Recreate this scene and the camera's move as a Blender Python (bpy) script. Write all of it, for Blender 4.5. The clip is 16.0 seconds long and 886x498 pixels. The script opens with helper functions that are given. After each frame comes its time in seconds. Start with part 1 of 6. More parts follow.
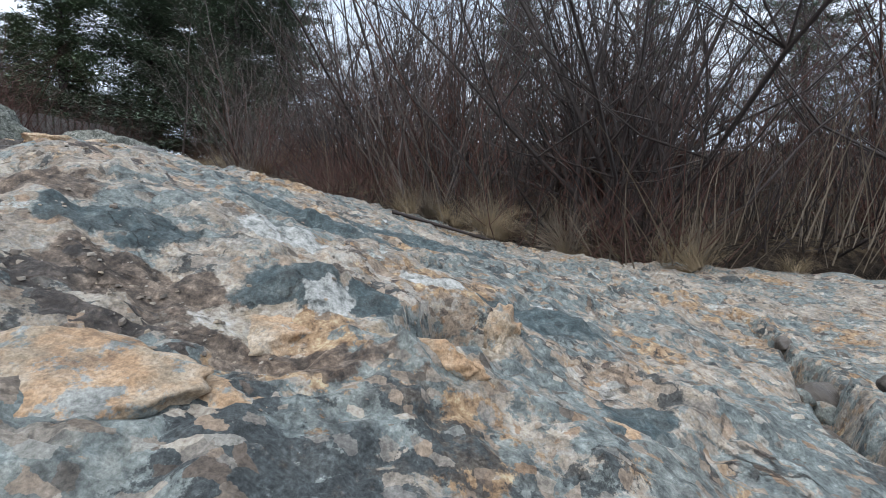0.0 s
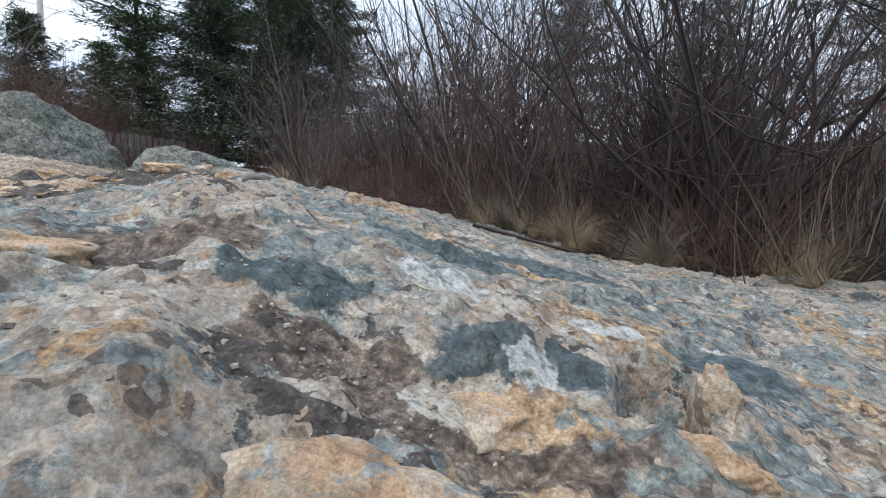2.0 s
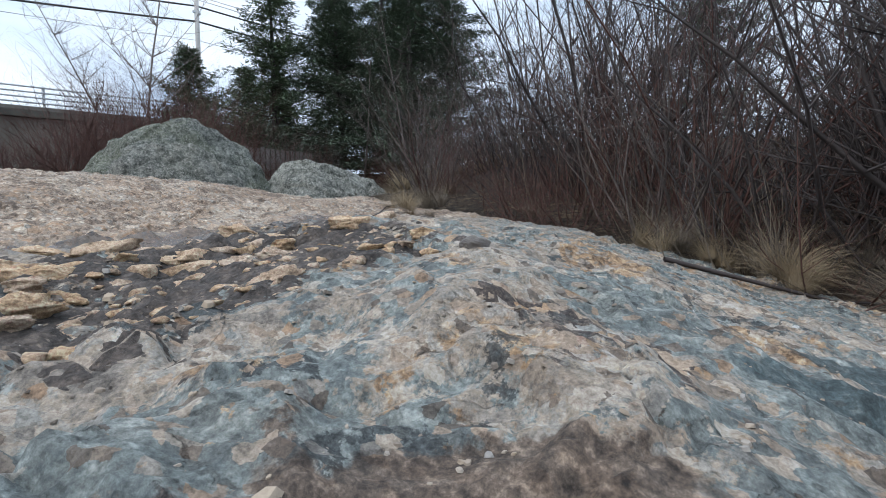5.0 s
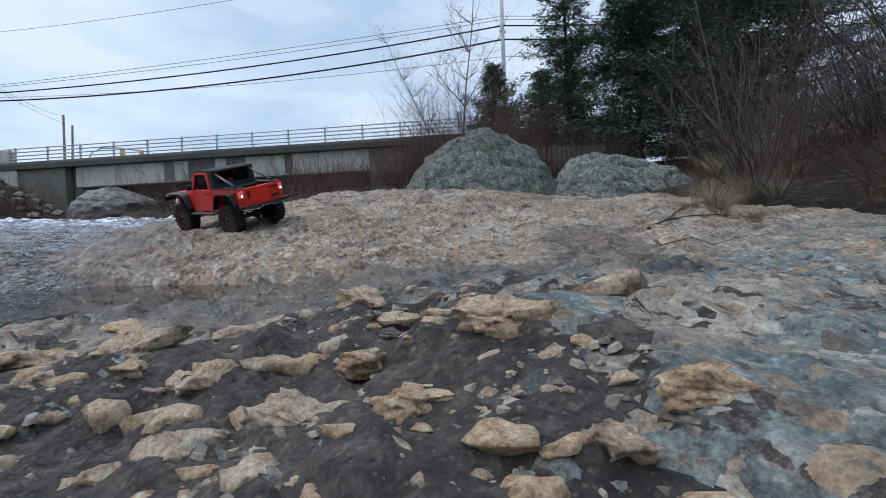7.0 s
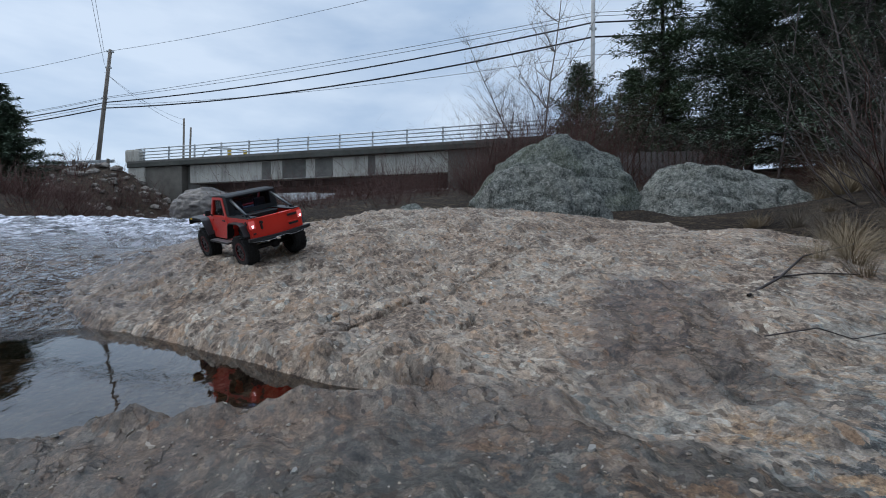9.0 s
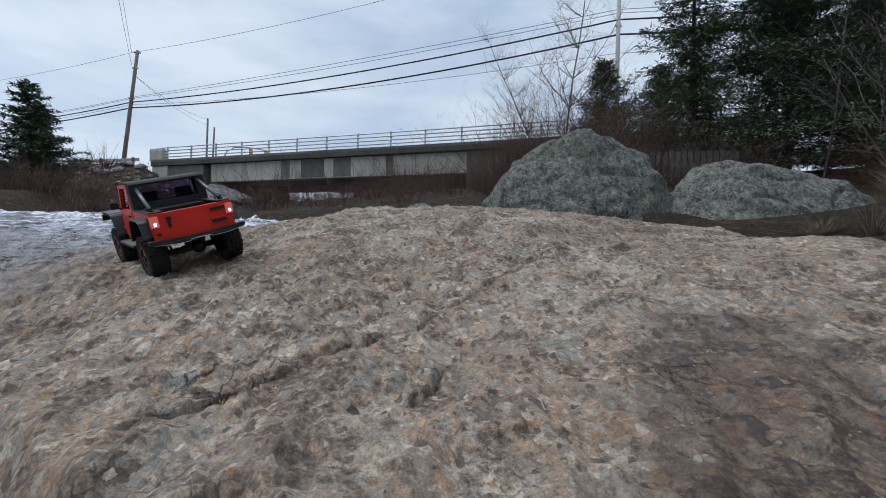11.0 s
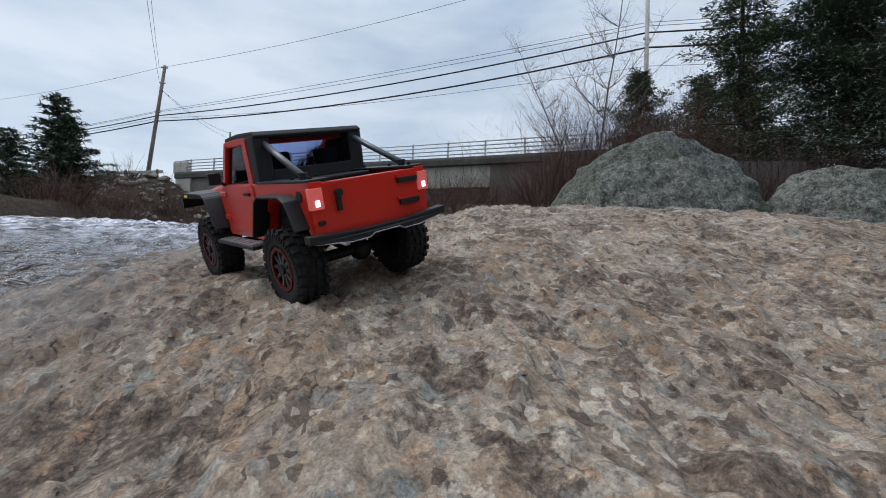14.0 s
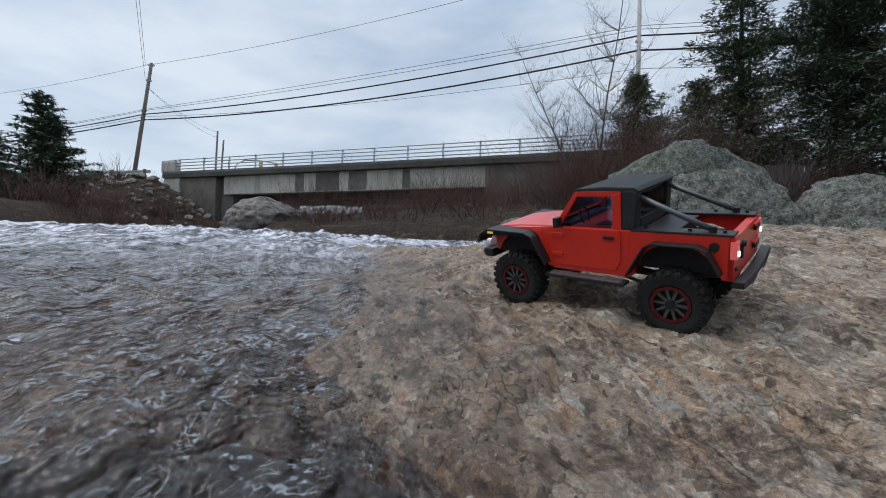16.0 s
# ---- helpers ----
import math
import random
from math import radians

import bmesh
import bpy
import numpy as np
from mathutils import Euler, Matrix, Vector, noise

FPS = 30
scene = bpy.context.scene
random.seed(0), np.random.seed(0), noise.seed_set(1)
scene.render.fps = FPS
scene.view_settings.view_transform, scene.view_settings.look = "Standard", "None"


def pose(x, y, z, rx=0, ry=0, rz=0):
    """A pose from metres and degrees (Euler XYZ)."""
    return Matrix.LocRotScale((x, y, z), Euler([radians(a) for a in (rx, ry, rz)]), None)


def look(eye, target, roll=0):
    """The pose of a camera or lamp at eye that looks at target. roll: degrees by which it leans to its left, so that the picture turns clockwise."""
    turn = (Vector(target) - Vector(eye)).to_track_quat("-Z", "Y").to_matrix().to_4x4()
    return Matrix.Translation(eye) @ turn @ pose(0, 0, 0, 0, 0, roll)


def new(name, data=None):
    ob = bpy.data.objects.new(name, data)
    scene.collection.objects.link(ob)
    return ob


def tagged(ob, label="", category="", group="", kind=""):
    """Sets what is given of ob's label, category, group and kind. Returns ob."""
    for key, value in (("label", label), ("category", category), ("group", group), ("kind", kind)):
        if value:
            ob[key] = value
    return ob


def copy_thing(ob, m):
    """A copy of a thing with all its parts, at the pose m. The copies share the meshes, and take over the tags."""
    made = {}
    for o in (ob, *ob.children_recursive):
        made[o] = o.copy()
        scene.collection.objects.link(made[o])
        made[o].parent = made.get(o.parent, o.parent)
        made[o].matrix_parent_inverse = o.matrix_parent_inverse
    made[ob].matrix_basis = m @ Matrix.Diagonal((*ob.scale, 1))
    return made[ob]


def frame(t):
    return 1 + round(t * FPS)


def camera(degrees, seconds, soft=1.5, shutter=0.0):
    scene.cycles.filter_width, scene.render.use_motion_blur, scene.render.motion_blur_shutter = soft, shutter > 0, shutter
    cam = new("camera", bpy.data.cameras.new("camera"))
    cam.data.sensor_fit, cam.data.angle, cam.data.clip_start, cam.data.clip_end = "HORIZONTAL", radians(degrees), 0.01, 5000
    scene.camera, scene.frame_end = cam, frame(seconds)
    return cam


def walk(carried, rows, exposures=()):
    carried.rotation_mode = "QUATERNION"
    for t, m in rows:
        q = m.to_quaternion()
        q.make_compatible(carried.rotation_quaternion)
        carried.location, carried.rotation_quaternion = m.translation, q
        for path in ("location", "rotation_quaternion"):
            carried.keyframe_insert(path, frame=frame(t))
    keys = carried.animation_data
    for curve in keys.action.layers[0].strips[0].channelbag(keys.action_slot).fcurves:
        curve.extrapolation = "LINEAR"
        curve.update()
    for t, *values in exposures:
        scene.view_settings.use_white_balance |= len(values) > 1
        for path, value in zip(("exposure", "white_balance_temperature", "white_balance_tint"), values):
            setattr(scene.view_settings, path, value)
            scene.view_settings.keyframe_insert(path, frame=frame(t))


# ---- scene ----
# camera: a low follow shot over a rock outcrop by a river
cam = camera(90.3, 16.0, 1.0)
PATH = [
    (0.0, pose(0.044, -0.012, -0.001, 87.00, 0.25, 7.04)),
    (0.5, pose(-0.006, 0.014, 0.007, 87.01, 0.61, 8.25)),
    (1.0, pose(-0.042, 0.028, 0.018, 87.35, 0.70, 9.63)),
    (1.5, pose(-0.073, 0.035, 0.030, 87.43, 0.86, 11.44)),
    (2.0, pose(-0.090, 0.026, 0.040, 87.38, 1.11, 13.19)),
    (2.5, pose(-0.110, 0.015, 0.046, 87.20, 1.43, 14.81)),
    (3.0, pose(-0.136, 0.010, 0.063, 86.99, 1.80, 16.10)),
    (3.2, pose(-0.153, 0.011, 0.074, 86.68, 2.13, 16.46)),
    (5.3, pose(-0.414, 0.200, 0.155, 87.77, 1.87, 29.70)),
    (5.5, pose(-0.460, 0.225, 0.157, 87.54, 2.49, 32.39)),
    (6.0, pose(-0.570, 0.302, 0.181, 87.74, 2.21, 41.53)),
    (6.5, pose(-0.578, 0.400, 0.192, 87.67, 2.64, 54.18)),
    (7.0, pose(-0.567, 0.577, 0.224, 88.12, 2.51, 63.68)),
    (7.5, pose(-0.620, 0.678, 0.270, 88.22, 1.89, 68.66)),
    (8.0, pose(-0.674, 0.729, 0.296, 88.28, 1.19, 71.08)),
    (8.5, pose(-0.709, 0.765, 0.334, 88.33, 0.65, 72.72)),
    (9.0, pose(-0.764, 0.834, 0.358, 88.47, 0.11, 73.83)),
    (9.2, pose(-0.788, 0.897, 0.364, 88.58, -0.01, 75.04)),
    (11.3, pose(-1.198, 1.054, 0.369, 88.67, -0.68, 76.35)),
    (11.5, pose(-1.236, 1.031, 0.360, 89.26, -0.40, 75.76)),
    (12.0, pose(-1.355, 0.972, 0.330, 89.65, -0.40, 76.59)),
    (12.5, pose(-1.480, 0.884, 0.322, 89.90, -0.53, 77.35)),
    (13.0, pose(-1.583, 0.804, 0.317, 90.10, -0.84, 77.81)),
    (13.5, pose(-1.662, 0.768, 0.330, 90.18, -1.14, 78.07)),
    (14.0, pose(-1.758, 0.679, 0.336, 90.56, -1.39, 78.03)),
    (14.5, pose(-1.815, 0.563, 0.334, 90.89, -1.18, 78.09)),
    (15.0, pose(-1.816, 0.443, 0.335, 90.89, -1.12, 78.02)),
    (15.5, pose(-1.807, 0.289, 0.327, 90.79, -1.06, 77.67)),
    (16.0, pose(-1.786, 0.063, 0.386, 90.46, -1.08, 76.15)),
]
walk(cam, PATH, exposures=((0.0, 0.85, 6500, 10), (3.2, 0.85, 6400, 10), (5.3, 0.6, 6300, 10), (6.5, 0.3, 6100, 9), (7.5, 0.05, 6000, 9), (9.0, -0.05, 6000, 9), (11.3, 0.0, 6350, 10), (16.0, 0.0, 6500, 10)))

# ---- world and light: a bright overcast evening ----
SUN_EL, SUN_AZ = 52.0, 200.0
world = bpy.data.worlds.new("overcast_sky")
scene.world = world
world.use_nodes = True
wn = world.node_tree
wn.nodes.clear()


def wnode(kind, **kw):
    n = wn.nodes.new(kind)
    for k, v in kw.items():
        n.inputs[k].default_value = v
    return n


w_out = wnode("ShaderNodeOutputWorld")
w_bg = wnode("ShaderNodeBackground", Strength=1.0)
sky = wnode("ShaderNodeTexSky")
sky.sky_type, sky.sun_disc = "NISHITA", False
sky.sun_elevation, sky.sun_rotation = radians(SUN_EL), radians(SUN_AZ)
w_sky = wnode("ShaderNodeVectorMath")
w_sky.operation = "SCALE"
w_sky.inputs["Scale"].default_value = 0.11
w_co = wnode("ShaderNodeTexCoord")
w_map = wnode("ShaderNodeMapping")
w_map.inputs["Scale"].default_value = (1.0, 1.0, 3.4)
w_noise = wnode("ShaderNodeTexNoise", Scale=2.3, Detail=5.0, Roughness=0.55)
w_ramp = wnode("ShaderNodeValToRGB")
w_ramp.color_ramp.elements[0].position, w_ramp.color_ramp.elements[0].color = 0.30, (0.46, 0.58, 0.74, 1)
w_ramp.color_ramp.elements[1].position, w_ramp.color_ramp.elements[1].color = 0.66, (0.80, 0.88, 0.97, 1)
w_mix = wnode("ShaderNodeMix")
w_mix.data_type = "RGBA"
w_mix.inputs["Factor"].default_value = 0.82
wn.links.new(w_co.outputs["Generated"], w_map.inputs["Vector"])
wn.links.new(w_map.outputs["Vector"], w_noise.inputs["Vector"])
wn.links.new(w_noise.outputs["Fac"], w_ramp.inputs["Fac"])
wn.links.new(sky.outputs["Color"], w_sky.inputs[0])
wn.links.new(w_sky.outputs["Vector"], w_mix.inputs["A"])
wn.links.new(w_ramp.outputs["Color"], w_mix.inputs["B"])
# an overcast sky is brightest overhead
w_sep = wnode("ShaderNodeSeparateXYZ")
w_zen = wnode("ShaderNodeMapRange", **{"From Min": 0.42, "From Max": 0.95, "To Min": 1.0, "To Max": 2.1})
w_zen.interpolation_type = "SMOOTHSTEP"
wn.links.new(w_co.outputs["Generated"], w_sep.inputs[0])
wn.links.new(w_sep.outputs["Z"], w_zen.inputs["Value"])
wn.links.new(w_zen.outputs["Result"], w_bg.inputs["Strength"])
wn.links.new(w_mix.outputs["Result"], w_bg.inputs["Color"])
wn.links.new(w_bg.outputs["Background"], w_out.inputs["Surface"])

sun = new("sun", bpy.data.lights.new("sun", "SUN"))
sun.data.energy, sun.data.angle, sun.data.color = 1.1, radians(35), (1.0, 0.95, 0.88)
sun.matrix_world = look((0, 0, 10), (0 + 10 * math.sin(radians(SUN_AZ)) * -1, 10 * math.cos(radians(SUN_AZ)) * -1, 10 - 10 * math.tan(radians(SUN_EL))))

# ---- materials ----


class Mat:
    """A node material with short ways to add noise, ramps and bump."""

    def __init__(self, name, rough=0.8, metal=0.0, spec=0.4):
        self.m = bpy.data.materials.new(name)
        self.m.use_nodes = True
        self.t = self.m.node_tree
        self.b = self.t.nodes["Principled BSDF"]
        self.b.inputs["Roughness"].default_value = rough
        self.b.inputs["Metallic"].default_value = metal
        self.b.inputs["Specular IOR Level"].default_value = spec
        self.co = self.t.nodes.new("ShaderNodeTexCoord").outputs["Object"]

    def node(self, kind, **kw):
        n = self.t.nodes.new(kind)
        for k, v in kw.items():
            n.inputs[k].default_value = v
        return n

    def to(self, a, b):
        self.t.links.new(a, b)

    def noise(self, scale, detail=5.0, rough=0.6, warp=0.0, stretch=None, seed=0.0):
        n = self.node("ShaderNodeTexNoise", Scale=scale, Detail=detail, Roughness=rough, Distortion=warp)
        mp = self.node("ShaderNodeMapping")
        mp.inputs["Location"].default_value = (seed * 3.7, seed * 1.3, seed * 2.1)
        if stretch:
            mp.inputs["Scale"].default_value = stretch
        self.to(self.co, mp.inputs["Vector"])
        self.to(mp.outputs["Vector"], n.inputs["Vector"])
        return n.outputs["Fac"]

    def cells(self, scale, feature="F1", seed=0.0, stretch=None):
        n = self.node("ShaderNodeTexVoronoi", Scale=scale)
        n.feature = feature
        mp = self.node("ShaderNodeMapping")
        mp.inputs["Location"].default_value = (seed, seed * 2, seed * 3)
        if stretch:
            mp.inputs["Scale"].default_value = stretch
        self.to(self.co, mp.inputs["Vector"])
        self.to(mp.outputs["Vector"], n.inputs["Vector"])
        return n.outputs["Distance"]

    def ramp(self, fac, *stops):
        r = self.node("ShaderNodeValToRGB")
        els = r.color_ramp.elements
        while len(els) < len(stops):
            els.new(0.5)
        for e, (p, c) in zip(els, stops):
            e.position = p
            e.color = (*c, 1) if isinstance(c, tuple) else (c, c, c, 1)
        self.to(fac, r.inputs["Fac"])
        return r.outputs["Color"]

    def mix(self, fac, a, b, mode="MIX"):
        n = self.node("ShaderNodeMix")
        n.data_type, n.blend_type = "RGBA", mode
        for v, s in ((fac, "Factor"), (a, "A"), (b, "B")):
            if isinstance(v, (int, float)):
                if s == "Factor":
                    n.inputs[s].default_value = v
                else:
                    n.inputs[s].default_value = (v, v, v, 1)
            elif isinstance(v, tuple):
                n.inputs[s].default_value = (*v, 1)
            else:
                self.to(v, n.inputs[s])
        return n.outputs["Result"]

    def color(self, v):
        if isinstance(v, tuple):
            self.b.inputs["Base Color"].default_value = (*v, 1)
        else:
            self.to(v, self.b.inputs["Base Color"])
        return self

    def rough(self, v):
        self.to(v, self.b.inputs["Roughness"])
        return self

    def bump(self, fac, strength=0.4, dist=0.01, under=None):
        n = self.node("ShaderNodeBump", Strength=strength, Distance=dist)
        self.to(fac, n.inputs["Height"])
        if under is not None:
            self.to(under, n.inputs["Normal"])
        self.to(n.outputs["Normal"], self.b.inputs["Normal"])
        return n.outputs["Normal"]


def plain(name, c, rough=0.6, metal=0.0, spec=0.4, vary=0.25, scale=40.0, bump=0.15, dist=0.001):
    """A surface of one colour with grain at two scales."""
    m = Mat(name, rough, metal, spec)
    n1, n2 = m.noise(scale, 6, 0.65), m.noise(scale * 0.13, 3, 0.5, seed=2)
    lo, hi = tuple(x * (1 - vary) for x in c), tuple(min(1, x * (1 + vary)) for x in c)
    m.color(m.mix(0.5, m.ramp(n1, (0.3, lo), (0.7, hi)), m.ramp(n2, (0.35, lo), (0.65, hi))))
    if bump:
        m.bump(n1, bump, dist)
    return m.m


def rock_material(name):
    """Weathered conglomerate gneiss: scaly tan and cream plates on the dome, crisp blue-grey and charcoal lichen on the near knoll."""
    m = Mat(name, 0.85, 0, 0.35)
    geo = m.node("ShaderNodeNewGeometry")
    sep = m.node("ShaderNodeSeparateXYZ")
    m.to(geo.outputs["Position"], sep.inputs[0])

    def math_node(op, a, b, c=None):
        n = m.node("ShaderNodeMath")
        n.operation = op
        for i, v in enumerate((a, b, c)):
            if v is None:
                continue
            if isinstance(v, (int, float)):
                n.inputs[i].default_value = v
            else:
                m.to(v, n.inputs[i])
        return n.outputs[0]

    def ragged(amount, scale, detail=6.0, rough=0.62):
        """Coordinates frayed by noise, so that patch edges come out torn."""
        w = m.node("ShaderNodeTexNoise", Scale=scale, Detail=detail, Roughness=rough)
        m.to(m.co, w.inputs["Vector"])
        off = m.node("ShaderNodeVectorMath")
        off.operation = "MULTIPLY_ADD"
        off.inputs[1].default_value = (amount, amount, amount)
        m.to(w.outputs["Color"], off.inputs[0])
        m.to(m.co, off.inputs[2])
        return off.outputs[0]

    def plates(scale, src, stretch, turn, seed):
        """Random value a, random value b and distance to the edge of each cell."""
        mp = m.node("ShaderNodeMapping")
        mp.inputs["Scale"].default_value = stretch
        mp.inputs["Rotation"].default_value = (0, 0, turn)
        mp.inputs["Location"].default_value = (seed, seed * 1.7, seed * 0.3)
        m.to(src, mp.inputs["Vector"])
        v = m.node("ShaderNodeTexVoronoi", Scale=scale)
        e = m.node("ShaderNodeTexVoronoi", Scale=scale)
        e.feature = "DISTANCE_TO_EDGE"
        m.to(mp.outputs["Vector"], v.inputs["Vector"])
        m.to(mp.outputs["Vector"], e.inputs["Vector"])
        s = m.node("ShaderNodeSeparateColor")
        m.to(v.outputs["Color"], s.inputs[0])
        return s.outputs[0], s.outputs[1], e.outputs["Distance"]

    rag1, rag2, rag3 = ragged(0.030, 34), ragged(0.017, 70), ragged(0.006, 150)
    a1, b1, e1 = plates(15.0, rag1, (0.75, 1.4, 1.0), 0.5, 1.0)
    a2, b2, e2 = plates(36.0, rag2, (0.75, 1.35, 1.0), 0.4, 4.0)
    a3, b3, e3 = plates(95.0, rag3, (0.85, 1.2, 1.0), 0.3, 7.0)
    grain = m.noise(85, 9, 0.72, seed=6)
    fine = m.noise(330, 5, 0.75, seed=3)
    reg = m.node("ShaderNodeMapRange", **{"From Min": -1.55, "From Max": -0.95, "To Min": 0.0, "To Max": 1.0})
    m.to(math_node("MULTIPLY_ADD", m.noise(2.6, 6, 0.65, seed=18), 1.1, math_node("SUBTRACT", sep.outputs["X"], 0.55)), reg.inputs["Value"])
    reg = reg.outputs[0]
    # dome: plates of many tones
    stops = ((0.0, (0.085, 0.066, 0.053)), (0.14, (0.22, 0.17, 0.13)), (0.28, (0.43, 0.335, 0.25)), (0.42, (0.29, 0.285, 0.265)), (0.56, (0.55, 0.46, 0.36)),
             (0.68, (0.40, 0.255, 0.15)), (0.80, (0.43, 0.375, 0.31)), (0.92, (0.70, 0.63, 0.52)), (1.0, (0.26, 0.30, 0.30)))
    t1, t2, t3 = m.ramp(a1, *stops), m.ramp(a2, *stops), m.ramp(a3, *stops)
    dome = m.mix(0.5, t1, m.mix(0.5, t2, (0.31, 0.265, 0.22)))
    dome = m.mix(m.ramp(b2, (0.58, 0.0), (0.60, 0.9)), dome, t2)
    dome = m.mix(m.ramp(b3, (0.62, 0.1), (0.65, 0.85)), dome, t3)
    broad = m.noise(2.3, 8, 0.7, seed=22)
    dome = m.mix(m.ramp(broad, (0.40, 0.55), (0.56, 0.0)), dome, m.mix(1.0, dome, (0.66, 0.60, 0.56), "MULTIPLY"))
    dome = m.mix(m.ramp(broad, (0.52, 0.0), (0.66, 0.5)), dome, m.mix(0.5, dome, (0.40, 0.41, 0.375)))
    mud = m.ramp(grain, (0.34, (0.055, 0.04, 0.031)), (0.5, (0.15, 0.112, 0.085)), (0.64, (0.30, 0.235, 0.18)))
    dome = m.mix(m.ramp(m.noise(9, 10, 0.72, seed=30), (0.525, 0.0), (0.56, 0.85)), dome, mud)
    # knoll: pale rock with torn patches of lichen
    n1 = m.noise(15, 12, 0.72, seed=24)
    knoll = m.ramp(n1, (0.34, (0.16, 0.145, 0.125)), (0.42, (0.33, 0.30, 0.26)), (0.48, (0.45, 0.385, 0.30)), (0.52, (0.40, 0.395, 0.36)), (0.57, (0.55, 0.475, 0.375)), (0.66, (0.64, 0.61, 0.54)))
    knoll = m.mix(m.ramp(b2, (0.82, 0.0), (0.86, 0.5)), knoll, t2)
    rusty = m.ramp(grain, (0.34, (0.17, 0.09, 0.042)), (0.48, (0.43, 0.26, 0.125)), (0.62, (0.60, 0.43, 0.25)))
    knoll = m.mix(m.ramp(m.noise(5.2, 12, 0.70, seed=4), (0.535, 0.0), (0.555, 0.8)), knoll, rusty)
    lich = m.ramp(m.noise(42, 9, 0.76, seed=9), (0.33, (0.065, 0.09, 0.098)), (0.45, (0.15, 0.19, 0.195)), (0.54, (0.26, 0.315, 0.31)), (0.66, (0.46, 0.51, 0.48)))
    knoll = m.mix(m.ramp(m.noise(5.8, 13, 0.73, seed=11), (0.485, 0.0), (0.50, 0.9)), knoll, lich)
    coal = m.ramp(fine, (0.34, (0.022, 0.028, 0.031)), (0.66, (0.085, 0.10, 0.105)))
    knoll = m.mix(m.ramp(m.noise(8.0, 13, 0.72, seed=7), (0.575, 0.0), (0.588, 0.85)), knoll, coal)
    knoll = m.mix(m.ramp(m.noise(11, 12, 0.72, seed=41), (0.625, 0.0), (0.635, 0.85)), knoll, m.ramp(grain, (0.36, (0.40, 0.47, 0.45)), (0.62, (0.70, 0.73, 0.68))))
    knoll = m.mix(m.ramp(m.noise(6.6, 11, 0.72, seed=15), (0.61, 0.0), (0.64, 0.9)), knoll, mud)
    knoll = m.mix(m.ramp(b3, (0.76, 0.0), (0.79, 0.8)), knoll, t3)
    # crumbly conglomerate: pale and rusty pebbles in a dark matrix
    matrix = m.ramp(fine, (0.34, (0.030, 0.024, 0.024)), (0.50, (0.085, 0.066, 0.058)), (0.66, (0.19, 0.15, 0.125)))
    pebbly = m.mix(m.ramp(b3, (0.46, 0.0), (0.50, 0.95)), matrix, m.ramp(a3, (0.0, (0.22, 0.17, 0.14)), (0.3, (0.58, 0.46, 0.33)), (0.5, (0.52, 0.32, 0.16)), (0.7, (0.70, 0.62, 0.52)), (1.0, (0.40, 0.42, 0.40))))
    pebbly = m.mix(m.ramp(b2, (0.70, 0.0), (0.73, 0.95)), pebbly, m.ramp(a2, (0.0, (0.32, 0.26, 0.21)), (0.4, (0.60, 0.47, 0.34)), (0.7, (0.46, 0.47, 0.44)), (1.0, (0.66, 0.58, 0.48))))
    crumbly = m.ramp(m.noise(4.3, 10, 0.68, seed=52), (0.60, 0.0), (0.62, 0.9))
    knoll = m.mix(crumbly, knoll, pebbly)
    # lichen, dirt and bare stone where they lie on the knoll
    torn = ragged(0.06, 20)

    def spot(cx, cy, ang, rx, ry):
        mp = m.node("ShaderNodeMapping")
        mp.vector_type = "TEXTURE"
        mp.inputs["Location"].default_value = (cx + 0.03, cy + 0.03, 0.0)
        mp.inputs["Rotation"].default_value = (0, 0, radians(ang))
        mp.inputs["Scale"].default_value = (rx, ry, 9.0)
        m.to(torn, mp.inputs["Vector"])
        ln = m.node("ShaderNodeVectorMath")
        ln.operation = "LENGTH"
        m.to(mp.outputs["Vector"], ln.inputs[0])
        return m.ramp(m.mix(1.0, ln.outputs["Value"], 0.5, "MULTIPLY"), (0.46, 0.92), (0.50, 0.0))

    teal = m.ramp(m.noise(60, 9, 0.76, seed=44), (0.36, (0.03, 0.05, 0.056)), (0.52, (0.085, 0.125, 0.135)), (0.64, (0.20, 0.25, 0.25)))
    chalk = m.ramp(grain, (0.34, (0.33, 0.36, 0.35)), (0.62, (0.72, 0.74, 0.70)))
    cream = m.ramp(n1, (0.36, (0.22, 0.17, 0.11)), (0.46, (0.36, 0.29, 0.205)), (0.52, (0.50, 0.44, 0.35)), (0.62, (0.66, 0.63, 0.56)))
    for tone, where in ((mud, ((-0.222, 0.290, 20, 0.075, 0.036), (-0.115, 0.272, 12, 0.085, 0.022), (0.0, 0.395, 0, 0.032, 0.055), (-0.42, 0.33, 25, 0.10, 0.04))),
                        (teal, ((-0.131, 0.350, 30, 0.048, 0.030), (-0.068, 0.385, 70, 0.036, 0.026), (-0.285, 0.335, 35, 0.06, 0.03), (0.09, 0.55, 20, 0.10, 0.04), (-0.20, 0.60, 25, 0.13, 0.05), (0.16, 0.36, 60, 0.05, 0.03), (-0.10, 0.78, 20, 0.16, 0.05))),
                        (chalk, ((-0.099, 0.352, 60, 0.030, 0.018), (-0.02, 0.50, 20, 0.05, 0.02), (-0.19, 0.45, 30, 0.05, 0.02))),
                        (cream, ((-0.145, 0.305, 20, 0.034, 0.024), (0.046, 0.43, 80, 0.060, 0.022), (-0.015, 0.322, -14, 0.060, 0.016)))):
        for at in where:
            knoll = m.mix(spot(*at), knoll, tone)
    base = m.mix(reg, dome, knoll)
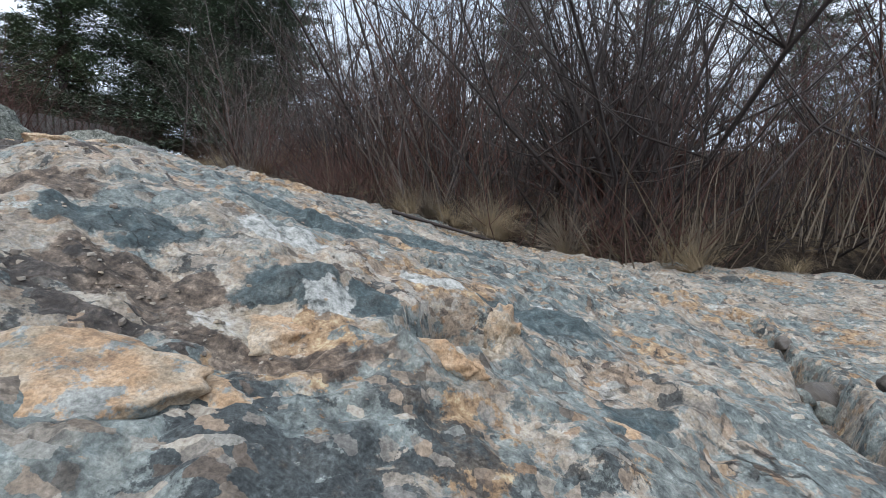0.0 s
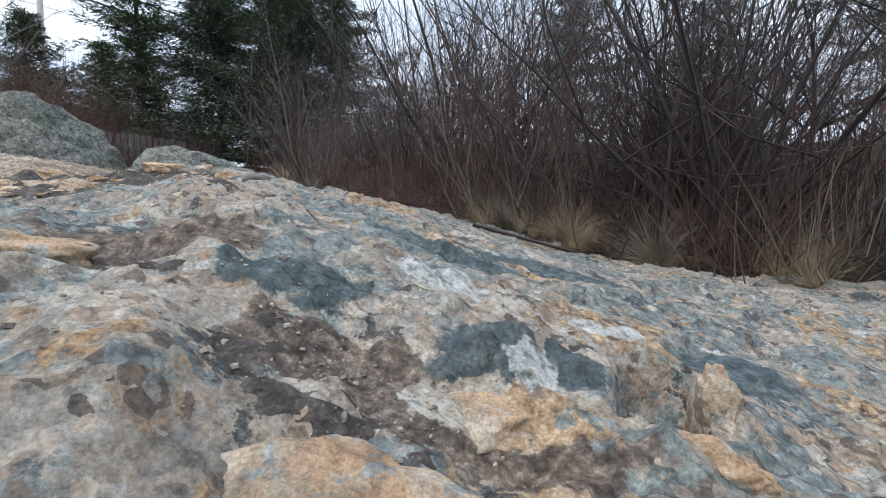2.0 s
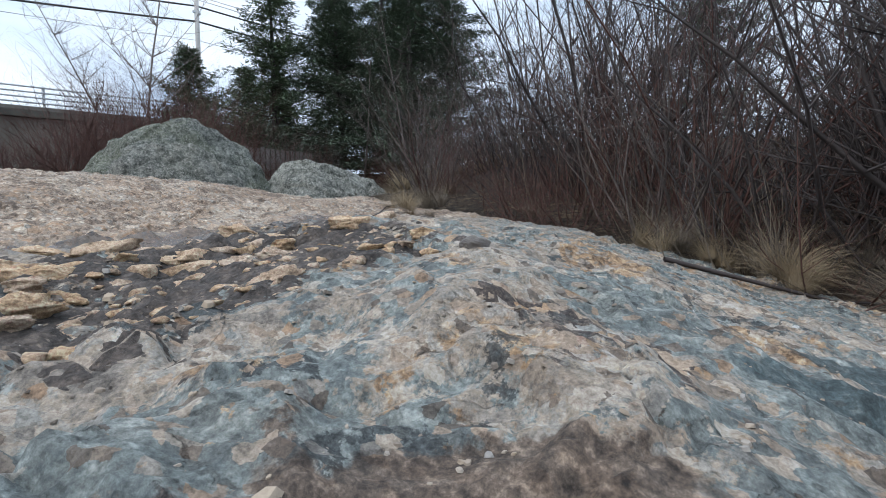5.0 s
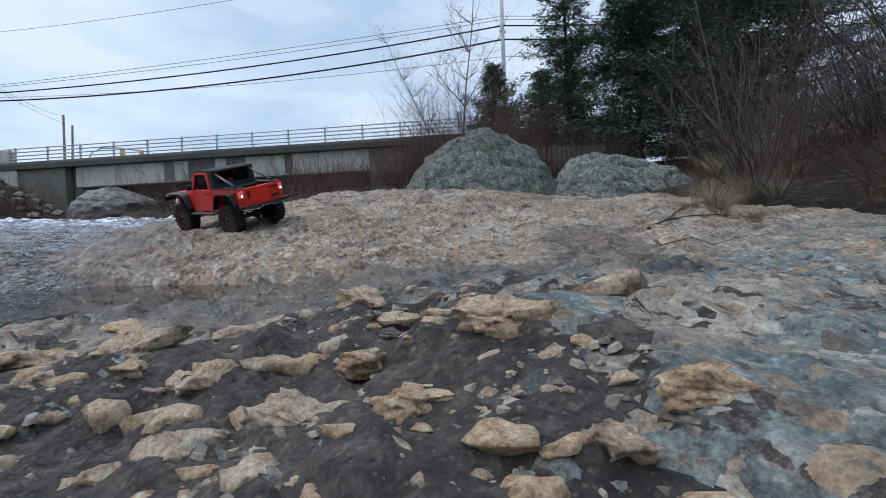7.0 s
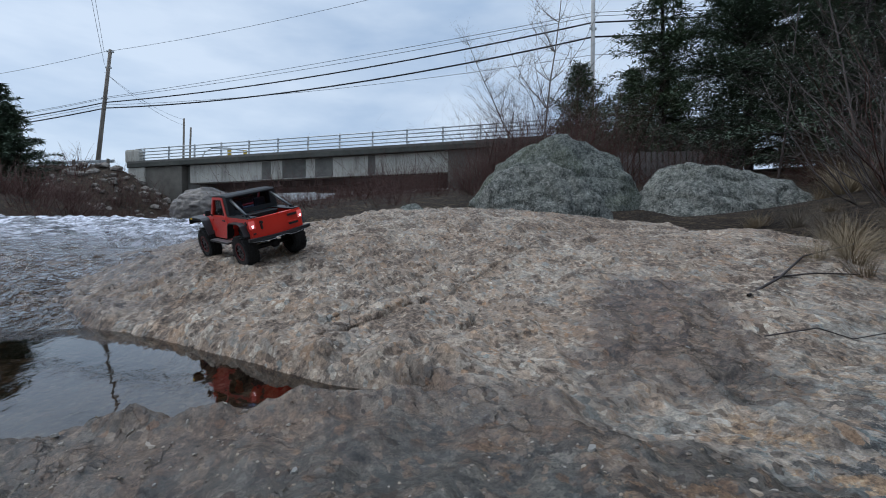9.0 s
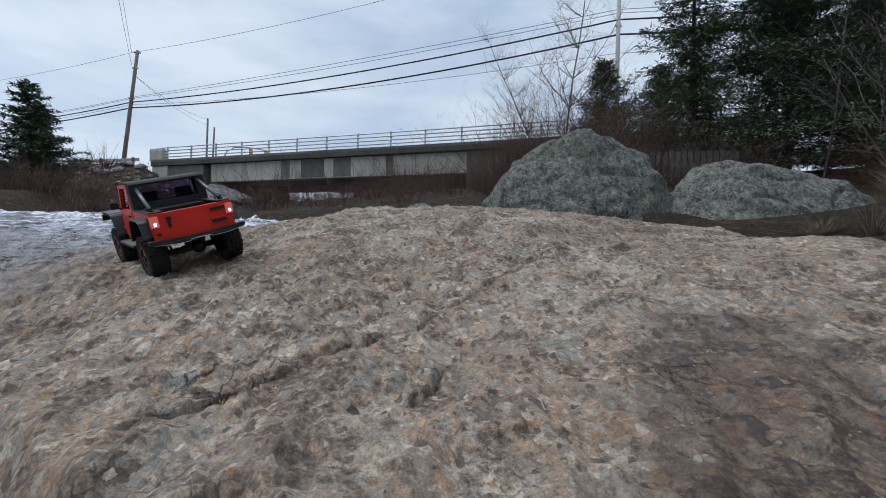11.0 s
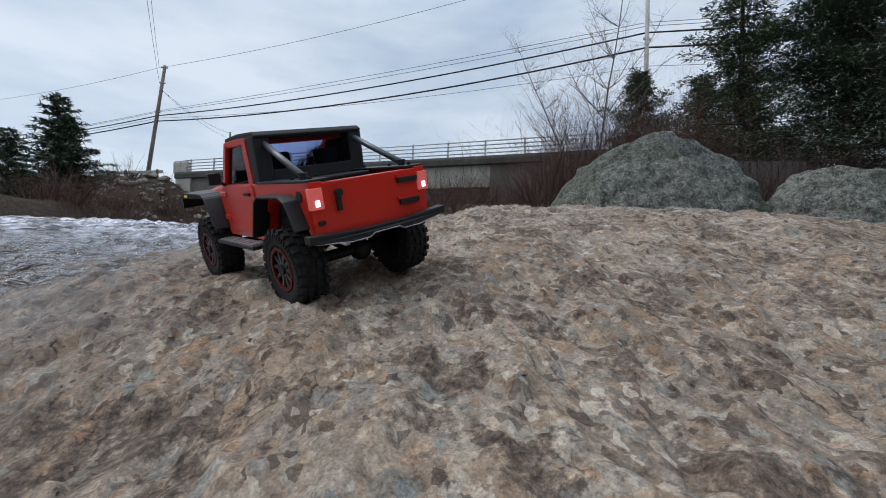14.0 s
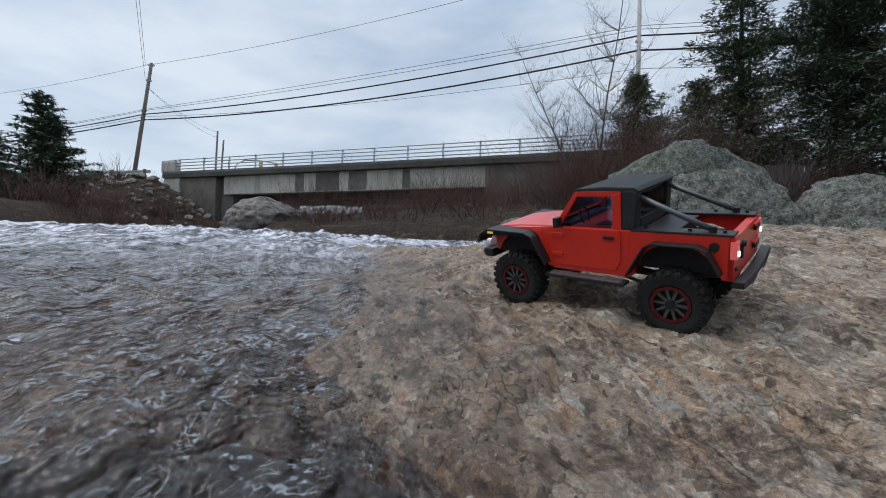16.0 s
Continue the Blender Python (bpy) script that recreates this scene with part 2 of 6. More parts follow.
    # crevices between plates, which come and go, with their shadow painted dark
    gate = m.ramp(m.noise(6.5, 6, 0.65, seed=21), (0.57, 0.0), (0.68, 1.0))
    cr1 = m.mix(1.0, m.ramp(e1, (0.008, 0.8), (0.034, 0.0)), gate, "MULTIPLY")
    cr2 = m.mix(1.0, m.ramp(e2, (0.008, 0.35), (0.040, 0.0)), m.ramp(m.noise(8.5, 6, 0.65, seed=28), (0.55, 0.0), (0.66, 1.0)), "MULTIPLY")
    base = m.mix(cr1, base, (0.045, 0.035, 0.028))
    base = m.mix(cr2, base, (0.065, 0.050, 0.040))
    # pits, their hollows painted dark as well
    pits = m.mix(1.0, m.ramp(m.cells(62, seed=8, stretch=(0.8, 1.3, 1.0)), (0.10, 0.85), (0.20, 0.0)), m.ramp(m.noise(5, 6, 0.7, seed=33), (0.54, 0.0), (0.66, 0.8)), "MULTIPLY")
    base = m.mix(pits, base, (0.04, 0.032, 0.026))
    base = m.mix(1.0, base, m.ramp(grain, (0.34, 0.22), (0.47, 0.47), (0.54, 0.53), (0.68, 0.82)), "OVERLAY")
    base = m.mix(0.75, base, m.ramp(fine, (0.32, 0.22), (0.68, 0.80)), "OVERLAY")
    base = m.mix(1.0, base, m.mix(reg, (0.67, 0.63, 0.595), (0.50, 0.48, 0.47)), "MULTIPLY")
    # wet margin along the running water, and damp seeps
    wn_ = m.noise(3.0, 6, 0.7, seed=12)
    wet = m.node("ShaderNodeMapRange", **{"From Min": -0.18, "From Max": -0.52, "To Min": 0.0, "To Max": 1.0})
    m.to(math_node("MULTIPLY_ADD", wn_, -1.3, sep.outputs["Y"]), wet.inputs["Value"])
    wx_ = m.node("ShaderNodeMapRange", **{"From Min": -1.9, "From Max": -2.2, "To Min": 0.0, "To Max": 1.0})
    m.to(sep.outputs["X"], wx_.inputs["Value"])
    wets = math_node("MULTIPLY", wet.outputs[0], wx_.outputs[0])
    for cx, cy, ang, rx, ry in ((-1.50, 1.50, 135, 0.55, 0.22), (-1.20, 0.85, 60, 0.62, 0.28), (-2.62, -0.25, 165, 0.60, 0.26)):
        mp = m.node("ShaderNodeMapping")
        mp.vector_type = "TEXTURE"
        mp.inputs["Location"].default_value = (cx, cy, 0.1)
        mp.inputs["Rotation"].default_value = (0, 0, radians(ang))
        mp.inputs["Scale"].default_value = (rx, ry, 5.0)
        m.to(m.co, mp.inputs["Vector"])
        ln = m.node("ShaderNodeVectorMath")
        ln.operation = "LENGTH"
        m.to(mp.outputs["Vector"], ln.inputs[0])
        ad = math_node("MULTIPLY_ADD", wn_, 2.2, ln.outputs["Value"])
        wets = math_node("MAXIMUM", wets, m.ramp(m.mix(1.0, ad, 0.5, "MULTIPLY"), (0.88, 1.0), (1.0, 0.0)))
    base = m.mix(wets, base, m.mix(0.9, base, (0.44, 0.375, 0.33), "MULTIPLY"))
    m.color(base)
    m.rough(m.ramp(wets, (0.0, 0.85), (1.0, 0.20)))
    b = m.bump(n1, 0.6, 0.005)
    b = m.bump(a1, 0.55, 0.007, b)
    b = m.bump(b2, 0.75, 0.005, b)
    b = m.bump(b3, 0.7, 0.003, b)
    b = m.bump(m.mix(1.0, 1.0, m.mix(1.0, cr1, m.mix(1.0, cr2, pits, "ADD"), "ADD"), "SUBTRACT"), 0.9, 0.006, b)
    b = m.bump(grain, 0.7, 0.0028, b)
    m.bump(fine, 0.7, 0.0012, b)
    return m


M = {}
rk = rock_material("lichen_rock")
M["rock"] = rk.m


def boulder_material(name, green, tint):
    """Coarse grey stone with pale and dark lichen specks; green: how much of it is mossy."""
    m = Mat(name, 0.9, 0, 0.25)
    f1, f2, f3, f4, f5 = m.noise(13, 12, 0.82, 0.15), m.noise(1.6, 6, 0.65, 0.4, seed=3), m.noise(75, 6, 0.8), m.noise(4.5, 8, 0.72, 0.4, seed=6), m.noise(38, 9, 0.82, seed=11)
    c = m.ramp(f1, (0.36, (0.035, 0.038, 0.035)), (0.48, (0.15, 0.165, 0.152)), (0.55, (0.30, 0.315, 0.29)), (0.66, (0.56, 0.575, 0.53)))
    moss = m.ramp(f1, (0.30, (0.06, 0.068, 0.045)), (0.55, (0.22, 0.24, 0.165)), (0.75, (0.42, 0.44, 0.32)))
    c = m.mix(m.ramp(f2, (0.48, 0.0), (0.60, green)), c, moss)
    c = m.mix(m.ramp(f4, (0.56, 0.0), (0.68, 0.5)), c, (0.07, 0.072, 0.066))
    c = m.mix(m.ramp(f5, (0.52, 0.0), (0.58, 0.8)), c, (0.50, 0.51, 0.48))
    c = m.mix(m.ramp(f5, (0.38, 0.7), (0.45, 0.0)), c, (0.045, 0.046, 0.042))
    c = m.mix(1.0, c, tint, "MULTIPLY")
    m.color(m.mix(1.0, c, m.ramp(f3, (0.28, 0.15), (0.5, 0.5), (0.72, 0.88)), "OVERLAY"))
    m.bump(f3, 1.0, 0.018, m.bump(f5, 0.8, 0.03, m.bump(f4, 0.6, 0.06)))
    return m.m


M["boulder"] = boulder_material("green_grey_boulder", 0.6, (0.66, 0.655, 0.625))
M["grey_boulder"] = boulder_material("grey_boulder", 0.15, (0.86, 0.82, 0.78))
wr = Mat("wet_brown_boulder", 0.45, 0, 0.5)
f1 = wr.noise(7, 8, 0.65, 0.6)
wr.color(wr.ramp(f1, (0.3, (0.025, 0.021, 0.019)), (0.6, (0.12, 0.10, 0.082)), (0.8, (0.22, 0.19, 0.16))))
wr.bump(f1, 0.8, 0.04)
M["wet_boulder"] = wr.m
cb = Mat("ochre_cobble", 0.8, 0, 0.35)
cb.co = cb.node("ShaderNodeNewGeometry").outputs["Position"]
f1, f2 = cb.noise(62, 10, 0.74), cb.noise(300, 6, 0.76)
oi = cb.node("ShaderNodeObjectInfo")
c1 = cb.ramp(f1, (0.3, (0.17, 0.10, 0.055)), (0.45, (0.58, 0.385, 0.225)), (0.60, (0.76, 0.575, 0.39)))
c2 = cb.ramp(f1, (0.3, (0.15, 0.10, 0.075)), (0.45, (0.50, 0.365, 0.26)), (0.60, (0.68, 0.535, 0.41)))
cc = cb.mix(cb.ramp(oi.outputs["Random"], (0.45, 0.0), (0.85, 1.0)), c1, c2)
cb.color(cb.mix(0.8, cc, cb.ramp(f2, (0.34, 0.14), (0.66, 0.86)), "OVERLAY"))
cb.bump(f2, 1.0, 0.004, cb.bump(f1, 1.0, 0.012))
M["cobble"] = cb.m
ps = Mat("pale_stone", 0.7, 0, 0.35)
f1, f2, f3, f4 = ps.noise(34, 11, 0.72), ps.noise(9, 9, 0.66, seed=4), ps.noise(420, 4, 0.75), ps.noise(13, 10, 0.68, seed=9)
pc = ps.ramp(f1, (0.34, (0.13, 0.105, 0.08)), (0.46, (0.28, 0.225, 0.155)), (0.56, (0.38, 0.32, 0.24)), (0.68, (0.50, 0.455, 0.38)))
pc = ps.mix(ps.ramp(f2, (0.49, 0.0), (0.57, 0.75)), pc, ps.ramp(f1, (0.34, (0.15, 0.08, 0.04)), (0.50, (0.36, 0.225, 0.12)), (0.66, (0.48, 0.35, 0.22))))
pc = ps.mix(ps.ramp(ps.noise(21, 11, 0.72, seed=17), (0.54, 0.0), (0.57, 0.8)), pc, ps.ramp(f1, (0.34, (0.07, 0.09, 0.095)), (0.50, (0.19, 0.235, 0.24)), (0.66, (0.36, 0.41, 0.40))))
pc = ps.mix(ps.ramp(f4, (0.61, 0.0), (0.63, 0.9)), pc, ps.ramp(f3, (0.34, (0.03, 0.04, 0.045)), (0.66, (0.13, 0.16, 0.165))))
ps.color(ps.mix(0.7, ps.mix(1.0, pc, (0.88, 0.84, 0.83), "MULTIPLY"), ps.ramp(f3, (0.34, 0.22), (0.66, 0.78)), "OVERLAY"))
ps.bump(f3, 0.6, 0.0012, ps.bump(f1, 0.8, 0.005))
M["pale_stone"] = ps.m
gd = Mat("leaf_litter_ground", 0.95, 0, 0.15)
f1, f2, f3 = gd.noise(30, 9, 0.75), gd.noise(1.6, 8, 0.68, seed=2), gd.noise(6, 9, 0.74, seed=5)
gc = gd.ramp(f1, (0.34, (0.010, 0.008, 0.007)), (0.50, (0.042, 0.030, 0.022)), (0.64, (0.12, 0.088, 0.058)))
gc = gd.mix(gd.ramp(f3, (0.54, 0.0), (0.60, 0.8)), gc, gd.ramp(f1, (0.34, (0.05, 0.036, 0.022)), (0.52, (0.15, 0.112, 0.07)), (0.66, (0.27, 0.21, 0.14))))
gd.color(gd.mix(gd.ramp(f2, (0.48, 0.0), (0.58, 0.6)), gc, gd.ramp(f1, (0.34, (0.012, 0.010, 0.009)), (0.66, (0.055, 0.045, 0.035)))))
gd.bump(f1, 0.9, 0.05, gd.bump(f3, 0.8, 0.12))
M["ground"] = gd.m
so = Mat("dark_gravel_soil", 0.75, 0, 0.4)
f1, f2, f3 = so.noise(70, 7, 0.75), so.noise(9, 5, 0.6, seed=3), so.cells(170)
sc_ = so.mix(so.ramp(f2, (0.4, 0.0), (0.62, 1.0)), so.ramp(f1, (0.3, (0.009, 0.007, 0.006)), (0.5, (0.034, 0.028, 0.024)), (0.66, (0.10, 0.08, 0.068))), so.ramp(f1, (0.3, (0.018, 0.014, 0.012)), (0.5, (0.062, 0.049, 0.041)), (0.66, (0.16, 0.127, 0.104))))
so.color(so.mix(so.ramp(f3, (0.1, 0.4), (0.26, 0.0)), sc_, (0.24, 0.185, 0.14)))
so.bump(f3, 0.8, 0.004, so.bump(f1, 1.0, 0.007))
M["soil"] = so.m
ch = Mat("stone_chip", 0.85, 0, 0.3)
gi = ch.node("ShaderNodeNewGeometry")
ch.color(ch.mix(0.3, ch.ramp(gi.outputs["Random Per Island"], (0.0, (0.05, 0.045, 0.04)), (0.35, (0.16, 0.13, 0.105)), (0.6, (0.33, 0.26, 0.18)), (0.8, (0.20, 0.20, 0.19)), (1.0, (0.34, 0.29, 0.23))), ch.ramp(ch.noise(190, 5, 0.7), (0.3, (0.08, 0.06, 0.05)), (0.7, (0.4, 0.34, 0.28)))))
M["chips"] = ch.m
M["bark_red"] = plain("red_brown_bark", (0.070, 0.032, 0.024), 0.8, vary=0.5, scale=60, bump=0.3, dist=0.003)
M["bark_grey"] = plain("grey_brown_bark", (0.078, 0.062, 0.055), 0.75, vary=0.65, scale=60, bump=0.3, dist=0.003)
M["bark_dark"] = plain("dark_bark", (0.036, 0.028, 0.026), 0.8, vary=0.5, scale=30, bump=0.4, dist=0.004)
M["bark_pale"] = plain("pale_birch_bark", (0.16, 0.14, 0.13), 0.75, vary=0.4, scale=12, bump=0.3, dist=0.004)
M["straw"] = plain("dry_straw", (0.16, 0.12, 0.073), 0.8, vary=0.5, scale=9, bump=0)
M["straw_grey"] = plain("bleached_straw", (0.115, 0.092, 0.068), 0.8, vary=0.5, scale=9, bump=0)
M["needles"] = plain("spruce_needles", (0.075, 0.105, 0.058), 0.7, vary=0.5, scale=3.0, bump=0)
M["needles_dark"] = plain("dark_spruce_needles", (0.062, 0.088, 0.055), 0.7, vary=0.5, scale=3.0, bump=0)
co_ = Mat("weathered_concrete", 0.9, 0, 0.3)
f1, f2 = co_.noise(1.6, 8, 0.7, 0.3, stretch=(1.0, 1.0, 0.25)), co_.noise(14, 6, 0.7)
co_.color(co_.mix(0.5, co_.ramp(f1, (0.36, (0.13, 0.12, 0.10)), (0.5, (0.42, 0.40, 0.35)), (0.7, (0.56, 0.53, 0.46))), co_.ramp(f2, (0.3, (0.28, 0.26, 0.22)), (0.7, (0.55, 0.52, 0.46)))))
co_.bump(f2, 0.4, 0.01)
M["concrete"] = co_.m
M["concrete_brown"] = plain("damp_brown_concrete", (0.115, 0.103, 0.086), 0.9, vary=0.55, scale=1.6, bump=0.4, dist=0.01)
M["concrete_dark"] = plain("dark_concrete", (0.125, 0.118, 0.104), 0.9, vary=0.5, scale=2.0, bump=0.4, dist=0.01)
M["mossy_concrete"] = plain("mossy_concrete", (0.062, 0.062, 0.052), 0.9, vary=0.5, scale=2.5, bump=0.4, dist=0.01)
M["galvanised"] = plain("galvanised_steel", (0.45, 0.47, 0.48), 0.5, 0.6, vary=0.15, scale=8, bump=0)
M["rubble"] = plain("grey_rubble", (0.20, 0.175, 0.15), 0.9, vary=0.5, scale=3, bump=0.3, dist=0.01)
M["pole_wood"] = plain("grey_pole_wood", (0.16, 0.135, 0.11), 0.85, vary=0.4, scale=5, bump=0.3, dist=0.01)
M["pole_pale"] = plain("pale_pole_wood", (0.42, 0.41, 0.39), 0.8, vary=0.2, scale=5, bump=0.3, dist=0.01)
M["cable"] = plain("black_cable", (0.02, 0.02, 0.022), 0.7, vary=0.2, bump=0)
M["cable_grey"] = plain("grey_cable", (0.20, 0.21, 0.22), 0.7, vary=0.2, bump=0)
M["signal_yellow"] = plain("faded_yellow_paint", (0.55, 0.38, 0.06), 0.6, vary=0.2, bump=0)
M["fence_wood"] = plain("weathered_picket", (0.13, 0.115, 0.105), 0.9, vary=0.4, scale=9, bump=0.3, dist=0.01)
# vehicle
rp = Mat("red_paint", 0.32, 0, 0.5)
n1, n2 = rp.noise(9, 3, 0.5), rp.noise(260, 4, 0.6)
rp.color(rp.mix(rp.ramp(n1, (0.35, 0.0), (0.65, 0.35)), (0.60, 0.022, 0.010), (0.47, 0.018, 0.010)))
rp.rough(rp.ramp(n2, (0.3, 0.26), (0.75, 0.45)))
rp.b.inputs["Coat Weight"].default_value = 0.25
M["red"] = rp.m
M["black_plastic"] = plain("black_plastic", (0.012, 0.012, 0.013), 0.5, vary=0.3, scale=300, bump=0.2, dist=0.0004)
M["black_matte"] = plain("black_soft_top", (0.016, 0.017, 0.019), 0.75, vary=0.3, scale=400, bump=0.3, dist=0.0004)
M["rubber"] = plain("black_rubber", (0.013, 0.0127, 0.0125), 0.85, vary=0.45, scale=90, bump=0.3, dist=0.0006)
M["steel"] = plain("scuffed_steel", (0.42, 0.42, 0.43), 0.38, 0.9, vary=0.2, scale=120, bump=0)
M["gunmetal"] = plain("gunmetal_tube", (0.11, 0.115, 0.12), 0.4, 0.6, vary=0.2, scale=120, bump=0)
M["rim_red"] = plain("red_anodised_ring", (0.09, 0.006, 0.007), 0.45, 0.2, vary=0.2, scale=120, bump=0)
ll = Mat("lit_tail_lamp", 0.3)
ll.color((0.8, 0.6, 0.6))
ll.b.inputs["Emission Color"].default_value = (1.0, 0.80, 0.86, 1)
ll.b.inputs["Emission Strength"].default_value = 3.0
M["lamp_lit"] = ll.m
lr = Mat("red_tail_lens", 0.15)
lr.color((0.55, 0.06, 0.06))
lr.b.inputs["Emission Color"].default_value = (1.0, 0.25, 0.22, 1)
lr.b.inputs["Emission Strength"].default_value = 0.25
M["lens_red"] = lr.m
la = Mat("amber_lens", 0.2)
la.color((0.75, 0.5, 0.04))
la.b.inputs["Emission Color"].default_value = (1.0, 0.7, 0.05, 1)
la.b.inputs["Emission Strength"].default_value = 0.2
M["lens_amber"] = la.m
M["clear_lens"] = plain("clear_lamp_lens", (0.7, 0.72, 0.74), 0.15, 0.2, vary=0.1, bump=0)
# water


def water(name, tint, rough, bumps, ior=1.45):
    """Clear shallow water: it lets the bed show through its tint and mirrors the sky at a slant."""
    w = Mat(name, rough, 0, 0.5)
    under = None
    for fac, dist in bumps(w):
        n = w.node("ShaderNodeBump", Strength=1.0, Distance=dist)
        w.to(fac, n.inputs["Height"])
        if under is not None:
            w.to(under, n.inputs["Normal"])
        under = n.outputs["Normal"]
    clear = w.node("ShaderNodeBsdfTransparent")
    clear.inputs["Color"].default_value = (*tint, 1)
    gloss = w.node("ShaderNodeBsdfGlossy", Roughness=rough)
    fres = w.node("ShaderNodeFresnel", IOR=ior)
    w.to(under, gloss.inputs["Normal"])
    w.to(under, fres.inputs["Normal"])
    mx = w.node("ShaderNodeMixShader")
    w.to(fres.outputs["Fac"], mx.inputs["Fac"])
    w.to(clear.outputs[0], mx.inputs[1])
    w.to(gloss.outputs[0], mx.inputs[2])
    out = w.t.nodes["Material Output"]
    w.to(mx.outputs[0], out.inputs["Surface"])
    return w, mx, out


def river_bumps(w):
    return ((w.noise(2.6, 5, 0.6, 0.3, seed=3), 0.20), (w.noise(8, 3, 0.5, 0.3, stretch=(0.8, 1.15, 1)), 0.085), (w.noise(24, 3, 0.5, 0.3, stretch=(0.75, 1.2, 1)), 0.014))


wt, mx, w_mo = water("river_water", (0.74, 0.66, 0.60), 0.20, river_bumps, 1.42)
n2, n3 = wt.noise(24, 4, 0.55, 0.3, stretch=(0.75, 1.2, 1)), wt.noise(3.2, 8, 0.72, 0.3, stretch=(0.6, 1.3, 1), seed=5)
n4 = wt.noise(13, 6, 0.66, 0.3, stretch=(0.5, 1.6, 1), seed=8)
wg = wt.node("ShaderNodeNewGeometry")
ws = wt.node("ShaderNodeSeparateXYZ")
wt.to(wg.outputs["Position"], ws.inputs[0])
wr_ = wt.node("ShaderNodeMapRange", **{"From Min": -3.2, "From Max": -6.5, "To Min": 0.0, "To Max": 1.0})
wt.to(ws.outputs["X"], wr_.inputs["Value"])
foam_sheen = wt.mix(1.0, wt.ramp(n3, (0.46, 0.0), (0.56, 0.85)), wr_.outputs[0], "MULTIPLY")
# pale lavender streaks on top: the sky's reflection painted as diffuse colour
wr2 = wt.node("ShaderNodeMapRange", **{"From Min": -2.5, "From Max": -4.2, "To Min": 0.06, "To Max": 1.0})
wt.to(ws.outputs["X"], wr2.inputs["Value"])
foam_sheen = wt.mix(1.0, foam_sheen, wt.mix(1.0, wt.ramp(n4, (0.46, 0.02), (0.60, 0.42)), wr2.outputs[0], "MULTIPLY"), "ADD")
wt.color(wt.ramp(n2, (0.3, (0.30, 0.30, 0.34)), (0.7, (0.80, 0.80, 0.87))))
wt.b.inputs["Roughness"].default_value = 0.6
m2 = wt.node("ShaderNodeMixShader")
wt.to(foam_sheen, m2.inputs["Fac"])
wt.to(mx.outputs[0], m2.inputs[1])
wt.to(wt.b.outputs[0], m2.inputs[2])
wt.to(m2.outputs[0], w_mo.inputs["Surface"])
M["river"] = wt.m
pw, _, _ = water("still_pool_water", (0.50, 0.43, 0.36), 0.02, lambda w: ((w.noise(16, 3, 0.5, 0.5, stretch=(0.5, 1.5, 1)), 0.0006),), 1.9)
M["pool"] = pw.m
gl, _, _ = water("tinted_window", (0.74, 0.80, 0.92), 0.03, lambda w: ((w.noise(40, 2, 0.5), 0.0001),))
M["glass"] = gl.m

# ---- builders ----


def mesh_ob(name, verts, faces, material, parent=None, label="", smooth=False, category="", kind="", group=""):
    me = bpy.data.meshes.new(name)
    me.from_pydata(verts, [], faces)
    if smooth:
        me.polygons.foreach_set("use_smooth", [True] * len(me.polygons))
    me.materials.append(material)
    me.update()
    ob = new(name, me)
    ob.parent = parent
    tagged(ob, label, category, group, kind)
    return ob


def part(name, bm, material, parent=None, label="", smooth=False):
    """Links a bmesh as one mesh object under a thing or a part."""
    me = bpy.data.meshes.new(name)
    bm.to_mesh(me)
    bm.free()
    if smooth:
        me.polygons.foreach_set("use_smooth", [True] * len(me.polygons))
    me.materials.append(material)
    ob = new(name, me)
    ob.parent = parent
    if label:
        tagged(ob, label)
    return ob


def lat(ix, iy, seed):
    h = (ix.astype(np.int64) * 374761393 + iy.astype(np.int64) * 668265263 + seed * 974711) & 0xFFFFFFFF
    h = ((h ^ (h >> 13)) * 1274126177) & 0xFFFFFFFF
    h = h ^ (h >> 16)
    return (h & 0xFFFF) / 65535.0


def vnoise(x, y, seed=0):
    ix, iy = np.floor(x), np.floor(y)
    u, v = x - ix, y - iy
    u, v = u * u * (3 - 2 * u), v * v * (3 - 2 * v)
    a, b = lat(ix, iy, seed), lat(ix + 1, iy, seed)
    c, d = lat(ix, iy + 1, seed), lat(ix + 1, iy + 1, seed)
    return (a * (1 - u) + b * u) * (1 - v) + (c * (1 - u) + d * u) * v - 0.5


def fbm(x, y, octaves=4, seed=0, gain=0.5):
    out, a, f = 0, 1.0, 1.0
    for k in range(octaves):
        out = out + a * vnoise(x * f + 17.3 * k, y * f - 9.1 * k, seed + k)
        a, f = a * gain, f * 2.03
    return out


def sstep(a, b, x):
    t = np.clip((x - a) / (b - a), 0, 1)
    return t * t * (3 - 2 * t)


# ---- the lie of the land ----
GX, GY = np.arange(-4.5, 1.51, 0.75), np.arange(-1.5, 3.01, 0.75)
MOUNDS = np.array([
    [0.35, 0.35, 0.31, 0.27, 0.38, 0.45, 0.30], [0.09, 0.19, 0.35, 0.46, 0.61, 0.58, 0.37], [-0.05, 0.02, 0.24, 0.51, 0.58, 0.49, 0.36],
    [-0.02, -0.03, 0.11, 0.23, 0.20, 0.39, 0.39], [-0.02, -0.05, 0.06, 0.09, 0.03, 0.26, 0.32], [-0.25, -0.25, 0.08, 0.42, 0.21, 0.14, 0.22],
    [-0.53, -0.40, -0.09, -0.01, -0.16, -0.06, 0.11], [-0.74, -0.53, -0.35, -0.38, -0.28, -0.12, -0.07], [-0.92, -0.74, -0.58, -0.39, -0.12, -0.13, -0.32]])
CLEFT = [(0.66, 1.16), (0.65, 1.02), (0.62, 0.90), (0.57, 0.78), (0.50, 0.65), (0.44, 0.50)]
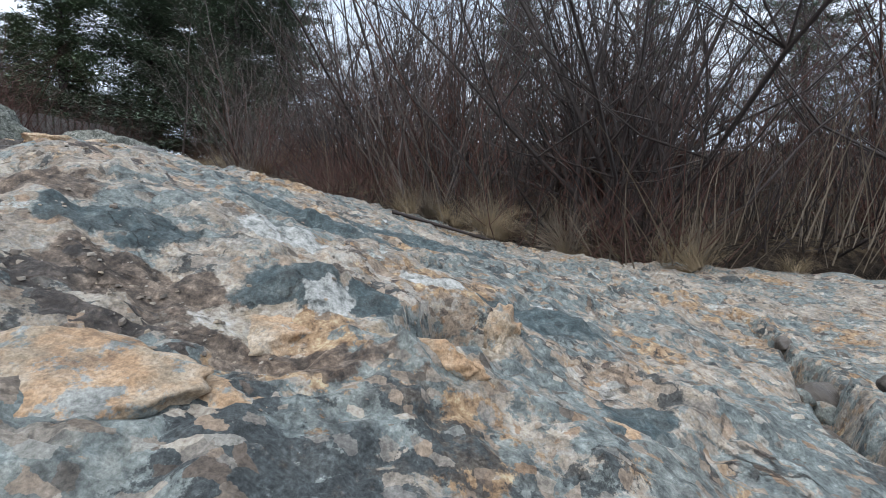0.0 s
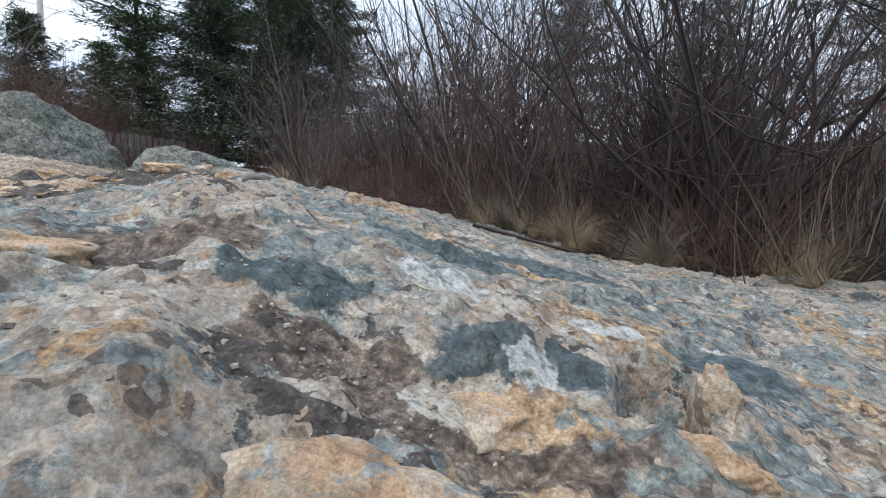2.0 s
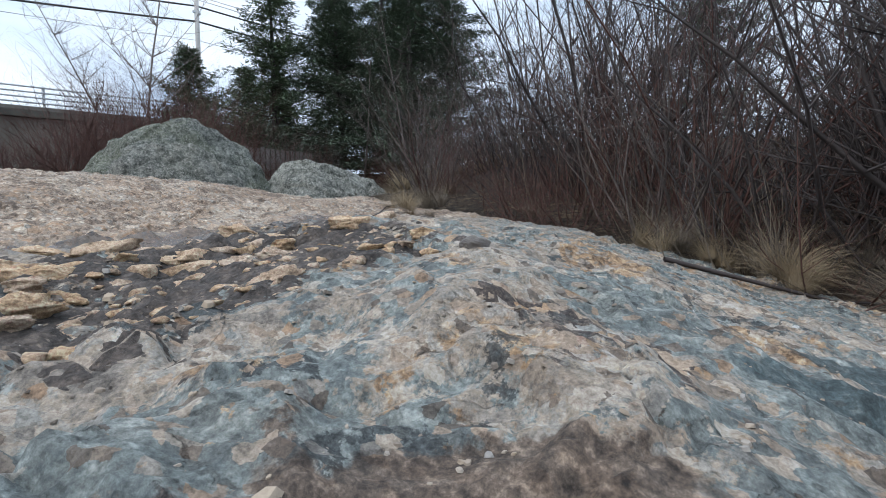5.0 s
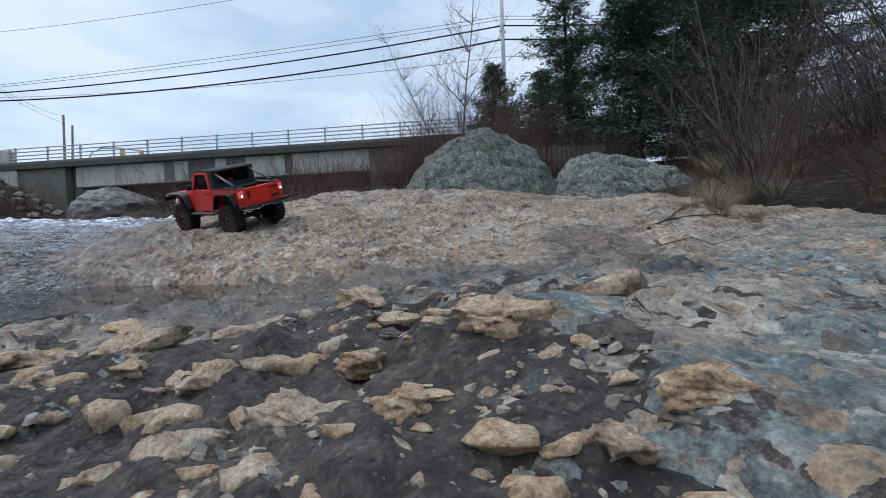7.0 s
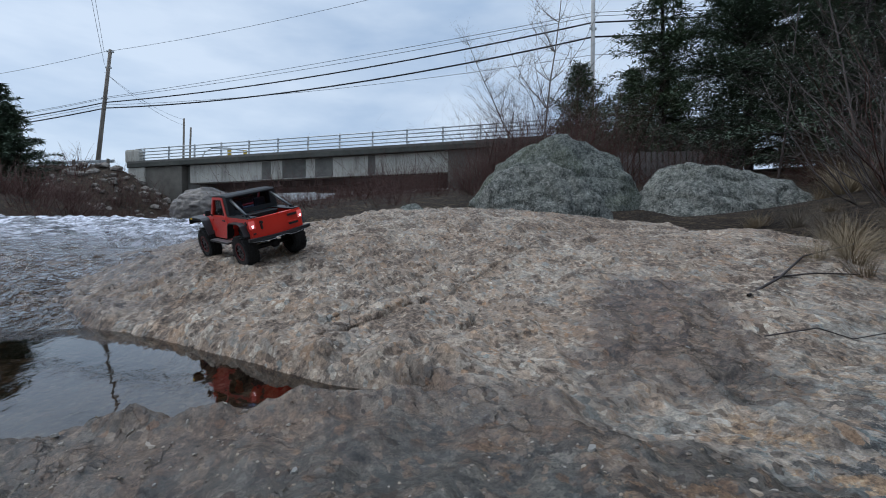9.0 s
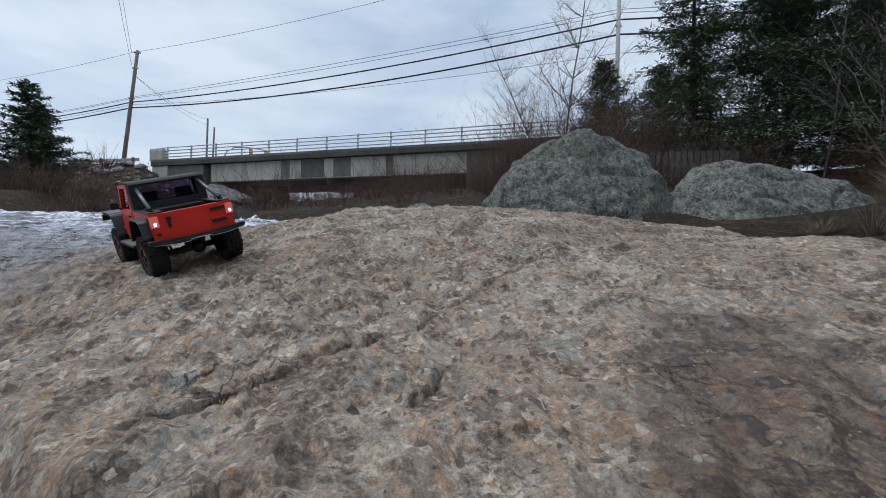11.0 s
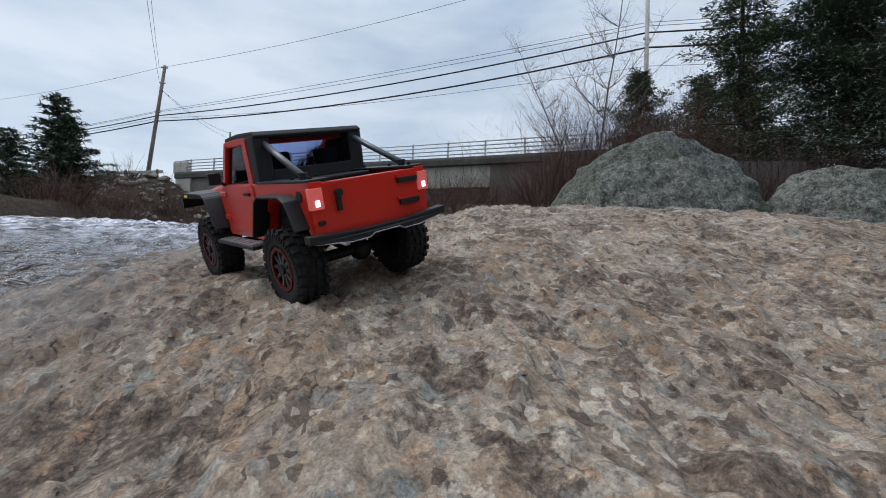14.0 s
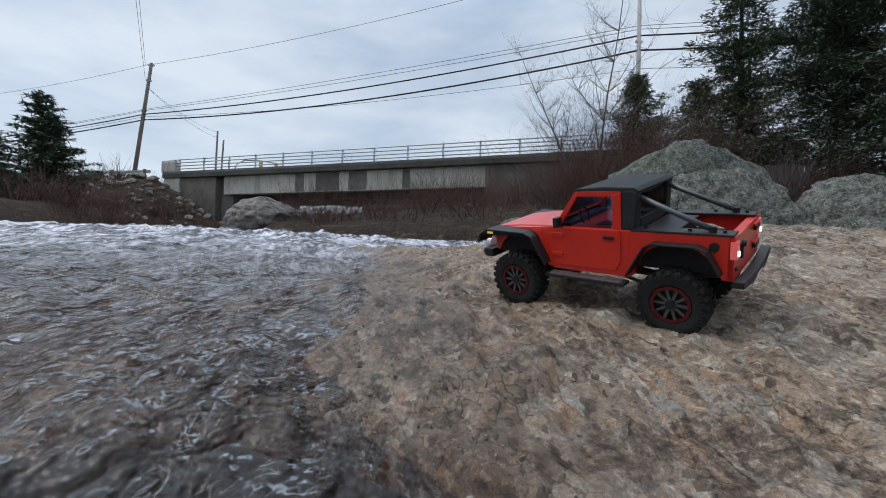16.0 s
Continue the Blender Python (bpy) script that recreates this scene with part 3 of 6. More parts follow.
CRACK = [(-1.66, 0.84), (-1.77, 0.945), (-1.85, 1.02), (-1.89, 1.07), (-1.97, 1.16), (-2.035, 1.25), (-2.09, 1.335), (-2.23, 1.51), (-2.33, 1.665)]
SIDE_CRACK = [(-1.83, 1.242), (-1.783, 1.207), (-1.73, 1.178), (-1.70, 1.15)]


def cells(x, y, seed):
    """Distance to the nearest and second nearest jittered point, a random value per cell, and a height that tilts with the cell."""
    ix, iy = np.floor(x), np.floor(y)
    f1, f2, val, tilt = np.full(x.shape, 9.0), np.full(x.shape, 9.0), np.zeros(x.shape), np.zeros(x.shape)
    for a in (-1, 0, 1):
        for b in (-1, 0, 1):
            cx, cy = ix + a, iy + b
            dx, dy = x - cx - lat(cx, cy, seed), y - cy - lat(cx, cy, seed + 7)
            d = np.hypot(dx, dy)
            near = d < f1
            f2 = np.where(near, f1, np.minimum(f2, d))
            val = np.where(near, lat(cx, cy, seed + 13), val)
            tilt = np.where(near, dx * (lat(cx, cy, seed + 17) - 0.5) + dy * (lat(cx, cy, seed + 19) - 0.5), tilt)
            f1 = np.minimum(f1, d)
    return f1, f2, val, tilt


def dist_line(x, y, line):
    best = np.full(np.shape(x), 9.0)
    for (ax, ay), (bx, by) in zip(line[:-1], line[1:]):
        dx, dy = bx - ax, by - ay
        t = np.clip(((x - ax) * dx + (y - ay) * dy) / (dx * dx + dy * dy), 0, 1)
        best = np.minimum(best, np.hypot(x - ax - t * dx, y - ay - t * dy))
    return best


def smooth_height(x, y):
    x, y = np.atleast_1d(np.asarray(x, float)), np.atleast_1d(np.asarray(y, float))
    bx = np.exp(-((x[:, None] - GX) ** 2) / (2 * 0.55 ** 2))
    by = np.exp(-((y[:, None] - GY) ** 2) / (2 * 0.55 ** 2))
    return np.einsum("ni,nj,ij->n", bx, by, MOUNDS) / (bx.sum(1) * by.sum(1) + 1e-3)


def water_level(x, y):
    return np.interp(x, [-60, -10.5, -8.3, -5, -3.6, -3.0, -2.66, -2.45, -2.2, -1.9, -1.0, 0.5, 3], [0.68, 0.68, 0.62, 0.43, 0.35, 0.295, 0.235, 0.175, 0.125, 0.07, 0.0, -0.45, -0.7])


def rock_height(x, y):
    x, y = np.atleast_1d(np.asarray(x, float)), np.atleast_1d(np.asarray(y, float))
    z = smooth_height(x, y)
    near = sstep(-1.9, -0.9, x)
    wx, wy = x + 0.06 * fbm(x * 4, y * 4, 3, 31), y + 0.06 * fbm(x * 4, y * 4, 3, 37)
    # foliation: low ledges that run across the slope
    s = (wx * 0.45 + wy * 0.9) * 9 + 1.6 * fbm(x * 2.2, y * 2.2, 3, 5)
    ledge = (s - np.floor(s)) ** 1.5 * sstep(1.0, 0.86, s - np.floor(s)) * 1.3
    z = z + 0.045 * fbm(wx * 2.4, wy * 2.4, 3, 11) + 0.007 * (ledge - 0.4)
    z = z + 0.010 * fbm(wx * 11, wy * 11, 4, 3, 0.55) + 0.004 * np.abs(fbm(wx * 30, wy * 30, 3, 8))
    # flakes and embedded clasts, each at its own height
    for sc, amp, sd in ((8.0, 0.007, 50), (19.0, 0.009, 54), (44.0, 0.007, 58), (85.0, 0.004, 62)):
        a, b, v, tl = cells((wx * 0.8 + wy * 0.35) * sc, (wy * 1.15 - wx * 0.4) * sc, sd)
        z = z + (0.22 + 0.12 * near) / sc * tl * sstep(0.0, 0.22, b - a)
        on = 0.35 + 0.65 * sstep(-0.12, 0.15, fbm(x * 1.7, y * 1.7, 3, sd + 1))
        z = z + amp * (0.6 + 0.4 * near) * on * ((v - 0.5) * sstep(0.0, 0.20, b - a) - 0.2 * (1 - sstep(0.0, 0.10, b - a)))
    # clasts that stand a little proud of the matrix
    for sc, amp, sd in ((13.0, 0.006, 150), (27.0, 0.005, 154)):
        a, b, v, _ = cells((wx * 0.85 + wy * 0.3) * sc, (wy * 1.1 - wx * 0.3) * sc, sd)
        z = z + amp * (1 - 0.5 * near) * sstep(0.40 + 0.3 * (v - 0.5), 0.16, a) * sstep(0.25, 0.6, v)
    # broken hollows with soil on the near knoll
    for cx, cy, r, dep in ((-0.20, 0.25, 0.10, 0.022), (-0.88, 0.54, 0.26, 0.016), (-0.40, 0.29, 0.06, 0.018), (-0.55, 0.33, 0.12, 0.02), (-0.94, 0.735, 0.030, 0.022)):
        q = np.hypot((x - cx) / 1.4, y - cy) + 0.05 * fbm(x * 9, y * 9, 2, 13)
        z = z - dep * (1 - sstep(0.6 * r, 1.1 * r, q))
    # a broken notch: steep on its upper and right walls, open below
    u, v = (x - 0.0) + 0.012 * fbm(x * 26, y * 26, 3, 15), (y - 0.415) + 0.012 * fbm(x * 26, y * 26, 3, 16)
    z = z - 0.050 * sstep(0.034, 0.028, np.abs(u - 0.25 * v)) * sstep(0.050, 0.042, v) * sstep(-0.085, -0.03, v) + 0.016 * np.exp(-((u - 0.052) / 0.020) ** 2 - ((v - 0.01) / 0.05) ** 2) + 0.012 * np.exp(-((u + 0.01) / 0.06) ** 2 - ((v + 0.10) / 0.022) ** 2)
    # basin of the pool, with a raised near lip
    xn = np.interp(y, [-1.5, 0.3, 0.44, 0.55, 0.67, 0.93, 1.02], [-1.42, -1.37, -1.36, -1.37, -1.33, -1.31, -1.32]) + 0.03 * fbm(x * 6, y * 6, 3, 71)
    xf = np.interp(y, [-1.5, -0.11, 0.04, 0.30, 0.50, 0.67, 0.77, 0.85, 0.95, 1.04], [-3.2, -2.54, -2.40, -2.15, -1.96, -1.77, -1.65, -1.56, -1.49, -1.32]) + 0.03 * fbm(x * 6, y * 6, 3, 73)
    dn, df = xn - x, x - xf
    ins = sstep(-0.01, 0.07, dn) * sstep(-0.01, 0.10, df)
    z = z + (np.minimum(z, 0.085) - z) * ins
    lip = sstep(0.01, -0.04, dn) * sstep(-0.45, -0.10, dn) * sstep(1.15, 0.95, y) * sstep(-0.8, 0.0, y)
    low_lip = 0.126 + 0.03 * fbm(x * 5, y * 5, 3, 75) + 0.5 * (z - smooth_height(x, y))
    z = z + lip * (np.clip(z, low_lip, low_lip + 0.012) - z)
    # a sill closes the pool on its lower side
    sill = sstep(-0.35, -0.55, y) * sstep(-1.3, -0.95, y) * sstep(-2.75, -2.5, x) * sstep(-0.7, -1.0, x)
    z = z + sill * (np.maximum(z, 0.145 + 0.04 * fbm(x * 4, y * 4, 3, 79)) - z)
    # the dome dips under the running water
    yl = np.interp(x, [-5, -4.1, -3.4, -3, -2.7, -2.53, -2.37, -2.2], [0.06, 0.17, 0.17, 0.13, 0.05, -0.06, -0.22, -0.6]) + 0.06 * fbm(x * 3, y * 3, 3, 77)
    wl = water_level(x, y)
    s_ = y - yl
    west = sstep(-2.3, -2.6, x)
    z = z + west * sstep(0.5, 0.0, s_) * (wl + np.where(s_ > 0, 0.26, 0.05) * s_ - 0.012 + np.where(s_ > 0, 0.8, 0.45) * (z - smooth_height(x, y)) - z)
    jx, jy = x + 0.012 * fbm(x * 22, y * 22, 3, 21), y + 0.012 * fbm(x * 22, y * 22, 3, 22)
    cw, wide = dist_line(jx, jy, CRACK), np.interp(x, [-2.3, -2.1, -1.9, -1.75], [0.003, 0.0042, 0.0058, 0.0078])
    z = z - 0.055 * (1 - sstep(0.5, 1.15, cw / wide)) - 0.002 * np.exp(-(cw / 0.03) ** 2)
    z = z - 0.03 * (1 - sstep(0.004, 0.011, dist_line(jx, jy, SIDE_CRACK)))
    cl = dist_line(x + 0.03 * fbm(x * 9, y * 9, 3, 23), y + 0.03 * fbm(x * 9, y * 9, 3, 24), CLEFT)
    return z - 0.085 * (1 - sstep(0.012, 0.044, cl))

# ---- ground, rock, water ----
BANK_X = [-90, -30, -14, -9, -6.5, -4.6, -3.0, -1.6, -0.6, 0.4, 1.6, 4, 90]
BANK_Y = [-4, -3, -2.0, -0.6, 1.2, 2.9, 3.4, 2.9, 2.15, 1.75, 1.75, 1.9, 2.2]
BANK_Z = [2.4, 2.0, 1.15, 0.78, 0.60, 0.42, 0.33, 0.2, 0.05, -0.12, -0.22, -0.3, -0.3]


def ground_height(x, y):
    yb = np.interp(x, BANK_X, BANK_Y)
    d = y - yb
    bank = np.interp(x, BANK_X, BANK_Z) + np.interp(x, [-4.5, -2.5], [0.10, 0.24]) * np.clip(d, 0, 7) + 0.10 * np.clip(d - 7, 0, 7) + 0.06 * fbm(x * 0.9, y * 0.9, 3, 41)
    bed = water_level(x, y) - 0.5
    z = bed + (bank - bed) * sstep(-0.9, 0.05, d)
    far = sstep(-8.5, -12.5, y + 0.08 * (x + 30))
    z = z + far * (2.4 - z + 0.3 * fbm(x * 0.3, y * 0.3, 3, 44))
    # the road's embankment beyond the bridge
    road = dist_line(x, y, [(-41.6, -17.2), (-51.5, -37.4), (-80, -94)])
    z = np.maximum(z, 5.75 + 0.3 * fbm(x * 0.5, y * 0.5, 3, 45) - 0.8 * np.clip(road - 1.6, 0, 9))
    heap = np.hypot(x + 37.6, y + 13.6) + 0.8 * fbm(x * 0.4, y * 0.4, 3, 46)
    z = np.maximum(z, np.minimum(5.4, 5.9 - 0.62 * heap))
    # rising land beyond the bridge
    z = z + 2.2 * np.exp(-(((x + 56) / 8.0) ** 2 + ((y - 6) / 17.0) ** 2))
    # the rock lies over the ground here
    inside = sstep(-4.7, -4.3, x) * sstep(1.9, 1.5, x) * sstep(-1.9, -1.5, y)
    r = smooth_height(np.clip(x, -4.6, 1.8).ravel(), np.clip(y, -1.8, 3.4).ravel()).reshape(np.shape(x)) - 0.10
    low = np.minimum(z, r)
    return np.where(d < 0.25, z + (low - z) * inside, z)


def axis(*runs):
    """Coordinates along one axis, from (start, end, step) runs that join."""
    out = []
    for a, b, s in runs:
        out += list(np.arange(a, b - s * 0.25, s))
    return np.array(out + [runs[-1][1]])


def sheet(name, xs, ys, fn, material, label, category="", kind="structure", smooth=True):
    X, Y = np.meshgrid(xs, ys, indexing="ij")
    Z = fn(X.ravel(), Y.ravel())
    n, m = len(xs), len(ys)
    verts = np.stack([X.ravel(), Y.ravel(), Z], 1).tolist()
    i = (np.arange(n - 1)[:, None] * m + np.arange(m - 1)).ravel()
    faces = np.stack([i, i + m, i + m + 1, i + 1], 1).tolist()
    return mesh_ob(name, verts, faces, material, None, label, smooth, category, kind)


sheet("ground", axis((-420, -60, 24), (-60, -14, 1.5), (-14, -5, 0.4), (-5, 3, 0.12), (3, 12, 0.5), (12, 60, 6), (60, 420, 30)),
      axis((-420, -60, 24), (-60, -14, 1.5), (-14, -2, 0.5), (-2, 4, 0.12), (4, 14, 0.4), (14, 60, 4), (60, 420, 30)),
      ground_height, M["ground"], "brown leaf litter and dead grass on the river banks", "ground")


def rock_sheet(x, y):
    z = rock_height(x, y)
    q = (((x + 1.45) / 3.6) ** 4 + ((y - 0.6) / 2.6) ** 4) ** 0.25
    edge = sstep(1.04, 0.80, q + 0.10 * fbm(x * 1.3, y * 1.3, 3, 47))
    bank = sstep(0.55, 0.0, y - np.interp(x, BANK_X, BANK_Y))
    return z - 0.9 * (1 - edge) - 0.35 * (1 - bank)


sheet("rock_outcrop", axis((-5.0, -3.9, 0.05), (-3.9, -3.1, 0.014), (-3.1, -2.4, 0.0075), (-2.4, 0.5, 0.0060), (0.5, 0.9, 0.009), (0.9, 2.15, 0.05)),
      axis((-2.05, -1.2, 0.06), (-1.2, -0.4, 0.025), (-0.4, 0.05, 0.010), (0.05, 1.35, 0.0060), (1.35, 2.0, 0.013), (2.0, 3.9, 0.05)),
      rock_sheet, M["rock"], "rounded outcrop of weathered gneiss with lichen, rust stains and cracks", "rock")


def river_sheet(x, y):
    flow = sstep(-2.0, -2.6, x)
    r = fbm(x * 1.6 + 0.4 * fbm(y * 3, x * 2, 2, 61), y * 3.4, 4, 62, 0.55)
    r2 = np.abs(fbm(x * 5.5, y * 9.0, 4, 66, 0.6))
    r3 = np.abs(fbm(x * 13 + 3 * y, y * 19 - 2 * x, 4, 68, 0.6))
    lip = np.exp(-(((x + 8.0) / 2.2) ** 2))
    return water_level(x, y) + flow * (0.03 * r + 0.026 * r2 - 0.009 * r3 + 0.07 * lip * r + 0.03 * lip * r2) - 0.02 * np.clip(-0.5 - y, 0, 6) * sstep(-6, -2, x)


sheet("river", axis((-60, -12, 1.5), (-12, -6, 0.12), (-6, -4, 0.03), (-4, -1.9, 0.015), (-1.9, 3, 0.2), (3, 60, 3)), axis((-16, -4, 0.4), (-4, -1.2, 0.06), (-1.2, 0.5, 0.015), (0.5, 0.9, 0.03), (0.9, 3.0, 0.3)),
      river_sheet, M["river"], "grey river running fast and white over the rock", "river")
sheet("pool", axis((-2.6, -1.10, 0.05)), axis((-1.0, 1.02, 0.05)), lambda x, y: np.full(x.shape, 0.118), M["pool"],
      "still brown pool that mirrors the sky", "water")

sheet("puddle", axis((-1.0, -0.88, 0.02)), axis((0.68, 0.79, 0.02)), lambda x, y: np.full(x.shape, float(rock_height(np.array([-0.94]), np.array([0.735]))[0]) + 0.010), M["pool"],
      "small puddle between stones on the knoll", "water")


def patch_sheet(name, x0, x1, y0, y1, step, mask, lift, material, label, category, rough=True):
    """A thin irregular layer on the rock: it lies proud where mask > 0 and dips under the rock elsewhere."""
    def fn(x, y):
        base = rock_height(x, y) if rough else smooth_height(x, y) + 0.045 * fbm(x * 2.4, y * 2.4, 3, 11)
        return base + lift * np.clip(mask(x, y), -6, 1)
    return sheet(name, axis((x0, x1, step)), axis((y0, y1, step)), fn, material, label, category, "stuff")


def soil_mask(x, y):
    return 0.80 - np.hypot((x + 0.90) / 0.28, (y - 0.56) / 0.31) ** 2 + 0.8 * fbm(x * 11, y * 11, 4, 81)


patch_sheet("soil", -1.3, -0.55, 0.2, 1.02, 0.007, lambda x, y: soil_mask(x, y) + 0.9 * fbm(x * 50, y * 50, 3, 91) - 1.6 * sstep(-0.70, -0.60, x), 0.006,
            M["soil"], "dark gravelly soil between the cobbles", "soil")
patch_sheet("soil", -0.45, 0.02, 0.1, 0.42, 0.006, lambda x, y: 0.05 - np.hypot((x + 0.20) / 0.10, (y - 0.26) / 0.05) ** 2 + 1.3 * fbm(x * 18, y * 18, 4, 83) + 0.9 * fbm(x * 60, y * 60, 3, 93), 0.004,
            M["soil"], "brown soil and leaf crumbs in a rock hollow", "soil")
patch_sheet("soil", -0.52, -0.28, 0.18, 0.42, 0.005, lambda x, y: 0.05 - np.hypot((x + 0.40) / 0.075, (y - 0.29) / 0.04) ** 2 + 1.3 * fbm(x * 20, y * 20, 4, 87) + 0.9 * fbm(x * 60, y * 60, 3, 97), 0.004,
            M["soil"], "dark crumbs of soil in a rock hollow", "soil")
patch_sheet("soil", -0.85, -0.35, 0.2, 0.5, 0.006, lambda x, y: -0.30 - np.hypot((x + 0.64) / 0.10, (y - 0.36) / 0.045) ** 2 + 1.0 * fbm(x * 18, y * 18, 4, 85) + 0.9 * fbm(x * 60, y * 60, 3, 95), 0.004,
            M["soil"], "dark gravelly soil in a rock hollow", "soil")

patch_sheet("crack_soil", -2.2, -1.64, 0.82, 1.5, 0.008, lambda x, y: -4.2 - 2 * sstep(0.012, 0.03, dist_line(x, y, CRACK)) + 0.5 * fbm(x * 40, y * 40, 2, 99), 0.008,
            M["soil"], "dark soil and root fibres packed in the long crack", "soil", False)

# ---- cobbles bedded in the soil ----
COBBLES = [(-1.12, 0.52, 0.030), (-1.08, 0.60, 0.038), (-0.952, 0.564, 0.028), (-1.16, 0.48, 0.030), (-1.056, 0.502, 0.034), (-1.006, 0.506, 0.019), (-1.119, 0.421, 0.026), (-0.995, 0.401, 0.038),
           (-0.956, 0.371, 0.022), (-0.929, 0.408, 0.019), (-0.894, 0.346, 0.035), (-0.805, 0.308, 0.021), (-0.803, 0.391, 0.013), (-0.915, 0.452, 0.021), (-0.833, 0.371, 0.009), (-0.801, 0.343, 0.011),
           (-1.008, 0.354, 0.024), (-0.826, 0.617, 0.031), (-0.738, 0.521, 0.025), (-0.994, 0.635, 0.024), (-0.948, 0.726, 0.028), (-1.035, 0.712, 0.032), (-0.716, 0.464, 0.011), (-0.866, 0.393, 0.010),
           (-1.124, 0.379, 0.019), (-0.738, 0.325, 0.013), (-0.835, 0.555, 0.022), (-0.804, 0.68, 0.026), (-0.82, 0.745, 0.032), (-0.706, 0.726, 0.018), (-0.69, 0.775, 0.020), (-0.87, 0.50, 0.018), (-0.885, 0.66, 0.022),
           (-0.76, 0.605, 0.014), (-0.90, 0.59, 0.016), (-0.86, 0.80, 0.02)]


def cobble_mesh(seed, sub=4):
    bm = bmesh.new()
    bmesh.ops.create_icosphere(bm, subdivisions=sub, radius=1)
    r = random.Random(seed)
    sx, sy, sz = r.uniform(1.1, 1.6), r.uniform(0.75, 1.1), r.uniform(0.42, 0.6)
    cuts = [(Vector((r.uniform(-1, 1), r.uniform(-1, 1), r.uniform(-0.2, 1))).normalized(), r.uniform(0.5, 0.8)) for _ in range(9)]
    for v in bm.verts:
        p = v.co.copy()
        for n, d in cuts:
            k = p.dot(n) - d
            if k > 0:
                p -= n * k * 0.97
        q = p * 1.6 + Vector((seed * 3.1, 0, 0))
        p *= 1 + 0.30 * noise.fractal(q, 0.9, 2.0, 4) + 0.13 * noise.fractal(q * 5, 0.7, 2.0, 5) - 0.07 * abs(noise.noise(q * 9))
        v.co = Vector((p.x * sx, p.y * sy, p.z * sz))
    me = bpy.data.meshes.new("cobble")
    bm.to_mesh(me)
    bm.free()
    me.polygons.foreach_set("use_smooth", [True] * len(me.polygons))
    me.materials.append(M["cobble"])
    return me


cobble_meshes = [cobble_mesh(500 + k) for k in range(8)]
pebble_meshes = [cobble_mesh(540 + k, 2) for k in range(8)]
crng = random.Random(77)
spots = [(x, y, s, True) for x, y, s in COBBLES]
tries = 0
while len(spots) < 300 and tries < 9000:
    tries += 1
    x, y = crng.uniform(-1.22, -0.6), crng.uniform(0.25, 0.98)
    s = crng.choice((0.004, 0.006, 0.008, 0.011, 0.015, 0.020, 0.023))
    if all(math.hypot((x - a) * 0.9, (y - b) * 1.1) > (s + c) * 0.90 for a, b, c, _ in spots) and float(soil_mask(np.array([x]), np.array([y]))[0]) > 0.12:
        spots.append((x, y, s, False))
for k, (x, y, s, big) in enumerate(spots):
    ob = new("cobble", (cobble_meshes if big else pebble_meshes)[k % 8])
    zz = float(rock_height(np.array([x]), np.array([y]))[0])
    s *= 1.02
    ob.matrix_world = pose(x, y, zz - s * (0.10 if big else 0.04), crng.uniform(-12, 12), crng.uniform(-12, 12), crng.uniform(20, 75)) @ Matrix.Diagonal((s, s, s, 1))
    tagged(ob, "ochre weathered cobble bedded in dark soil" if big else "small ochre pebble among the cobbles", "stone", "cobbles on the knoll")

# loose chips and flakes that lie all over the rock
chip_v, chip_f = [], []
hrng = np.random.RandomState(5)
CN = 6500
cxs = np.concatenate([hrng.uniform(-3.3, -0.2, CN // 2), hrng.uniform(-2.4, 0.6, CN - CN // 2)])
cys = np.concatenate([hrng.uniform(0.05, 1.7, CN // 2), hrng.uniform(0.1, 1.2, CN - CN // 2)])
# and gravel in the soil
gxs, gys = hrng.uniform(-1.25, -0.55, 6000), hrng.uniform(0.25, 0.9, 6000)
gxs[:220], gys[:220] = hrng.normal(-0.20, 0.06, 220), hrng.normal(0.265, 0.025, 220)
gravel = (soil_mask(gxs, gys) > 0.05) | (np.arange(6000) < 220)
keep = (fbm(cxs * 3, cys * 3, 3, 99) > -0.05)
cxs, cys = np.concatenate([cxs[keep], gxs[gravel]]), np.concatenate([cys[keep], gys[gravel]])
czs = rock_height(cxs, cys)
for x, y, z in zip(cxs, cys, czs):
    if -2.3 < x < -1.25 and y < 0.9 and z < 0.12:
        continue
    s = (0.0020 + 0.0050 * hrng.rand() ** 6) * (0.6 if x > -0.4 else 1.0)
    n = hrng.randint(5, 8)
    b = len(chip_v)
    a0, el, tu = hrng.rand() * 6.28, hrng.uniform(0.5, 1.0), hrng.uniform(0, 3.14)
    tx, ty = hrng.uniform(-0.35, 0.35, 2)
    for top in (0, 1):
        for k in range(n):
            a = a0 + 6.283 * k / n
            r = s * hrng.uniform(0.75, 1.2) * (1.0 if top == 0 else 0.72)
            dx, dy = math.cos(a) * r, math.sin(a) * r * el
            dx, dy = dx * math.cos(tu) - dy * math.sin(tu), dx * math.sin(tu) + dy * math.cos(tu)
            chip_v.append((x + dx, y + dy, z - s * 0.3 + top * s * 0.62 + dx * tx + dy * ty))
    chip_f.append(tuple(b + n + k for k in range(n)))
    for k in range(n):
        j = (k + 1) % n
        chip_f.append((b + k, b + j, b + n + j, b + n + k))
mesh_ob("rock_chips", chip_v, chip_f, M["chips"], None, "small loose chips and flakes scattered on the rock", False, "gravel", "stuff")

# ---- boulders ----


def rz0(x, y):
    return float(rock_height(np.array([x]), np.array([y]))[0])


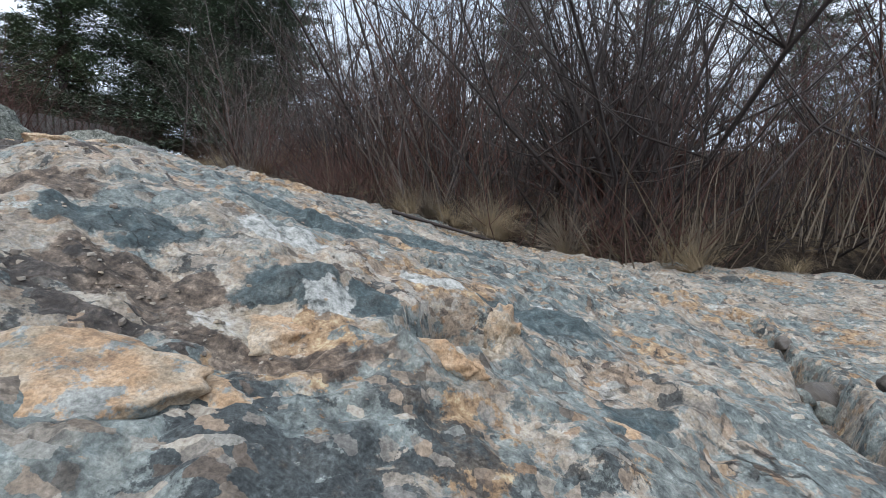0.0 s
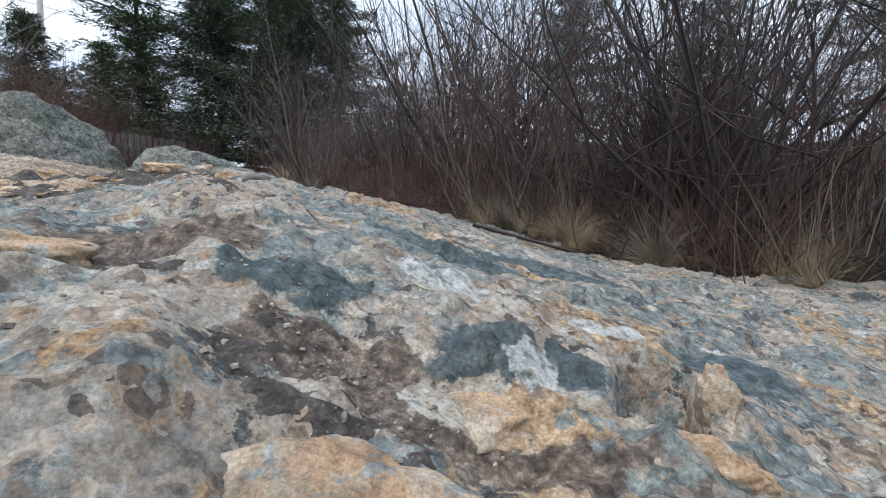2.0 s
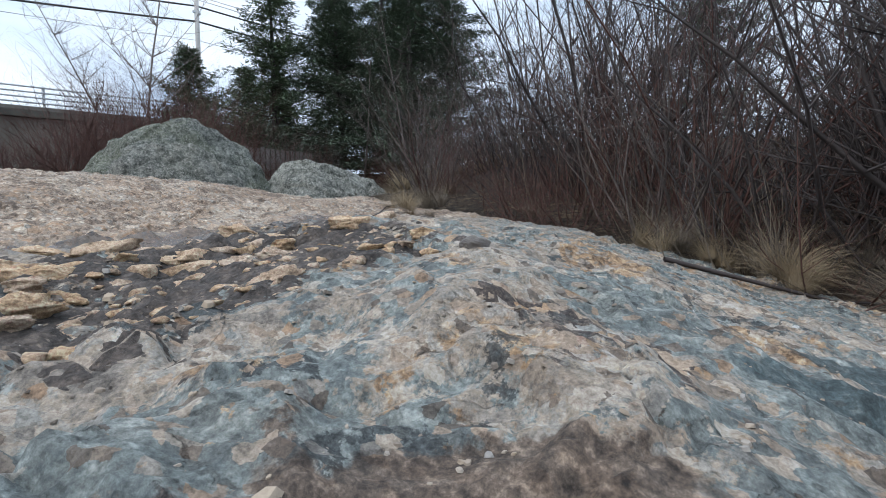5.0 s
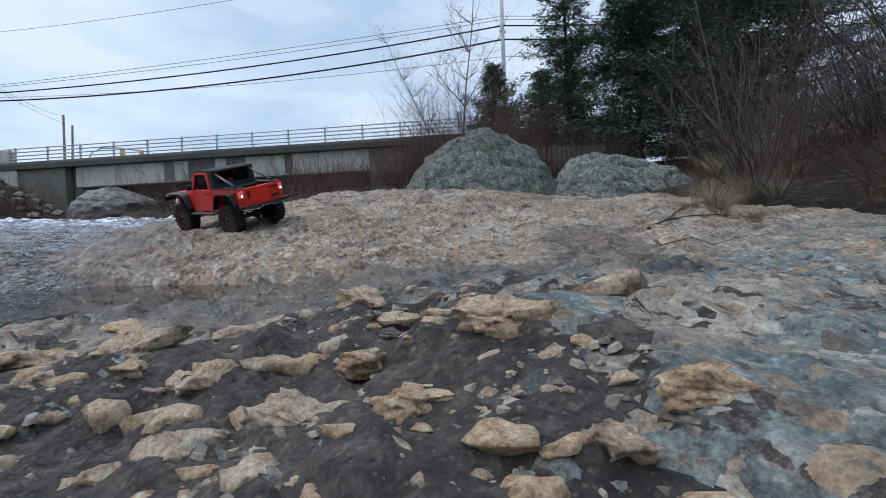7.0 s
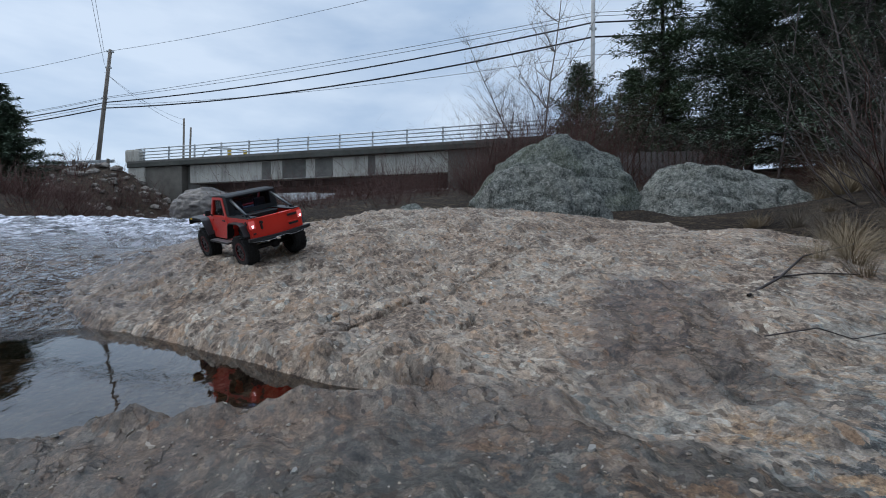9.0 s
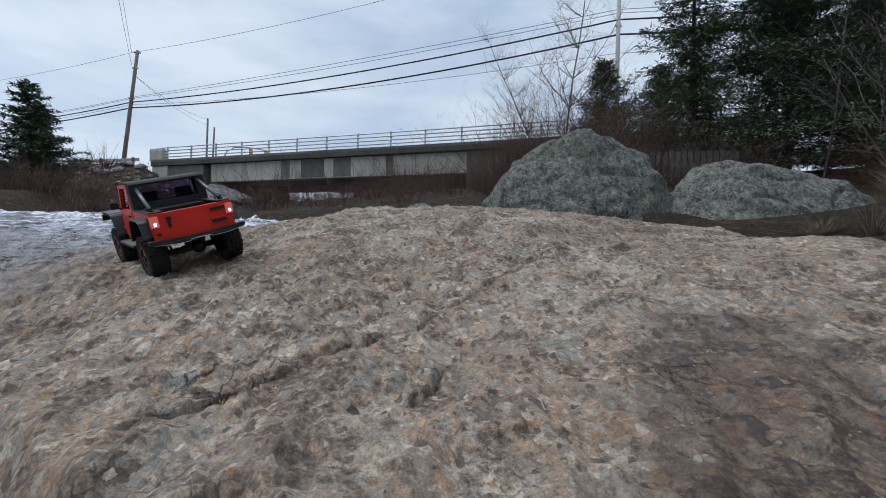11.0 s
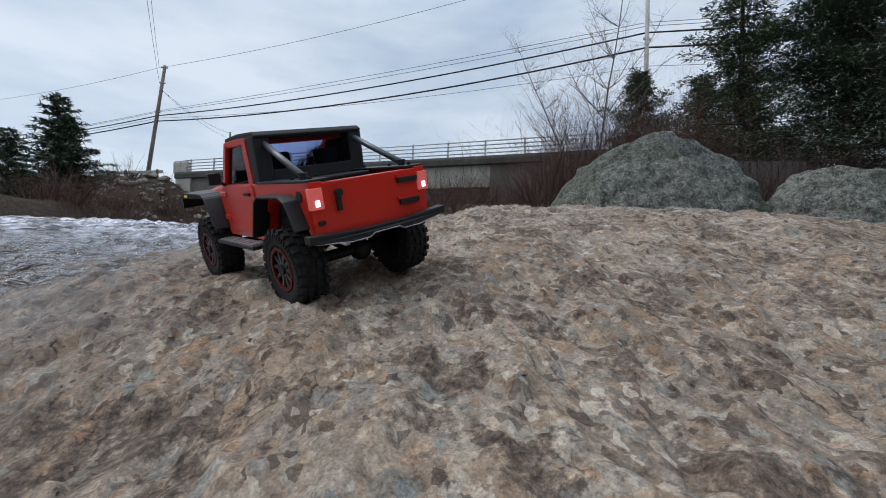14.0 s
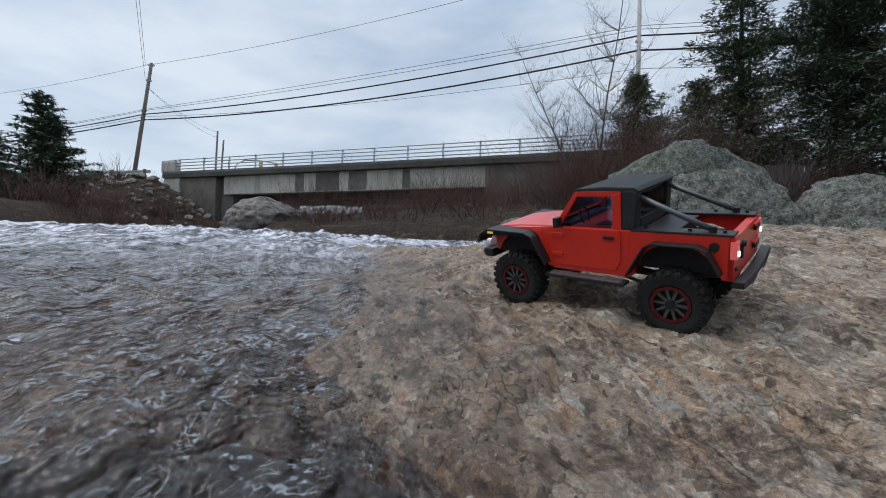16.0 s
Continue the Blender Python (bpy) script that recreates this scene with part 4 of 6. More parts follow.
def lump(name, pos, size, seed, material, label, category="boulder", rough=0.20, sub=6, rot=0.0, sink=0.25, flat=0.0, group=""):
    """A boulder: a noise-shaped ball with worn faces, its base sunk in the ground."""
    bm = bmesh.new()
    bmesh.ops.create_icosphere(bm, subdivisions=sub, radius=1)
    rng = random.Random(seed)
    cuts = [(Vector((rng.uniform(-1, 1), rng.uniform(-1, 1), rng.uniform(-0.3, 1))).normalized(), rng.uniform(0.62, 0.9)) for _ in range(9)]
    for v in bm.verts:
        p = v.co.copy()
        for n, d in cuts:
            k = p.dot(n) - d
            if k > 0:
                p -= n * k * 0.92
        q = p * 1.3 + Vector((seed, 0, 0))
        p *= 1 + rough * (noise.fractal(q, 1.0, 2.0, 4) * 0.6 + 0.35 * abs(noise.noise(q * 2.3)) - 0.1)
        p *= 1 + 0.035 * noise.fractal(q * 4, 0.9, 2.0, 5) - 0.02 * abs(noise.noise(q * 7))
        if flat and p.z > 0:
            p.z *= 1 - flat * p.z
        v.co = Vector((p.x * size[0], p.y * size[1], (p.z + 1 - sink) * size[2]))
    ob = part(name, bm, material, None, "", True)
    ob.matrix_world = pose(*pos, 0, 0, rot)
    return tagged(ob, label, category, group)


def boulder(pos, size, seed, rot, outline, label, material="boulder"):
    """A big glacial boulder: a boxy mass whose height follows an outline across it, cut by worn faces and cracks."""
    bm = bmesh.new()
    bmesh.ops.create_icosphere(bm, subdivisions=6, radius=1)
    rng = random.Random(seed)
    cuts = [(Vector((rng.uniform(-1, 1), rng.uniform(-1, 1), rng.uniform(-0.1, 0.8))).normalized(), rng.uniform(0.88, 1.02)) for _ in range(7)]
    us, hs = zip(*outline)
    for v in bm.verts:
        p = Vector([math.copysign(abs(c) ** 0.80, c) for c in v.co])
        for n, d in cuts:
            k = p.dot(n) - d
            if k > 0:
                p -= n * k * 0.9
        q = p * 1.2 + Vector((seed * 1.7, 0, 0))
        crack = abs(noise.noise(q * 1.5 + Vector((0, 4, 0))))
        p *= 1 + 0.06 * noise.fractal(q, 1.0, 2.0, 4) + 0.035 * noise.fractal(q * 4, 0.8, 2.0, 5) - 0.05 * max(0.0, 1 - crack * 12)
        h = float(np.interp(p.y, us, hs))
        v.co = Vector((p.x * size[0], p.y * size[1], p.z * size[2] * (h if p.z > 0 else 1.0)))
    ob = part("boulder", bm, M[material], None, "", True)
    ob.matrix_world = pose(*pos, 0, 0, rot)
    return tagged(ob, label, "boulder")


boulder((-6.25, 4.00, 0.35), (1.00, 1.27, 1.20), 3, -16, ((-1.1, 0.85), (-0.62, 0.93), (-0.25, 1.04), (0.0, 1.14), (0.19, 1.06), (0.56, 0.99), (0.81, 1.02), (1.1, 1.0)), "large green-grey lichened boulder with a sloping top")
boulder((-4.55, 2.90, 0.22), (0.50, 0.68, 0.74), 8, -14, ((-1.1, 1.1), (-0.45, 1.12), (0.1, 1.10), (0.45, 1.02), (1.1, 0.95)), "smaller pale grey boulder leaning against a larger one", "grey_boulder")
boulder((-5.05, 5.42, 0.30), (0.90, 1.06, 0.84), 5, -30, ((-1.1, 1.05), (-0.5, 1.12), (-0.33, 1.10), (0.0, 1.06), (0.27, 1.0), (0.5, 0.98), (0.76, 1.05), (1.1, 1.0)), "low rounded grey-green boulder with mossy foot", "grey_boulder")
lump("river_boulder", (-11.2, -1.18, 0.50), (0.75, 0.86, 0.56), 12, M["wet_boulder"], "wet brown boulder standing in the rapids", rot=8, rough=0.10)
lump("river_boulder", (-11.4, -0.25, 0.55), (0.3, 0.36, 0.2), 13, M["wet_boulder"], "small wet stone at the river edge", sub=4)
lump("stone", (-6.5, 2.1, 0.55), (0.2, 0.24, 0.15), 14, M["boulder"], "small grey stone beside the boulders", "stone", sub=4)

lump("slab", (-0.655, 0.545, rz0(-0.655, 0.545) - 0.026), (0.078, 0.056, 0.026), 21, M["rock"], "flat blue-grey stone set in the rock", "stone", sub=5, rot=35, sink=0.5, rough=0.3)
lump("slab", (-0.208, 0.198, rz0(-0.208, 0.198) - 0.034), (0.098, 0.054, 0.034), 22, M["pale_stone"], "smooth cream and orange stone set in the rock", "stone", sub=5, rot=8, sink=0.5, rough=0.12)
lump("slab", (-0.130, 0.225, rz0(-0.130, 0.225) - 0.023), (0.050, 0.026, 0.017), 29, M["pale_stone"], "small orange stone set beside a larger one", "stone", sub=5, rot=-25, sink=0.5, rough=0.25)
lump("slab", (-0.150, 0.318, rz0(-0.150, 0.318) - 0.036), (0.058, 0.042, 0.024), 31, M["pale_stone"], "pale lichened hump of rock beside the hollow", "stone", sub=5, rot=25, sink=0.5, rough=0.3)
lump("slab", (0.050, 0.430, rz0(0.050, 0.430) - 0.046), (0.022, 0.050, 0.036), 32, M["pale_stone"], "cream wall of a broken notch in the rock", "stone", sub=5, rot=-12, sink=0.4, rough=0.45)
lump("slab", (-0.012, 0.322, rz0(-0.012, 0.322) - 0.034), (0.056, 0.018, 0.024), 33, M["pale_stone"], "orange lip of a broken notch in the rock", "stone", sub=5, rot=-14, sink=0.4, rough=0.45)
lump("slab", (0.135, 0.335, rz0(0.135, 0.335) - 0.020), (0.036, 0.020, 0.015), 34, M["pale_stone"], "pale flake lying flush in the rock", "stone", sub=4, rot=-40, sink=0.5, rough=0.3)
lump("slab", (-0.470, 0.265, rz0(-0.470, 0.265) - 0.028), (0.060, 0.040, 0.020), 35, M["pale_stone"], "tan flake set in the crumbly rock", "stone", sub=4, rot=20, sink=0.5, rough=0.35)
lump("slab", (-0.80, 0.79, rz0(-0.80, 0.79) - 0.017), (0.060, 0.040, 0.020), 23, M["rock"], "flat pale stone at the edge of the hollow", "stone", sub=4, rot=60, sink=0.5, rough=0.35)
clr = random.Random(61)
for k in range(13):
    i = clr.randint(0, len(CLEFT) - 2)
    t = clr.random()
    cx, cy = CLEFT[i][0] * (1 - t) + CLEFT[i + 1][0] * t + clr.uniform(-0.03, 0.05), CLEFT[i][1] * (1 - t) + CLEFT[i + 1][1] * t + clr.uniform(-0.03, 0.03)
    q = clr.uniform(0.014, 0.034)
    lump("stone", (cx, cy, rz0(cx, cy) - q * 0.35), (q * 1.25, q, q * 0.8), 700 + k, M["wet_boulder" if k % 3 else "rock"], "broken grey stone wedged in the cleft", "stone", sub=3, rot=clr.uniform(0, 180), rough=0.3)
lump("stone", (0.605, 0.82, rz0(0.605, 0.82) - 0.006), (0.050, 0.048, 0.042), 24, M["wet_boulder"], "rounded grey stone lying in a cleft", "stone", sub=4)
lump("stone", (0.665, 0.73, rz0(0.665, 0.73) - 0.008), (0.034, 0.036, 0.028), 25, M["wet_boulder"], "small grey stone lying in a cleft", "stone", sub=4)
lump("stone", (-0.58, 0.71, rz0(-0.58, 0.71) - 0.006), (0.022, 0.016, 0.014), 27, M["wet_boulder"], "dark wedge of stone on the knoll", "stone", sub=4, rot=30)

# ---- bridge ----


def box_bm(bm, x0, x1, y0, y1, z0, z1, bevel=0.0):
    r = bmesh.ops.create_cube(bm, size=1)
    for v in r["verts"]:
        v.co = Vector((x0 + (v.co.x + 0.5) * (x1 - x0), y0 + (v.co.y + 0.5) * (y1 - y0), z0 + (v.co.z + 0.5) * (z1 - z0)))
    if bevel:
        es = list({e for v in r["verts"] for e in v.link_edges})
        bmesh.ops.bevel(bm, geom=es, offset=bevel, segments=2, profile=0.6, affect="EDGES")
    return bm


def box_part(name, dims, material, parent, label="", bevel=0.0):
    return part(name, box_bm(bmesh.new(), *dims, bevel), material, parent, label)


# local x runs along the deck from the far end, local y away from the river's lower side
bridge = new("bridge")
tagged(bridge, "concrete road bridge with steel railing over the river", "bridge")
BA, BB = Vector((-38.95, -12.4, 5.9)), Vector((-22.85, 13.6, 5.9))
bridge.matrix_world = pose(*BA, 0, 0, math.degrees(math.atan2(BB.y - BA.y, BB.x - BA.x)))
LB = 40.0
box_part("deck", (-0.3, LB, 0, 9, -0.32, 0), M["mossy_concrete"], bridge, "dark stained concrete deck edge", 0.03)
box_part("kerb", (-0.3, LB, 0.02, 0.42, 0, 0.16), M["concrete_dark"], bridge, "", 0.02)
box_part("girder", (5.2, 24.5, 0.35, 1.0, -1.62, -0.32), M["concrete"], bridge, "pale streaked concrete beam", 0.04)
# the inner girders and bearing wall take a darker concrete than the outer beam
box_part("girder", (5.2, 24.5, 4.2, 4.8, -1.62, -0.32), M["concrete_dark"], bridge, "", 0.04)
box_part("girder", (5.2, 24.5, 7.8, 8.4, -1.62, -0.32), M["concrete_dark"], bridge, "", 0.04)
box_part("abutment", (0.0, 4.6, 0.2, 8.8, -5.5, -0.32), M["concrete_brown"], bridge, "grey concrete abutment", 0.05)
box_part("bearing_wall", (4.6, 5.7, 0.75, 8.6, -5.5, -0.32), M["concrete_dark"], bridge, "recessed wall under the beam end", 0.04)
for x0, x1 in ((11.3, 12.0), (12.9, 14.7), (15.4, 16.7), (19.2, 19.7)):
    box_part("stained_panel", (x0, x1, 0.335, 0.36, -1.55, -0.36), M["concrete_dark"], bridge, "dark damp stain panel", 0.005)
box_part("abutment", (24.5, LB, 0.2, 8.8, -5.5, -0.32), M["concrete_brown"], bridge, "grey concrete abutment", 0.05)
box_part("wing_wall", (-0.25, 1.3, 0.08, 0.3, -1.4, -0.33), M["concrete"], bridge, "", 0.03)
box_part("end_block", (-0.5, 0.9, 0.0, 0.45, 0.0, 1.05), M["concrete"], bridge, "rounded concrete end block", 0.2)
nposts = 17
for k in range(nposts):
    x = 1.2 + k * 2.3
    bm = bmesh.new()
    box_bm(bm, x - 0.045, x + 0.045, 0.14, 0.22, 0.16, 0.75)
    box_bm(bm, x - 0.045, x + 0.045, 0.17, 0.25, 0.72, 1.12)
    part("rail_post", bm, M["galvanised"], bridge)
for z in (0.34, 0.57, 0.80, 1.03):
    bm = bmesh.new()
    bmesh.ops.create_cone(bm, cap_ends=True, segments=8, radius1=0.038, radius2=0.038, depth=LB - 1)
    bmesh.ops.rotate(bm, verts=bm.verts, cent=(0, 0, 0), matrix=Matrix.Rotation(radians(90), 3, "Y"))
    bmesh.ops.translate(bm, verts=bm.verts, vec=((LB - 1) / 2 + 0.5, 0.12, z))
    part("rail", bm, M["galvanised"], bridge, "", True)
# the older bridge seen below the deck
box_part("rear_beam", (9.5, 34.0, 15.0, 15.8, -1.25, -0.45), M["concrete"], bridge, "pale beam of the parallel older span")
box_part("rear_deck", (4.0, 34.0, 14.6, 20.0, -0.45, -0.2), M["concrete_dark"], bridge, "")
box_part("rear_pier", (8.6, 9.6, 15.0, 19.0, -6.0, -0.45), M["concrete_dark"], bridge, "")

# ---- rubble on the heap beside the abutment ----
rbl, rv, rf = random.Random(77), [], []
for k in range(170):
    a, r = rbl.uniform(-1.6, 1.9), 7.5 * rbl.random() ** 0.7
    cx, cy = -37.6 + r * math.cos(a), -13.6 + r * math.sin(a)
    cz = float(ground_height(np.array([cx]), np.array([cy]))[0])
    bm = bmesh.new()
    bmesh.ops.create_icosphere(bm, subdivisions=1, radius=rbl.uniform(0.10, 0.34))
    base = len(rv)
    for v in bm.verts:
        q = v.co * rbl.uniform(0.75, 1.25)
        rv.append((cx + q.x * 1.2, cy + q.y, cz + q.z * 0.7))
    rf += [tuple(base + v.index for v in f.verts) for f in bm.faces]
    bm.free()
mesh_ob("rubble", rv, rf, M["rubble"], None, "grey-brown rubble heaped beside the bridge abutment", False, "rubble", "stuff")

# ---- tubes, plants ----


def tube(verts, faces, pts, radii, sides=4):
    """Adds a tapered tube along pts to the vertex and face lists."""
    base = len(verts)
    n = len(pts)
    for i, p in enumerate(pts):
        d = (pts[min(i + 1, n - 1)] - pts[max(i - 1, 0)]).normalized()
        a = d.orthogonal().normalized()
        b = d.cross(a)
        for k in range(sides):
            t = 2 * math.pi * k / sides
            verts.append(tuple(p + (a * math.cos(t) + b * math.sin(t)) * radii[i]))
    for i in range(n - 1):
        for k in range(sides):
            q, w = base + i * sides + k, base + i * sides + (k + 1) % sides
            faces.append((q, w, w + sides, q + sides))
    faces.append(tuple(base + (n - 1) * sides + k for k in range(sides)))


def wander(rng, start, direction, length, steps, bend, lift=0.0):
    pts, d = [start.copy()], direction.normalized()
    for _ in range(steps):
        d = (d + Vector((rng.uniform(-bend, bend), rng.uniform(-bend, bend), rng.uniform(-bend, bend) + lift))).normalized()
        pts.append(pts[-1] + d * length / steps)
    return pts


def shrub(name, seed, stems, height, lean, radius, material, label, twig_n=4, fine=3):
    """A leafless shrub: many stems from one root, side branches and fine twigs."""
    rng = random.Random(seed)
    sv, sf, tv, tf = [], [], [], []
    for _ in range(stems):
        a = rng.uniform(0, 2 * math.pi)
        root = Vector((math.cos(a), math.sin(a), 0)) * rng.uniform(0, 0.3)
        ln = lean * rng.uniform(0.1, 1.6)
        d = Vector((math.cos(a) * ln, math.sin(a) * ln, 1))
        h = height * rng.uniform(0.45, 1.1)
        r = radius * rng.uniform(0.35, 1.15)
        pts = wander(rng, root, d, h, 6, 0.27, 0.07)
        tube(sv, sf, pts, [r * (1 - 0.82 * i / 6) for i in range(7)], 3)
        for _ in range(twig_n):
            i = rng.randint(1, 5)
            side = Vector((rng.uniform(-1, 1), rng.uniform(-1, 1), rng.uniform(0.1, 1.0)))
            bl = h * rng.uniform(0.18, 0.45)
            bp = wander(rng, pts[i], side, bl, 2, 0.26, 0.10)
            br = r * (1 - 0.82 * i / 6) * 0.55
            tube(tv, tf, bp, [br * (1 - 0.35 * k) for k in range(3)], 3)
            for _ in range(fine):
                k = rng.randint(1, 2)
                fp = wander(rng, bp[k], Vector((rng.uniform(-1, 1), rng.uniform(-1, 1), rng.uniform(0.2, 1))), bl * rng.uniform(0.25, 0.6), 1, 0.2, 0.08)
                tube(tv, tf, fp, [br * 0.42, br * 0.2], 3)
    ob = mesh_ob(name, sv, sf, material, None, label, True, "shrub")
    mesh_ob("twig_growth", tv, tf, material, ob, "", True, "", "stuff")
    return ob


def grass(name, seed, blades, height, spread, material, label, droop=0.6, wide=1.0):
    """A tussock of dead grass, blade by blade."""
    rng = random.Random(seed)
    v, f = [], []
    for _ in range(blades):
        a = rng.uniform(0, 2 * math.pi)
        o = Vector((math.cos(a), math.sin(a), 0))
        c = rng.uniform(0, 2 * math.pi)
        p = o * spread * 0.3 * rng.random() ** 0.5
        o = (o + Vector((math.cos(c), math.sin(c), 0)) * 1.2 * min(1.0, wide - 0.6)).normalized()
        d = (o * rng.uniform(0.2, 1.2) * droop + Vector((0, 0, 1))).normalized()
        h, w = height * rng.uniform(0.5, 1.2), rng.uniform(0.0010, 0.0026) * wide
        side = Vector((-o.y, o.x, 0)) * w
        b = len(v)
        for k in range(6):
            s = 1 - k / 5.5
            v += [tuple(p - side * s), tuple(p + side * s)]
            p = p + d * h / 5
            d = (d + o * rng.uniform(0.05, 0.35) * droop - Vector((0, 0, 0.28 * droop * k / 2))).normalized()
        for k in range(5):
            q = b + 2 * k
            f.append((q, q + 1, q + 3, q + 2))
    return mesh_ob(name, v, f, material, None, label, False, "grass")


def conifer(name, seed, height, width, material, label, bare=0.06, dense=1.0, leaf=1.0):
    """A spruce: trunk, uneven whorls of limbs and flat sprays of needles."""
    rng = random.Random(seed)
    tv, tf, lv, lf = [], [], [], []
    top = Vector((rng.uniform(-0.2, 0.2), rng.uniform(-0.2, 0.2), height))
    tube(tv, tf, [Vector((0, 0, -0.3)), top * 0.5, top], [height * 0.017, height * 0.011, 0.01], 7)
    z = height * bare
    lobes = [rng.uniform(0.65, 1.3) for _ in range(7)]
    while z < height * 0.99:
        f = 1 - z / height
        n = 7
        a0 = rng.uniform(0, 6.28)
        swell = 0.8 + 0.45 * abs(math.sin(z * 2.1 + seed))
        for k in range(n):
            if rng.random() < 0.15:
                continue
            a = a0 + 6.283 * k / n + rng.uniform(-0.4, 0.4)
            o = Vector((math.cos(a), math.sin(a), 0))
            L = width * (0.10 + 0.9 * f ** 0.75) * swell * lobes[int(a * 1.1) % 7] * rng.uniform(0.55, 1.3)
            p0 = top * (z / height)
            tip = p0 + o * L + Vector((0, 0, L * rng.uniform(-0.12, 0.32)))
            tube(tv, tf, [p0, (p0 + tip) / 2 - Vector((0, 0, 0.05 * L)), tip], [0.012 + 0.005 * L, 0.009, 0.003], 3)
            m = max(3, int(L * 9 * dense))
            for j in range(m):
                t = (j + rng.random()) / m
                c = p0.lerp(tip, 0.10 + 0.92 * t)
                sp = 0.15 * L * (1.15 - t) + 0.07
                for _ in range(int(21 / leaf ** 0.8)):
                    q = c + Vector((rng.uniform(-sp, sp), rng.uniform(-sp, sp), rng.uniform(-0.13, 0.06)))
                    dd = (o + Vector((rng.uniform(-1, 1), rng.uniform(-1, 1), rng.uniform(-0.6, 0.5)))).normalized() * rng.uniform(0.07, 0.18) * leaf
                    w = dd.cross(Vector((rng.uniform(-0.7, 0.7), rng.uniform(-0.7, 0.7), 1))).normalized() * rng.uniform(0.014, 0.028) * leaf
                    b = len(lv)
                    lv += [tuple(q - w), tuple(q + dd), tuple(q + w)]
                    lf.append((b, b + 1, b + 2))
        z += height * rng.uniform(0.030, 0.055)
    ob = new(name)
    tagged(ob, label, "tree")
    mesh_ob("trunk", tv, tf, M["bark_dark"], ob, "", True)
    mesh_ob("crown", lv, lf, material, ob)
    return ob


def bare_tree(name, seed, height, material, label, limbs=16, lean=0.1):
    rng = random.Random(seed)
    v, f, tv, tf = [], [], [], []
    trunk = wander(rng, Vector((0, 0, -0.2)), Vector((lean, 0, 1)), height, 9, 0.06, 0.03)
    r0 = height * 0.0052
    tube(v, f, trunk, [r0 * (1 - 0.9 * i / 9) for i in range(10)], 6)
    for _ in range(limbs):
        i = rng.randint(2, 8)
        a = rng.uniform(0, 6.28)
        L = height * rng.uniform(0.18, 0.42) * (1.15 - i / 10)
        bp = wander(rng, trunk[i], Vector((math.cos(a), math.sin(a), rng.uniform(0.5, 1.2))), L, 6, 0.14, 0.06)
        br = r0 * (1 - 0.9 * i / 9) * 0.6
        tube(tv, tf, bp, [br * (1 - 0.8 * k / 6) for k in range(7)], 4)
        for _ in range(20):
            k = rng.randint(1, 6)
            fp = wander(rng, bp[k], Vector((rng.uniform(-1, 1), rng.uniform(-1, 1), rng.uniform(0.1, 1))), L * rng.uniform(0.2, 0.5), 4, 0.16, 0.05)
            tube(tv, tf, fp, [br * 0.33 * (1 - 0.7 * q / 4) for q in range(5)], 3)
    ob = mesh_ob(name, v, f, material, None, label, True, "tree")
    mesh_ob("branch_growth", tv, tf, material, ob, "", True, "", "stuff")
    return ob


def gz(x, y):
    return float(ground_height(np.array([x]), np.array([y]))[0])


def rz_(x, y):
    return float(rock_height(np.array([x]), np.array([y]))[0])


# ---- shrub thicket along the bank ----
rng = random.Random(11)
protos = [shrub("bare_shrub", 100 + k, (32, 26, 34, 15)[k], (1.9, 2.3, 1.7, 2.6)[k], (0.7, 0.6, 0.9, 0.55)[k], (0.0075, 0.0095, 0.0065, 0.016)[k],
                M[("bark_red", "bark_grey", "bark_red", "bark_dark")[k]],
                ("thicket of leafless red-brown shrub stems on the bank", "leafless grey-brown shrub with tangled twigs on the bank")[k % 2], (4, 4, 4, 7)[k], (3, 3, 3, 3)[k]) for k in range(4)]
low = [shrub("low_shrub", 140 + k, 18, (0.8, 1.0)[k], 0.8, 0.007, M["bark_red"], "low red-brown leafless shrub by the river", 3, 2) for k in range(2)]

# dark filler shrubs, added in place of the shadow at the thicket's foot
shade_low = shrub("low_shrub", 151, 15, 1.05, 0.8, 0.009, M["bark_dark"], "low dark leafless shrub standing in for shade under the thicket", 2, 1)
far_spots = []


def far_growth(spots):
    """The far banks' shrubs, too many to tell apart: stems and side twigs in one mesh."""
    kinds = []
    for seed in (150, 152, 153):
        r, v, f = random.Random(seed), [], []
        for _ in range(16):
            a, h = r.uniform(0, 6.283), r.uniform(0.45, 1.05)
            o = Vector((math.cos(a), math.sin(a), 0))
            stem = wander(r, o * r.uniform(0, 0.35), o * r.uniform(0.1, 1.2) * 0.8 + Vector((0, 0, 1)), h, 3, 0.24, 0.05)
            tube(v, f, stem, [0.008, 0.006, 0.004, 0.0015], 3)
            for _ in range(2):
                side = Vector((r.uniform(-1, 1), r.uniform(-1, 1), r.uniform(0.1, 1.0)))
                tube(v, f, wander(r, stem[r.randint(1, 2)], side, h * r.uniform(0.2, 0.45), 2, 0.24, 0.1), [0.004, 0.003, 0.001], 3)
        kinds.append((np.array(v), f))
    verts, faces, base = [], [], 0
    for k, (x, y, turn, size) in enumerate(spots):
        v, f = kinds[k % 3]
        c, s = math.cos(turn) * size, math.sin(turn) * size
        verts += np.stack([v[:, 0] * c - v[:, 1] * s + x, v[:, 0] * s + v[:, 1] * c + y, v[:, 2] * size + gz(x, y) - 0.1], 1).tolist()
        faces += [tuple(i + base for i in q) for q in f]
        base += len(v)
    mesh_ob("far_shrubs", verts, faces, M["bark_red"], None, "dark red leafless shrubs massed on the far bank", True, "shrub", "stuff")



